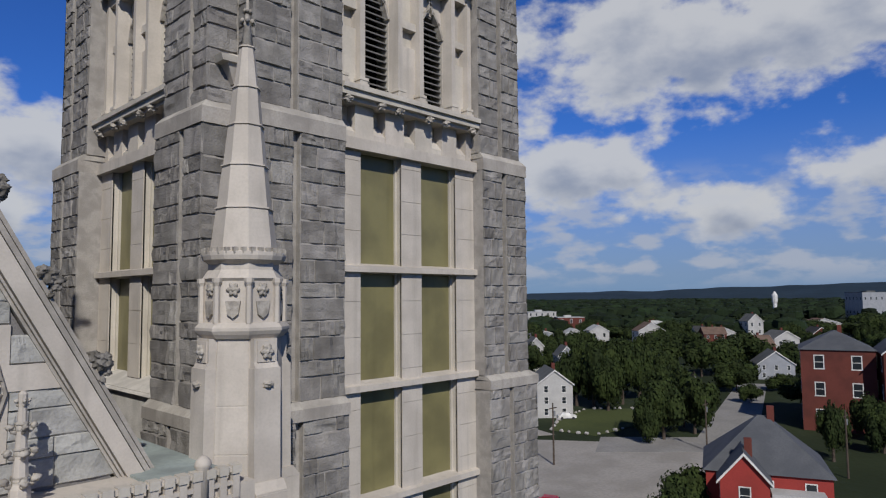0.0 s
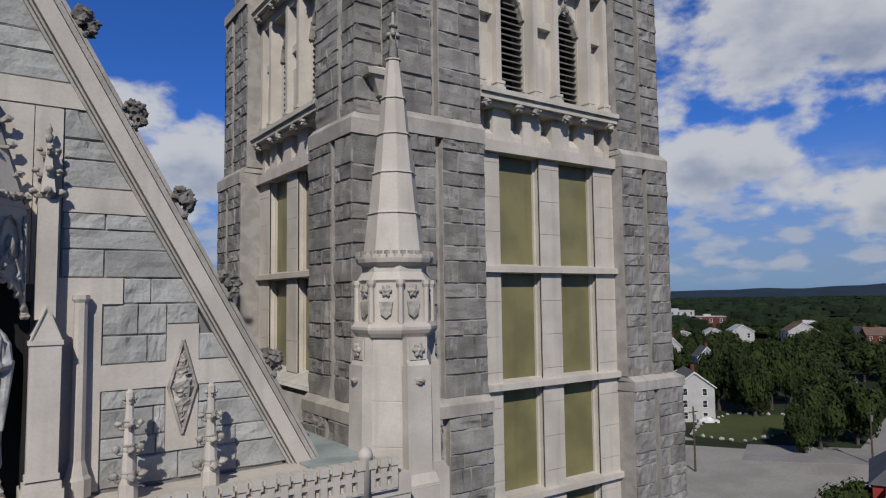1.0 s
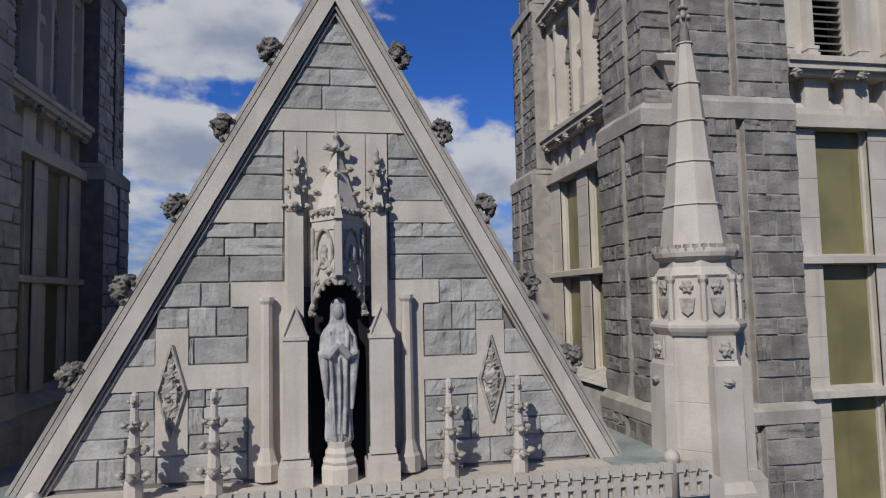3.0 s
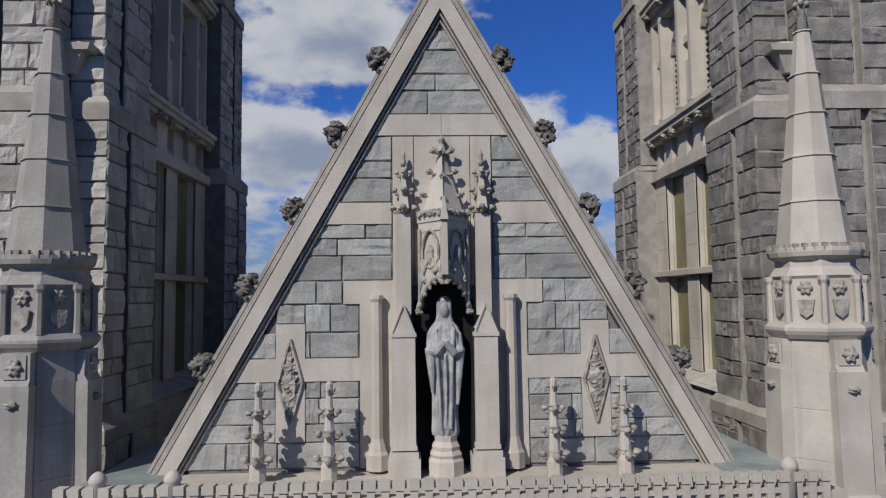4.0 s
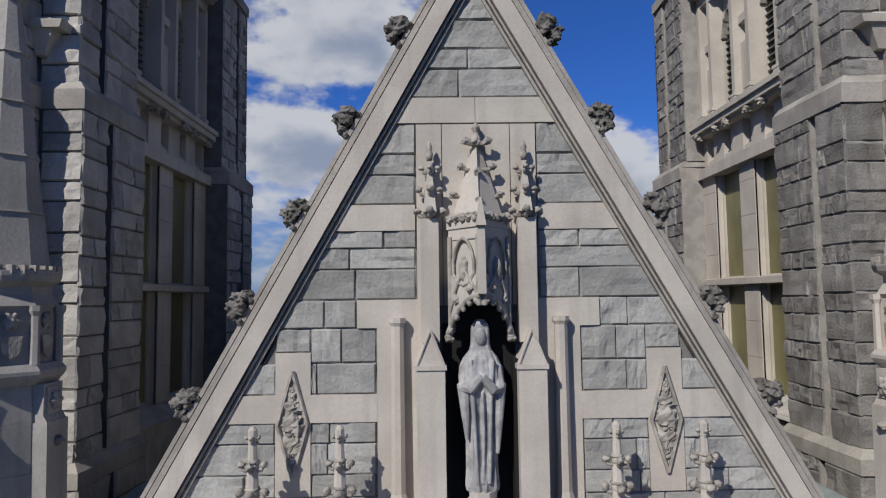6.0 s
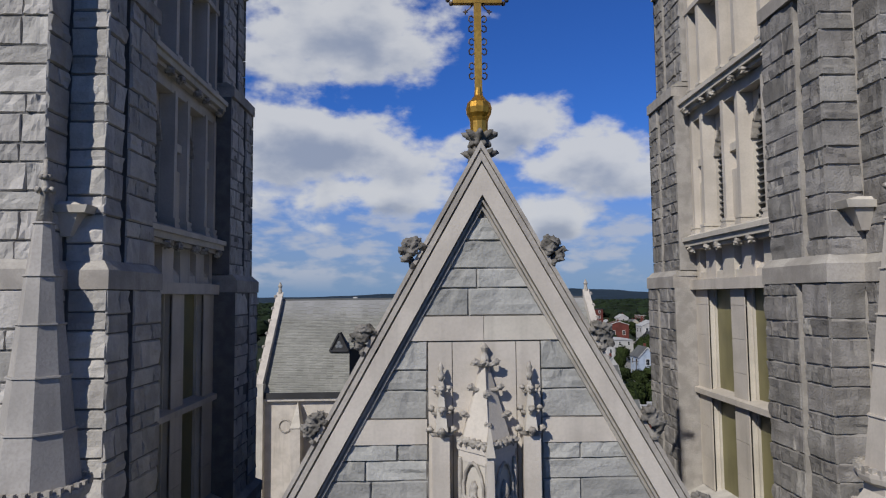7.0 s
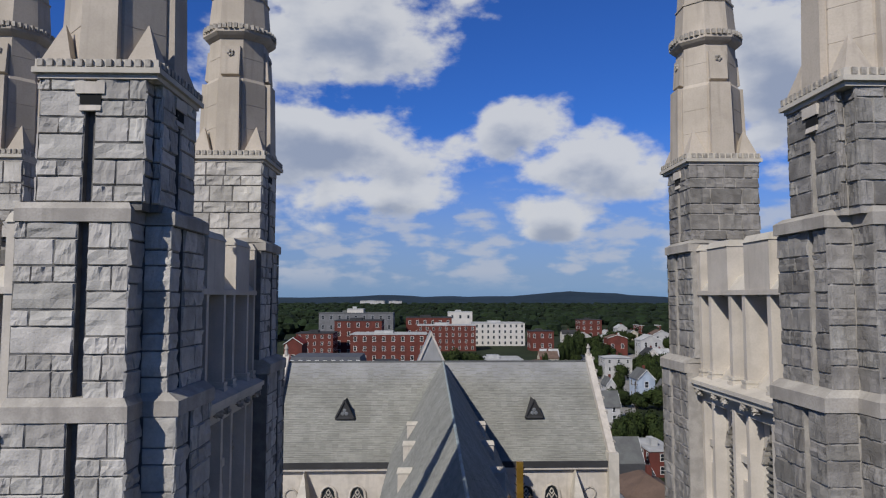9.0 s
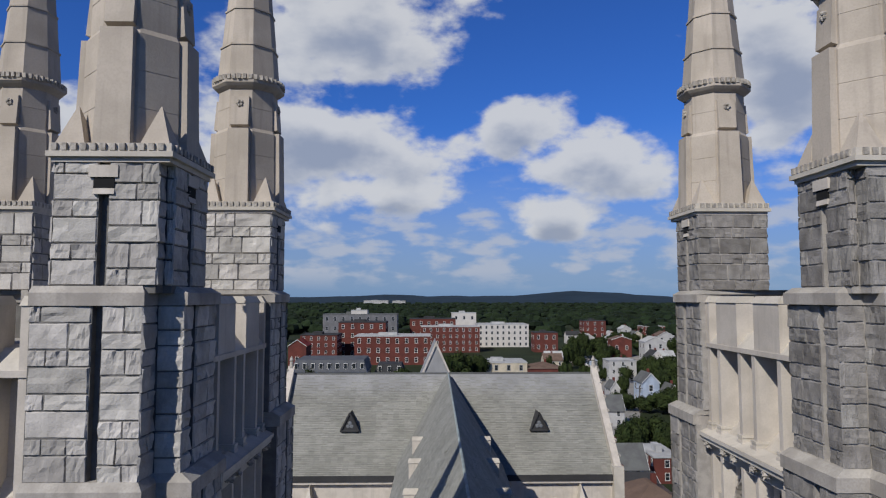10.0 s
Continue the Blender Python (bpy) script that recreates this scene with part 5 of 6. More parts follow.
for x, y, h, r in [(45.8, 150.4, 9.0, 3.4), (56.8, 160.4, 9.0, 5.1), (56.1, 150.4, 9.0, 3.4), (96.7, 280.4, 13.8, 6.2), (107.9, 290.4, 12.9, 6.4), (92.2, 250.4, 11.8, 5.6), (72.8, 245.4, 9.1, 3.3), (70.8, 215.4, 5.7, 3.9), (81.5, 370.4, 17.6, 4.9), (96.8, 410.4, 17.2, 6.3), (74.0, 350.4, 14.0, 4.6), (110.9, 420.4, 13.0, 7.4), (134.3, 470.4, 14.1, 8.3), (-12.4, 265.4, 10.3, 4.7), (-43.1, 225.4, 14.4, 3.0), (58.1, 280.4, 11.3, 3.1), (159.0, 420.4, 13.0, 5.5), (55.5, 300.4, 12.1, 2.7), (89.3, 390.4, 11.3, 5.2)]:
    plant(x, y, h, r)

rnd = random.Random(5)
for k in range(120):
    a = radians(rnd.uniform(40, 82))
    d = rnd.uniform(180, 520)
    x, y = d * math.sin(a), d * math.cos(a)
    if abs((x - 128) * 24 - (y - 46) * 87) / 90 < 9:
        continue
    plant(x, y, rnd.uniform(8, 14), rnd.uniform(4, 7.5))
for k in range(140):
    x, y = rnd.uniform(40, 200), rnd.uniform(180, 600)
    if x < y * 0.23 and x > 10:
        continue
    plant(x, y, rnd.uniform(6, 10), rnd.uniform(3.5, 6))


# ---- houses ----
def unit_box(name, mat, x0, x1, y0, y1, z0, z1):
    m = Mesh()
    m.box(x0, x1, y0, y1, z0, z1)
    return m.data(name, mat)


PANE_DATA = unit_box("pane", WINDOW, -0.42, 0.42, -0.02, 0.02, -0.7, 0.7)
m = Mesh()
for x0, x1, z0, z1 in ((-0.52, -0.42, -0.8, 0.8), (0.42, 0.52, -0.8, 0.8), (-0.42, 0.42, 0.7, 0.8), (-0.56, 0.56, -0.82, -0.7), (-0.42, 0.42, -0.03, 0.03)):
    m.box(x0, x1, -0.05, 0.04, z0, z1)
FRAME_DATA = m.data("window", PAINT)
DULL_FRAME = m.data("window", CLAP_B)


def house(x, y, rot, w, d, h, rh, wall, roof, kind, storeys, label):
    """A house with its front middle at x, y and its depth behind it."""
    t = tagged(new("house"), label, "house", "town houses")
    t.matrix_basis = pose(x, y, 0, 0, 0, rot)
    m = Mesh()
    o = 0.35
    wz = h if kind != "mansard" else h * 0.68
    m.box(-w / 2, w / 2, 0, d, 0, wz)
    if kind == "gable":
        m.hull([(-w / 2, 0, h), (w / 2, 0, h), (0, 0, h + rh)], [(-w / 2, d, h), (w / 2, d, h), (0, d, h + rh)])
    part_at(m, "wall", wall, t)
    m = Mesh()
    if kind == "gable":
        q = rh / (w / 2)
        for s in (-1, 1):
            m.hull([(0, -o, h + rh), (s * (w / 2 + o), -o, h - o * q), (s * (w / 2 + o), -o, h - o * q + 0.18), (0, -o, h + rh + 0.22)],
                   [(0, d + o, h + rh), (s * (w / 2 + o), d + o, h - o * q), (s * (w / 2 + o), d + o, h - o * q + 0.18), (0, d + o, h + rh + 0.22)])
    elif kind == "hip":
        e = min(w, d) / 2
        m.hull([(-w / 2 - o, -o, h), (w / 2 + o, -o, h), (w / 2 + o, d + o, h), (-w / 2 - o, d + o, h)],
               [(-max(w / 2 - e, 0.3), min(e, d / 2 - 0.2), h + rh), (max(w / 2 - e, 0.3), min(e, d / 2 - 0.2), h + rh), (max(w / 2 - e, 0.3), d - min(e, d / 2 - 0.2), h + rh), (-max(w / 2 - e, 0.3), d - min(e, d / 2 - 0.2), h + rh)])
    elif kind == "mansard":
        m.hull([(-w / 2 - o, -o, wz), (w / 2 + o, -o, wz), (w / 2 + o, d + o, wz), (-w / 2 - o, d + o, wz)],
               [(-w / 2 + 1, 1, h), (w / 2 - 1, 1, h), (w / 2 - 1, d - 1, h), (-w / 2 + 1, d - 1, h)])
    else:
        m.box(-w / 2 - 0.2, w / 2 + 0.2, -0.2, d + 0.2, h, h + 0.4)
        m.box(-w * 0.2, w * 0.05, d * 0.3, d * 0.6, h + 0.4, h + 1.8)
    part_at(m, "roof", roof, t)
    if kind in ("gable", "hip") and w < 20:
        m = Mesh()
        m.box(w * 0.04, w * 0.04 + 0.8, d * 0.45, d * 0.45 + 0.8, h, h + rh + 1.2)
        part_at(m, "chimney", BRICK, t)
    if kind == "gable":
        m = Mesh()
        for s in (-1, 1):
            m.hull([(0, -o - 0.05, h + rh - 0.1), (s * (w / 2 + o), -o - 0.05, h - o * rh / (w / 2) - 0.1), (s * (w / 2 + o), -o - 0.05, h - o * rh / (w / 2) + 0.2), (0, -o - 0.05, h + rh + 0.25)],
                   [(0, -o, h + rh - 0.1), (s * (w / 2 + o), -o, h - o * rh / (w / 2) - 0.1), (s * (w / 2 + o), -o, h - o * rh / (w / 2) + 0.2), (0, -o, h + rh + 0.25)])
        part_at(m, "barge_board", PAINT, t)
    storey = wz / storeys
    k = min(max(1.0, storey / 3.0), 1.8)
    for face in ("front", "left", "right"):
        span = w if face == "front" else d
        count = max(1, min(11, int(span / (3.0 * k))))
        for j in range(storeys):
            for i in range(count):
                u = (i + 0.5) / count * span
                z = (j + 0.55) * storey
                win = new("window", DULL_FRAME if kind == "flat" and wall is not BRICK else FRAME_DATA)
                win.parent = t
                win.matrix_basis = {"front": pose(-w / 2 + u, 0, z, 0, 0, 0), "left": pose(-w / 2, u, z, 0, 0, -90), "right": pose(w / 2, u, z, 0, 0, 90)}[face] @ Matrix.Diagonal((k, 1, k, 1))
                pane = new("pane", PANE_DATA)
                pane.parent = win
    if kind == "mansard":
        for i in range(max(2, int(w / 3))):
            win = new("dormer_window", FRAME_DATA)
            win.parent = t
            win.matrix_basis = pose(-w / 2 + (i + 0.5) * w / max(2, int(w / 3)), 0.35, (wz + h) / 2, 0, 0, 0) @ Matrix.Diagonal((1.4, 8, 1.4, 1))
            pane = new("pane", PANE_DATA)
            pane.parent = win
            pane.location = (0, -0.04, 0)
    return t


def part_at(m, name, mat, parent):
    ob = new(name, m.data(name, mat))
    ob.parent = parent
    return ob


house(127.6, 78.4, -44.7, 8.1, 12, 7.6, 3.0, CLAP, ROOF_G, "gable", 3, "white clapboard house with a dark porch between its wings")
red_house = house(80.6, 17.6, -68, 13.0, 12, 7.2, 5.6, RED, ROOF_S, "hip", 2, "red house with a slate-grey hipped roof and white porch")
house(76.3, 18.6, -68, 5.0, 6, 7.2, 2.8, RED, ROOF_S, "gable", 2, "red gabled porch wing with white barge boards")
for u in (0.4, 1.7, 3.0, 4.3, 5.3):
    m = Mesh()
    m.box(u - 0.13, u + 0.13, -2.6, -2.34, 0, 5.4)
    part_at(m, "porch_post", PAINT, red_house)
m = Mesh()
m.box(0.2, 5.6, -2.8, -0.02, 5.4, 5.75)
part_at(m, "porch_roof", ROOF_L, red_house)
house(151.4, 26.9, -74, 13.1, 16, 16.2, 3.6, BRICK, ROOF_S, "hip", 3, "three-storey red brick school with a hipped slate roof")
house(151.3, 12.8, -74, 12.3, 16, 16.1, 5.5, BRICK, ROOF_S, "gable", 3, "red brick school wing with a white-edged gable")
house(311.0, 146.1, -44.7, 13.1, 11, 10.0, 4, CLAP, ROOF_B, "gable", 2, "pale house with a brown gabled roof")
house(366.9, 132.2, -44.7, 12.4, 11, 7.2, 2.5, CLAP, ROOF_L, "gable", 2, "small white house with a light grey roof")
house(400.2, 126.9, -44.7, 8.8, 11, 12.3, 4, CLAP, ROOF_G, "gable", 3, "tall white gabled house among the trees")
house(230.9, 63.5, -60, 11.1, 11, 5.0, 4, CLAP_B, ROOF_G, "gable", 2, "grey-blue clapboard house with twin dormers")
house(293.3, 78.6, -44.7, 10.4, 12, 9.5, 3, CLAP, ROOF_G, "gable", 2, "white house with a low grey roof")
house(429.5, 296.4, -44.7, 22.4, 20, 15.2, 0, CLAP, ROOF_L, "flat", 4, "long white apartment building with dark bays")
house(428.4, 269.1, -44.7, 20.6, 16, 11.4, 2, BRICK, ROOF_L, "flat", 2, "red brick hall with a small corner tower")
house(273.9, 183.6, -44.7, 16.5, 14, 7.8, 2.5, CLAP_B, ROOF_G, "gable", 2, "grey clapboard house row")
house(292.7, 178.8, -44.7, 11.7, 12, 7.8, 3, CLAP, ROOF_L, "gable", 2, "white house with a pale metal roof")
house(310.2, 175.2, -44.7, 10.5, 12, 9.0, 3, CLAP, ROOF_L, "gable", 2, "white house with a pale metal roof")
house(196.8, 133.6, -44.7, 5.6, 10, 9.6, 3, CLAP, ROOF_G, "gable", 2, "small white house behind the trees")
house(183.2, 111.7, -44.7, 5.5, 9, 8.3, 3, CLAP_B, ROOF_G, "gable", 2, "small grey house behind the trees")
house(473.1, 110.0, -44.7, 21.7, 12, 8.9, 3, CLAP, ROOF_B, "gable", 2, "pale house under the wooded hill")
house(830.6, 146.7, -44.7, 36.1, 30, 29.1, 0, CLAP_B, ROOF_G, "flat", 2, "long grey building on the slope")
house(86.7, 290.4, 0, 12.4, 11, 10.3, 1.0, CLAP, ROOF_L, "hip", 3, "white three-storey block with a flat hipped roof")
house(77.8, 226.4, 0, 6.1, 10, 8.6, 3.2, CLAP_U, ROOF_G, "gable", 2, "light blue gabled house")
house(86.9, 228.4, 0, 4.9, 9, 3.9, 3.5, CLAP, ROOF_G, "gable", 2, "small white gabled house")
house(57.9, 195.4, 90, 7.4, 11, 4.8, 4.0, CLAP, ROOF_G, "gable", 2, "white house with a grey-green roof")
house(69.0, 240.4, 0, 3.4, 8, 4.7, 2.5, CLAP, ROOF_G, "gable", 2, "narrow white gabled house")
house(41.9, 126.5, 90, 7.5, 11, 5.1, 4.0, CLAP, ROOF_G, "gable", 2, "white house with a grey-green shingle roof")
house(48.6, 130.4, 0, 5.4, 12, 5.3, 0, BRICK, ROOF_L, "flat", 2, "dark red brick house with a flat roof")
house(38.1, 108.5, 90, 9.8, 11, 5.8, 2.2, CREAM, ROOF_D, "gable", 2, "cream house with a dark roof")
house(34.4, 93.5, 0, 8.5, 12, 6.6, 2.5, CLAP_B, ROOF_B, "hip", 2, "house with a brown hipped roof")
house(136.0, 390.4, 0, 12.7, 11, 11.9, 3, CLAP, ROOF_L, "gable", 2, "white gabled house on the slope")
house(167.9, 460.4, 0, 12.1, 12, 11.4, 3, CLAP, ROOF_B, "gable", 2, "pale house among the trees")
house(218.2, 630.5, 0, 20.9, 20, 10.5, 0, BRICK, ROOF_L, "flat", 3, "brick school building on the slope")
house(140.2, 550.5, 0, 18.3, 18, 18.7, 2, BRICK, ROOF_D, "flat", 4, "dark red brick apartment block")
house(178.6, 590.5, 0, 9.3, 12, 10.1, 3, CLAP, ROOF_L, "gable", 2, "small white house by the woods")
house(124.5, 420.4, 0, 12.9, 10, 11.4, 2, BRICK, ROOF_B, "gable", 1, "low red brick row of shops")
house(82.5, 460.4, 0, 16.6, 16, 13.7, 0, BRICK, ROOF_D, "flat", 2, "low red brick shop building")
house(32.3, 290.4, 0, 22.2, 20, 9.3, 0.0, CREAM, ROOF_L, "flat", 2, "beige flat-roofed warehouse with plain walls")
house(51.8, 290.4, 0, 16.8, 16, 6.7, 2.5, BRICK, ROOF_B, "hip", 1, "low shop with a brown roof")
house(57.9, 510.4, 0, 39.8, 30, 17.4, 0, CLAP_P, ROOF_L, "flat", 4, "pale hospital block with rows of windows")
house(14.8, 460.4, 0, 41.2, 24, 17.8, 0, BRICK, ROOF_L, "flat", 4, "long red brick hospital wing")
house(2.5, 490.4, 0, 34.4, 20, 22.5, 0, BRICK, ROOF_D, "flat", 3, "red brick hospital block behind the wing")
house(29.5, 550.5, 0, 20.2, 20, 25.4, 0, CLAP_P, ROOF_L, "flat", 3, "white hospital plant block")
house(-21.6, 375.4, 0, 43.7, 26, 16.2, 0, BRICK, ROOF_L, "flat", 3, "low red brick hospital wing")
house(-43.5, 420.4, 0, 30.3, 26, 22.5, 0, BRICK, ROOF_D, "flat", 4, "tall red brick hospital block")
house(-48.9, 460.4, 0, 52.1, 22, 26.6, 0, CONCRETE, ROOF_G, "flat", 4, "grey hospital block with roof plant")
house(-49.7, 462.4, 0, 11.4, 10, 29.4, 0, CLAP_P, ROOF_L, "flat", 1, "pale roof plant housing")
house(-66.4, 390.4, 0, 22.0, 22, 16.1, 0, BRICK, ROOF_D, "flat", 4, "red brick hospital annexe with white bays")
house(-39.8, 252.4, 0, 28.8, 22, 14.3, 0, CLAP, ROOF_S, "mansard", 4, "white building with a grey mansard roof")
house(-17.1, 265.4, 0, 11.8, 14, 11.3, 2.0, BRICK, ROOF_D, "mansard", 2, "brick house with a dark mansard roof")
house(-65.5, 320.4, 0, 8.8, 14, 14.9, 3, BRICK, ROOF_R, "gable", 1, "low hall with a red roof")

house(-233.5, 3000.0, 0, 110, 60, 24.0, 0, CLAP, ROOF_L, "flat", 3, "far white sheds beyond the woods")
house(-134.4, 3100.0, 0, 60, 50, 22.0, 0, CLAP, ROOF_L, "flat", 3, "far white sheds beyond the woods")
m = Mesh()
m.rings(764, 230, [(2.2, 0), (2.1, 18), (2.9, 20), (3.0, 26), (3.2, 26.5), (2.4, 28), (0.6, 31)])
solo("white_steeple", m, PAINT, "slender white steeple above the dark woods", "steeple")

rnd = random.Random(19)
for k in range(42):
    if k < 25:
        x, y, rot = rnd.uniform(60, 190), rnd.uniform(230, 600), rnd.choice((0, 90, 12))
        if x < 0.2 * y:
            continue
    else:
        a, d = radians(rnd.uniform(48, 80)), rnd.uniform(260, 560)
        x, y, rot = d * math.sin(a), d * math.cos(a), rnd.choice((38, 52, 30, -44.7))
    house(round(x, 1), round(y, 1), rot, rnd.uniform(7, 11), rnd.uniform(9, 13), rnd.uniform(5.5, 8), rnd.uniform(2.5, 3.8), rnd.choice((CLAP, CLAP_P, CREAM, CLAP_B, BRICK, CLAP_B)), rnd.choice((ROOF_G, ROOF_L, ROOF_B, ROOF_D)), "gable", 2, "small gabled town house among the trees")


def car(x, y, rot, paint, label):
    t = tagged(new("car"), label, "car", "parked cars")
    t.matrix_basis = pose(x, y, 0.1, 0, 0, rot)
    m = Mesh()
    m.hull([(-0.85, -2.1, 0.3), (0.85, -2.1, 0.3), (0.85, 2.1, 0.3), (-0.85, 2.1, 0.3)], [(-0.82, -2.05, 0.85), (0.82, -2.05, 0.85), (0.82, 2.05, 0.9), (-0.82, 2.05, 0.9)])
    m.hull([(-0.8, -1.1, 0.85), (0.8, -1.1, 0.85), (0.8, 1.7, 0.85), (-0.8, 1.7, 0.85)], [(-0.62, -0.5, 1.42), (0.62, -0.5, 1.42), (0.62, 1.2, 1.42), (-0.62, 1.2, 1.42)])
    part_at(m, "body", paint, t)
    for s in (-1, 1):
        for q in (-1.3, 1.3):
            m = Mesh()
            m.tube([(s * 0.72, q, 0.32), (s * 0.9, q, 0.32)], 0.32, 10)
            part_at(m, "wheel", ROOF_D, t)
    m = Mesh()
    m.box(-0.7, 0.7, -0.86, -0.82, 0.95, 1.3)
    part_at(m, "windscreen", WINDOW, t)
    return t


RED_CAR = material("red_car_paint", (0.35, 0.02, 0.03), None, 0.3, grain=2, patch=1, bump=0)
car(127.7, 75.5, 50, PAINT, "white car parked by the white house")
car(73.5, 42.0, 20, RED_CAR, "red car parked on the lot")
rnd = random.Random(12)
for k in range(36):
    car(88 + (k % 12) * 3.2, 368 + (k // 12) * 12 + rnd.uniform(-0.5, 0.5), rnd.choice((0, 180)), rnd.choice((STEEL, PAINT, ROOF_D, CLAP_U, STEEL)), "parked car in the full car park")


def pole(x, y, h):
    t = tagged(new("utility_pole"), "grey wooden utility pole with a cross arm", "utility pole", "utility poles")
    t.location = (x, y, 0)
    m = Mesh()
    m.tube([(0, 0, 0), (0, 0, h)], [0.17, 0.11], 8)
    part_at(m, "pole", BARK, t)
    m = Mesh()
    m.box(-1.1, 1.1, -0.06, 0.06, h - 0.9, h - 0.75)
    part_at(m, "cross_arm", BARK, t)
    m = Mesh()
    m.rings(0.35, 0, [(0.22, h - 2.2), (0.22, h - 1.3)], 10)
    part_at(m, "transformer", STEEL, t)


for x, y, h in ((92.1, 54.5, 10), (114.7, 17.5, 10), (118, 40, 9), (160, 60, 9), (70, 215, 9), (88, 300, 9), (100, 330, 9)):
    pole(x, y, h)

# ---- nave and transept ----
def slates(name, quad, rows, label, thing_ob):
    """Courses of slate on a slope given by its four corners: low left, low right, high right, high left."""
    a, b, c, d = (Vector(p) for p in quad)
    nrm = (b - a).cross(d - a).normalized()
    if nrm.z < 0:
        nrm = -nrm
    m = Mesh()
    rnd = random.Random(len(name))
    for k in range(rows):
        f0, f1 = k / rows, (k + 1.15) / rows
        l0, r0, l1, r1 = a.lerp(d, f0), b.lerp(c, f0), a.lerp(d, min(f1, 1)), b.lerp(c, min(f1, 1))
        n = max(1, int((r0 - l0).length / 0.6))
        for i in range(n):
            u0, u1 = i / n, (i + 1) / n
            lift = rnd.uniform(0.02, 0.05)
            p = [l0.lerp(r0, u0) + nrm * lift, l0.lerp(r0, u1) + nrm * lift, l1.lerp(r1, u1) + nrm * 0.004, l1.lerp(r1, u0) + nrm * 0.004]
            q = [l0.lerp(r0, u0), l0.lerp(r0, u1)]
            m.add([tuple(v) for v in p + q], [(0, 1, 2, 3), (4, 5, 1, 0)])
    me = bpy.data.meshes.new(name)
    me.from_pydata(m.v, [], m.f)
    me.materials.append(SLATE_P)
    ob = new(name, me)
    ob.parent = thing_ob
    ob.matrix_parent_inverse = Matrix.Translation(-thing_ob.location)
    return tagged(ob, label, kind="stuff")


def nave_plan(x, y, side=1):
    """The nave's axis runs a little askew to the gable."""
    return x + 0.0125 * (y - 3.0), y


Mesh.plan = nave_plan
nave = thing("nave", "long church nave with a steep grey slate roof and copper ridge", "church nave", at=(0, 30, 0))
EAVE_X, EAVE_Z, RIDGE = 5.2, 22.2, 30.35
m = Mesh()
m.hull([(-EAVE_X, 0.7, EAVE_Z), (EAVE_X, 0.7, EAVE_Z), (0, 0.7, RIDGE)], [(-EAVE_X, 66, EAVE_Z), (EAVE_X, 66, EAVE_Z), (0, 66, RIDGE)])
part("roof", m, SLATE, nave, "steep grey slate roof")
for s in (-1, 1):
    part_quad = [(s * EAVE_X, 0.7, EAVE_Z + 0.02), (s * EAVE_X, 65, EAVE_Z + 0.02), (0, 65, RIDGE + 0.02), (0, 0.7, RIDGE + 0.02)]
    slates("slating", part_quad, 44, "overlapping courses of grey slate", nave)
m = Mesh()
m.tube([(0, 0.7, RIDGE + 0.05), (0, 24, RIDGE + 0.05), (0, 65, RIDGE + 0.05)], 0.08, 6)
part("ridge_cap", m, COPPER, nave, "pale green copper ridge cap")
m = Mesh()
m.box(-4.7, 4.7, 10.5, 62, 0.0, EAVE_Z)
m.box(-3.6, 3.6, 0.8, 10.4, 0.0, EAVE_Z + 1.2)
part("nave_wall", m, LIME, nave)
for s in (-1, 1):
    m = Mesh()
    m.box(s * 4.75, s * 5.15, 10.5, 52, EAVE_Z - 0.35, EAVE_Z - 0.02)
    part("gutter", m, ROOF_D, nave, "dark lead gutter")
    m = Mesh()
    m.hull([(s * 4.7, 10.4, 17.0), (s * 4.7, 52, 17.0), (s * 4.7, 52, 19.5), (s * 4.7, 10.4, 19.5)], [(s * 9.9, 10.4, 14.5), (s * 9.9, 52, 14.5), (s * 9.9, 52, 15.0), (s * 9.9, 10.4, 15.0)])
    part("aisle_roof", m, SLATE, nave)
    m = Mesh()
    m.box(s * 4.7, s * 9.7, 10.4, 52, 0, 14.6)
    part("aisle_wall", m, LIME, nave)
    for y in (12, 19, 26, 34, 42, 50):
        m = Mesh()
        m.box(s * 2.45, s * 3.45, y - 0.4, y + 0.5, 23.5, 26.25)
        m.hull([(s * 2.38, y - 0.47, 26.25), (s * 3.52, y - 0.47, 26.25), (s * 3.52, y + 0.57, 26.25), (s * 2.38, y + 0.57, 26.25)], [(s * 2.45, y, 26.5), (s * 3.45, y, 26.5), (s * 3.45, y + 0.1, 26.5), (s * 2.45, y + 0.1, 26.5)])
        part("buttress_head", m, LIME, nave, "pale limestone buttress head above the eaves")
m = Mesh()
m.box(-2.5, -1.75, 6.8, 8.4, 25.6, 29.2)
part("roof_hatch", m, ROOF_D, nave, "dark hatch housing on the roof slope")

Mesh.plan = None
transept = thing("transept", "wide church transept with slate roof, dormers and paired windows", "church transept", at=(0, 60, 0))
X0, X1, FY, EZ, RZ, RY = -16.6, 17.1, 57.0, 21.25, 30.2, 66.0
m = Mesh()
m.hull([(X0, FY, EZ - 0.1), (X1, FY, EZ - 0.1), (X1, 2 * RY - FY, EZ - 0.1), (X0, 2 * RY - FY, EZ - 0.1)], [(X0, RY - 0.05, RZ), (X1, RY - 0.05, RZ), (X1, RY + 0.05, RZ), (X0, RY + 0.05, RZ)])
part("roof", m, SLATE, transept, "broad grey slate roof slope")
slates("slating", [(X0, FY, EZ), (X1, FY, EZ), (X1, RY, RZ), (X0, RY, RZ)], 60, "overlapping courses of grey slate", transept)
m = Mesh()
m.box(X0, X1, RY - 0.12, RY + 0.12, RZ - 0.05, RZ + 0.14)
part("ridge_cap", m, ROOF_G, transept)
m = Mesh()
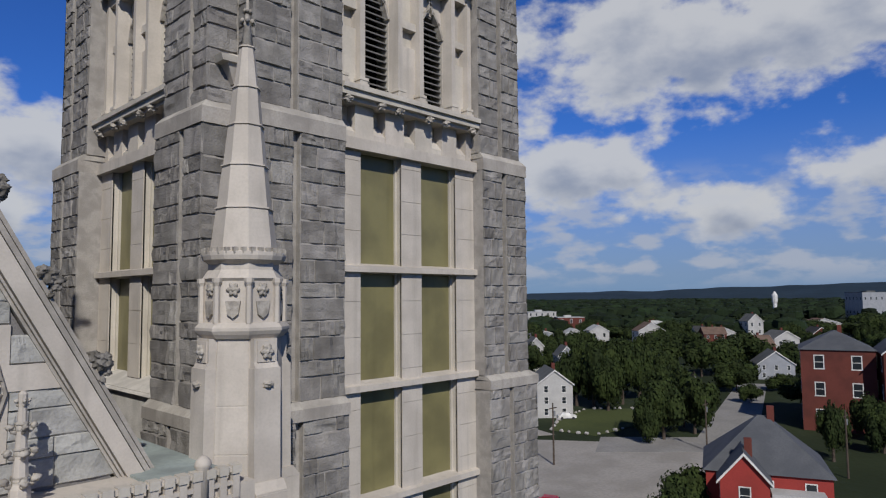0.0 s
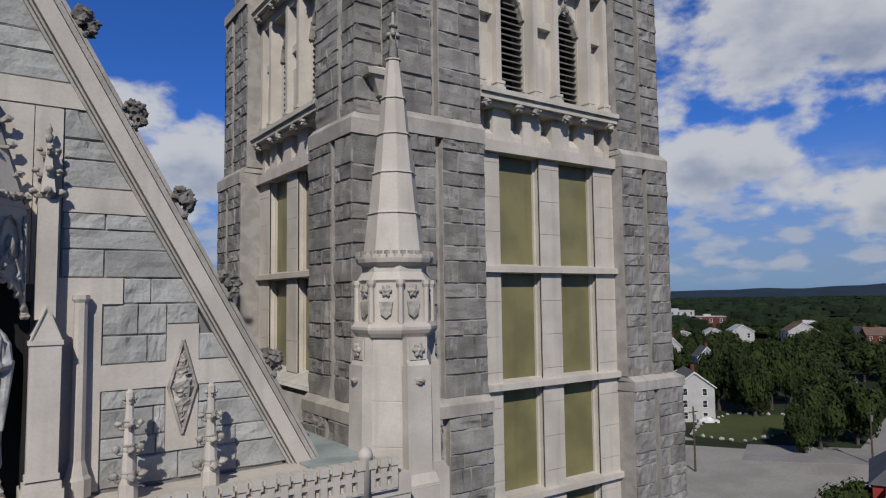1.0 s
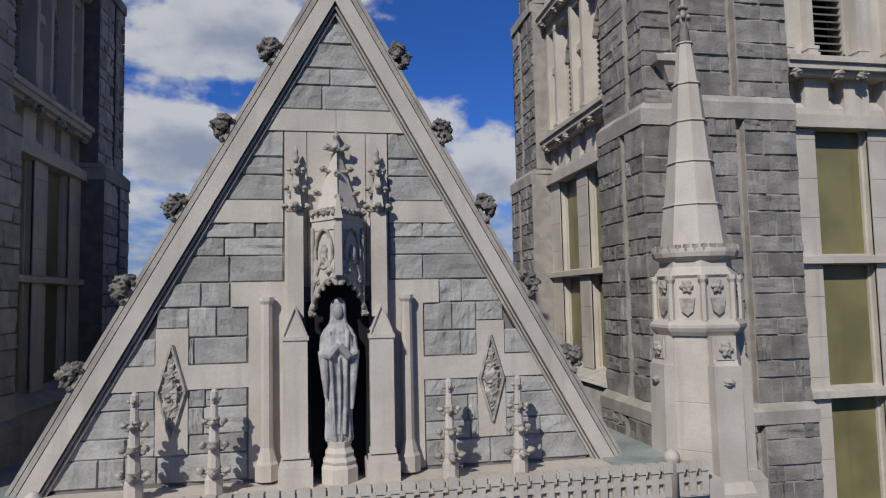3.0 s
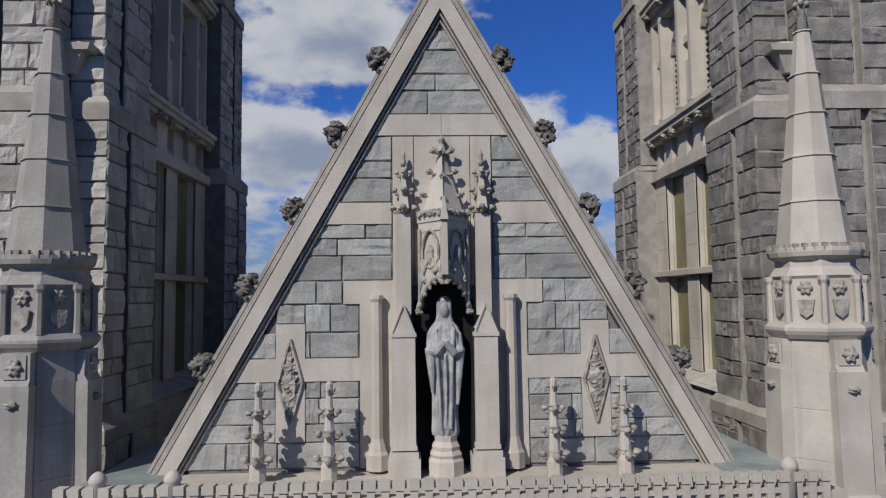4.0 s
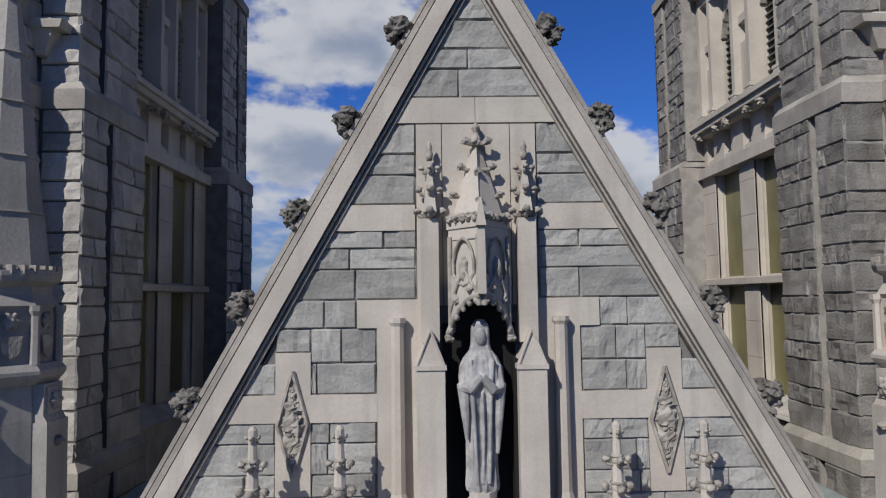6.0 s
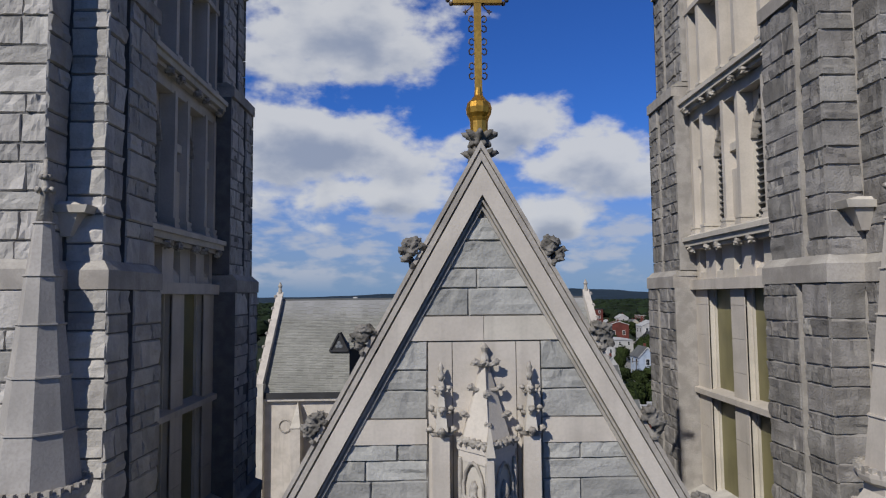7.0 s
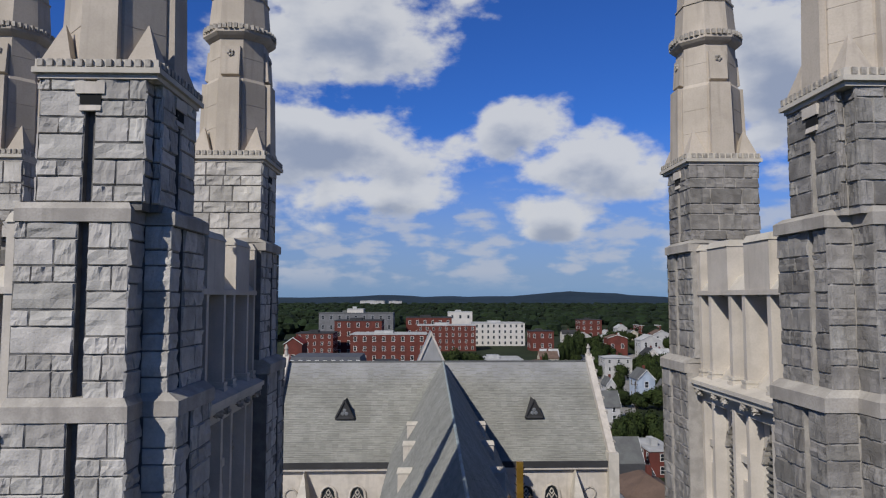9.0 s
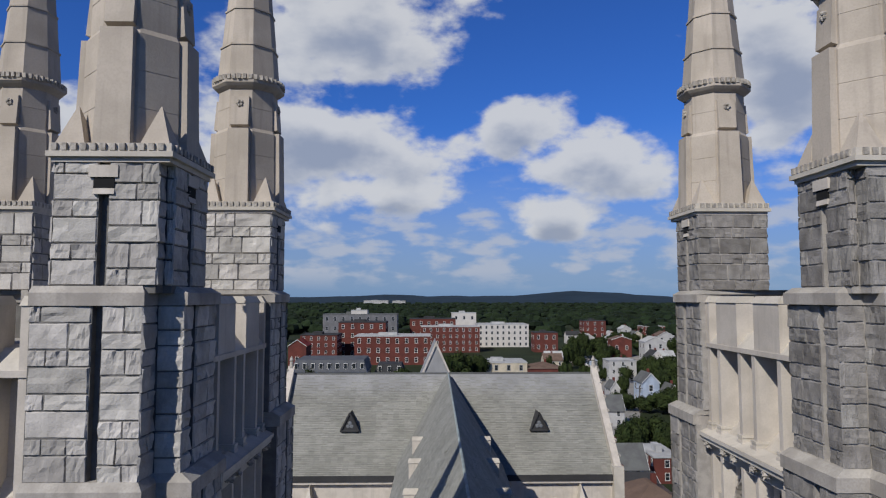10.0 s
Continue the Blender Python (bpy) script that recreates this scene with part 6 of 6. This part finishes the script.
m.box(X0 - 0.2, X1 + 0.2, FY + 0.3, 2 * RY - FY - 0.3, 0, EZ - 0.1)
part("transept_wall", m, LIME, transept, "pale limestone transept wall")
m = Mesh()
m.box(X0, X1, FY - 0.15, FY + 0.4, EZ - 0.75, EZ - 0.5)
part("cornice", m, LIME, transept)
m = Mesh()
m.box(X0, X1, FY - 0.25, FY + 0.2, EZ - 0.5, EZ + 0.05)
part("gutter", m, ROOF_D, transept, "dark lead gutter")
for x in (X0 - 0.25, X1 + 0.25):
    m = Mesh()
    m.hull([(x - 0.35, FY - 0.3, EZ - 0.2), (x + 0.35, FY - 0.3, EZ - 0.2), (x + 0.35, FY - 0.3, EZ + 0.75), (x - 0.35, FY - 0.3, EZ + 0.75)],
           [(x - 0.35, RY, RZ + 0.0), (x + 0.35, RY, RZ + 0.0), (x + 0.35, RY, RZ + 0.9), (x - 0.35, RY, RZ + 0.9)])
    m.box(x - 0.5, x + 0.5, FY - 0.6, FY + 0.6, 0, EZ + 0.9)
    part("gable_coping", m, LIME, transept, "limestone coping at the roof's end")
    for k in range(7):
        f = (k + 0.6) / 7
        fuse(part("crocket", crocket(x + (0.35 if x > 0 else -0.35), FY + (RY - FY) * f, EZ + 0.9 + (RZ - EZ) * f, 1 if x > 0 else -1, 40 + k), CARVED, transept, "", True), 0.03)
    m = Mesh()
    m.rings(x, RY, [(0.3, RZ + 0.5), (0.16, RZ + 1.4), (0.25, RZ + 1.55), (0.05, RZ + 2.0)])
    part("finial", m, CARVED, transept)
for x in (-9.6, 10.15):
    z, y = 24.95, FY + (24.95 - EZ) / (RZ - EZ) * (RY - FY)
    d = Mesh()
    d.hull([(x - 0.95, y - 0.35, z), (x + 0.95, y - 0.35, z), (x, y - 0.35, z + 1.85)], [(x - 0.95, y + 1.9, z), (x + 0.95, y + 1.9, z), (x, y + 1.9, z + 1.85)])
    dm = part("dormer", d, ROOF_D, transept, "small triangular dormer with a trefoil opening")
    f = Mesh()
    for p, q in (((x - 0.95, z), (x + 0.95, z)), ((x - 0.95, z), (x, z + 1.85)), ((x + 0.95, z), (x, z + 1.85))):
        f.tube([(p[0], y - 0.38, p[1]), (q[0], y - 0.38, q[1])], 0.11, 6)
    part("dormer_frame", f, ROOF_D, dm)
    f = Mesh()
    for k in range(3):
        a = math.pi / 2 + k * 2.094
        f.ball((x + 0.22 * math.cos(a), y - 0.36, z + 0.6 + 0.22 * math.sin(a)), 0.2, 8, 5, (1, 0.2, 1))
    part("trefoil", f, STEEL, dm)
for x in (-10.75, -7.9, 8.75, 11.3):
    g = Mesh()
    outline = [(x - 0.78, 15.7), (x + 0.78, 15.7), (x + 0.78, 17.9)] + [(x + 0.78 * math.cos(a), 17.9 + 1.1 * math.sin(a) ** 0.9) for a in (0.5, 1.0, 1.57, 2.14, 2.64)] + [(x - 0.78, 17.9)]
    g.slab(outline, FY + 0.27, FY + 0.31)
    gp = part("window", g, WINDOW, transept, "pointed window with stone tracery")
    f = Mesh()
    pts = [(px, FY + 0.2, pz) for px, pz in outline[1:] + outline[:1]]
    f.tube(pts, 0.13, 5)
    f.tube([(x, FY + 0.24, 15.7), (x, FY + 0.24, 17.85)], 0.07, 5)
    for q in (-1, 1):
        f.tube([(x, FY + 0.24, 17.7), (x + q * 0.3, FY + 0.24, 18.15), (x + q * 0.5, FY + 0.24, 17.75)], 0.06, 5)
        f.tube([(x, FY + 0.24, 18.65), (x + q * 0.2, FY + 0.24, 18.35), (x, FY + 0.24, 18.05)], 0.06, 5)
    part("window_tracery", f, LIME, gp)
for x in (-13.05, 13.6):
    b = Mesh()
    b.box(x - 0.45, x + 0.45, FY - 1.6, FY + 0.3, 0, 18.2)
    b.hull([(x - 0.5, FY - 1.7, 18.2), (x + 0.5, FY - 1.7, 18.2), (x + 0.5, FY + 0.3, 18.2), (x - 0.5, FY + 0.3, 18.2)], [(x - 0.02, FY - 0.4, 20.4), (x + 0.02, FY - 0.4, 20.4), (x + 0.02, FY + 0.3, 20.6), (x - 0.02, FY + 0.3, 20.6)])
    part("buttress", b, LIME, transept, "gabled limestone buttress")
for x in (-14.4, 15.1):
    b = Mesh()
    b.tube([(x + 0.6 * math.cos(k * 0.524), FY + 0.26, 18.1 + 0.6 * math.sin(k * 0.524)) for k in range(13)], 0.1, 5)
    part("roundel", b, CARVED, transept)
# gable of the chancel behind the transept
m = Mesh()
m.hull([(-3.2, 78, 26), (2.4, 78, 26), (-0.4, 78, 32.5)], [(-3.2, 95, 26), (2.4, 95, 26), (-0.4, 95, 32.5)])
chancel = thing("chancel_roof", "steep slate chancel gable with pale coping behind the ridge", "church roof", at=(0, 80, 0))
part("roof", m, SLATE, chancel)
for s, xe in ((-1, -3.5), (1, 2.7)):
    m = Mesh()
    m.hull([(-0.4, 77.8, 32.5), (xe, 77.8, 25.6), (xe, 77.8, 26.2), (-0.4, 77.8, 33.1)], [(-0.4, 78.3, 32.5), (xe, 78.3, 25.6), (xe, 78.3, 26.2), (-0.4, 78.3, 33.1)])
    part("coping", m, LIME, chancel, "pale coping")


# ---- rock-faced blocks ----
def block_variants(count, cols=8, rows=5, seed=11):
    """Unit blocks: one wide, one high, with a rough face that stands out in metres."""
    rnd = random.Random(seed)
    out = []
    for k in range(count):
        vs, fs = [], []
        off = Vector((rnd.uniform(0, 50), rnd.uniform(0, 50), rnd.uniform(0, 50)))
        tilt_x, tilt_z, chip = rnd.uniform(-0.028, 0.028), rnd.uniform(-0.014, 0.014), rnd.random() < 0.55
        cx, cz = rnd.choice((0.15, 0.85)), rnd.choice((0.2, 0.8))
        for j in range(rows + 1):
            for i in range(cols + 1):
                u, w = i / cols, j / rows
                edge = i in (0, cols) or j in (0, rows)
                if edge:
                    d = -0.012
                else:
                    u = min(max(u, 0.035), 0.965) if i not in (1, cols - 1) else (0.03 if i == 1 else 0.97)
                    w = 0.05 if j == 1 else 0.95 if j == rows - 1 else w
                    d = 0.036 + 0.036 * noise.noise(Vector((u * 3.1, w * 2.3, 0)) + off) + 0.022 * noise.noise(Vector((u * 8.0, w * 5.0, 3)) + off) + tilt_x * (u - 0.5) + tilt_z * (w - 0.5)
                    if chip and abs(u - cx) < 0.25 and abs(w - cz) < 0.3:
                        d -= 0.03
                    d = max(d, 0.004)
                vs.append((u, d, w))
        for j in range(rows):
            for i in range(cols):
                a = j * (cols + 1) + i
                fs.append((a, a + 1, a + cols + 2, a + cols + 1))
        out.append((vs, fs))
    return out


BLOCKS = block_variants(18)


def block_mesh(k, mat, name="stone"):
    me = bpy.data.meshes.new(name)
    me.from_pydata(BLOCKS[k][0], [], BLOCKS[k][1])
    me.materials.append(mat)
    return me


STONE_MESHES = [block_mesh(k, GRANITE) for k in range(len(BLOCKS))]
SOOTY_MESHES = [block_mesh(k, SOOTY) for k in range(len(BLOCKS))]
JOINT = 0.014


def courses(z0, z1, rnd):
    """Tall and low courses in turn that fill the height."""
    hs, z, tall = [], z0, rnd.random() < 0.5
    while z < z1 - 0.05:
        h = (0.43 if tall else 0.27) * rnd.uniform(0.96, 1.04)
        if z1 - (z + h) < 0.16:
            h = z1 - z
        hs.append((z, z + h))
        z, tall = z + h, not tall
    return hs


def lay(x0, x1, z0, z1, place, rnd, start=0):
    """Blocks of one strip of wall; place(u, w, d) gives the matrix columns."""
    out = []
    for n, (a, b) in enumerate(courses(z0, z1, rnd)):
        u = x0
        first = True
        while u < x1 - 0.02:
            w = rnd.uniform(0.5, 1.0) if (b - a) > 0.33 else rnd.uniform(0.3, 0.65)
            if first and (n + start) % 2:
                w *= 0.55
            if x1 - (u + w) < 0.24:
                w = x1 - u
            out.append((u + JOINT / 2, a + JOINT / 2, w - JOINT, b - a - JOINT))
            u, first = u + w, False
    return out


def tower_stones(tower, piers, mirror):
    s0 = -1 if mirror else 1
    rnd = random.Random(21 if mirror else 8)
    single, joined = 0, [[], []]
    for index, (sx, sy) in enumerate(CORNERS):
        strips = []
        for z0, z1, h in STAGES + [(38.52, 40.56, 4.22)]:
            top = h == 4.22
            lo = 2.37 if top else BAY
            hx = hy = h
            nx, ny = (0.14, 0.3) if top else (0.36, 0.52)
            z0 = max(z0, 19.0)
            # front or back face: two strips either side of the groove, then the face within the notch
            strips += [("y", hy, lo, 3.10, z0, z1), ("y", hy, 3.26, hx - nx, z0, z1), ("y", hy - ny, hx - nx, hx, z0, z1)]
            strips += [("x", hx, lo, 3.10, z0, z1), ("x", hx, 3.26, hy - ny, z0, z1), ("x", hx - nx, hy - ny, hy, z0, z1)]
            if top:
                strips += [("y", -lo, lo, hx, z0, z1), ("x", -lo, lo, hy, z0, z1)]
        for axis, plane, a, b, z0, z1 in strips:
            if axis == "y" and sy > 0 or axis == "x" and sx > 0:
                if sy > 0 and sx > 0 and plane > 0:
                    continue
            for u, z, w, hgt in lay(a, b, z0, z1, None, rnd):
                plane_in = abs(plane) - 0.03 if plane > 0 else abs(plane)
                turn = 1 if plane > 0 else -1
                if axis == "y":
                    org = Vector((s0 * (CX + sx * u), CY + sy * plane_in, z))
                    U, N = Vector((s0 * sx, 0, 0)), Vector((0, sy * turn, 0))
                else:
                    org = Vector((s0 * (CX + sx * plane_in), CY + sy * u, z))
                    U, N = Vector((0, sy, 0)), Vector((s0 * sx * turn, 0, 0))
                deep = rnd.uniform(0.6, 1.0)
                far = org + U * w + Vector((0, 0, hgt))
                (ox, oy), (fx, fy) = tower_plan(s0 * org.x, org.y, s0), tower_plan(s0 * far.x, far.y, s0)
                org = Vector((s0 * ox, oy, rise(org.z)))
                w, hgt = abs(U.x) * abs(fx - ox) + abs(U.y) * abs(fy - oy), rise(far.z) - org.z
                M = Matrix(((U.x * w, N.x * deep, 0, org.x), (U.y * w, N.y * deep, 0, org.y), (0, 0, hgt, org.z), (0, 0, 0, 1)))
                k = rnd.randrange(len(BLOCKS))
                if index == 0 and single < 300 and 26.5 < z < 37.5:
                    ob = new("stone", (STONE_MESHES if mirror else SOOTY_MESHES)[k])
                    ob.parent, ob.matrix_basis = piers[index], M
                    single += 1
                else:
                    base = len(joined[0])
                    joined[0] += [tuple(M @ Vector(v)) for v in BLOCKS[k][0]]
                    joined[1] += [tuple(base + i for i in f) for f in BLOCKS[k][1]]
    me = bpy.data.meshes.new("stonework")
    me.from_pydata(joined[0], [], joined[1])
    me.materials.append(GRANITE_J if mirror else SOOTY_J)
    ob = new("stonework", me)
    ob.parent = tower
    ob.matrix_parent_inverse = Matrix.Translation(-tower.location)
    tagged(ob, "rock-faced grey granite blocks", kind="stuff")


for (tw, prs), mir in zip(TOWERS, (False, True)):
    tower_stones(tw, prs, mir)

# gable stones
rnd = random.Random(4)


gable_wall.data.materials[0] = material("pale_mortar", (0.20, 0.19, 0.18), None, 0.95, grain=40, patch=4, bump=0.3)


def gable_stone(x00, x10, x01, x11, z0, z1):
    k = rnd.randrange(len(BLOCKS))
    vs = []
    for u, d, w in BLOCKS[k][0]:
        xa, xb = x00 + (x10 - x00) * u, x01 + (x11 - x01) * u
        vs.append((xa + (xb - xa) * w, 0.022 - d * 0.6, rise(z0 + (z1 - z0) * w)))
    me = bpy.data.meshes.new("stone")
    me.from_pydata(vs, [], BLOCKS[k][1])
    me.materials.append(GABLE_STONE)
    ob = new("stone", me)
    ob.parent = gable_wall


GABLE_STONE = material("gable_stone", (0.375, 0.368, 0.343), (0.29, 0.286, 0.268), 0.85, grain=24, patch=2.2, bump=0.6, spread=0.2, by="object", dist=0.02)
for zlo, zhi, inner in ((25.2, 26.34, 1.18), (26.64, 27.36, 1.18), (27.36, 27.67, 1.41), (27.67, 28.44, 0.71), (28.73, 29.66, 0.71), (29.95, 31.15, 0.0)):
    zs, z, tall = [], zlo, True
    while z < zhi - 0.05:
        h = 0.34 if tall else 0.235
        if zhi - (z + h) < 0.15:
            h = zhi - z
        zs.append((z, z + h))
        z, tall = z + h, not tall
    for z0, z1 in zs:
        if not inner:
            e0, e1 = across(z0) - 0.01, across(z1) - 0.01
            cuts, x = [], -e1 + rnd.uniform(0.25, 0.5)
            while x < e1 - 0.2:
                cuts.append(x)
                x += rnd.uniform(0.4, 0.8)
            j = 0.004
            lows, highs = [-e0] + cuts + [e0], [-e1] + cuts + [e1]
            for i in range(len(lows) - 1):
                gable_stone(lows[i] + j, lows[i + 1] - j, highs[i] + j, highs[i + 1] - j, z0 + j, z1 - j)
            continue
        for s in (-1, 1):
            e0, e1 = across(z0) - 0.01, across(z1) - 0.01
            x = inner if inner else (0.0 if s > 0 else rnd.uniform(-0.2, 0.25))
            if not inner and s < 0:
                x = 0.0
            while x < e0 - 0.02:
                w = rnd.uniform(0.3, 0.85)
                if e1 - (x + w) < 0.3:
                    xe0, xe1 = e0, max(e1, x + 0.02)
                else:
                    xe0 = xe1 = x + w
                if x + 0.05 > e1 and not x == inner:
                    break
                j = 0.004
                a, b0, b1 = x, xe0, xe1
                pieces = [(a, b0, b1)]
                if z1 > 25.6 and z0 < 27.05 and x < 2.33 and max(b0, b1) > 1.93:
                    pieces = []
                    if z1 > 27.16:
                        gable_stone(s * (1.93 + 0.005), s * (2.33 - 0.005), s * (1.93 + 0.005), s * (2.33 - 0.005), 27.105, z1 - 0.005) if x < 1.95 else None
                    if z0 < 25.5:
                        gable_stone(s * (1.93 + 0.005), s * (2.33 - 0.005), s * (1.93 + 0.005), s * (2.33 - 0.005), z0 + 0.005, 25.545) if x < 1.95 else None
                    if x < 1.93 - 0.04:
                        pieces.append((x, 1.93, 1.93))
                    if min(b0, b1) > 2.33 + 0.04:
                        pieces.append((2.33, b0, b1))
                for p, q0, q1 in pieces:
                    gable_stone(s * (p + j), s * (q0 - j), s * (p + j), s * (q1 - j), z0 + j, z1 - j)
                x = max(xe0, xe1)
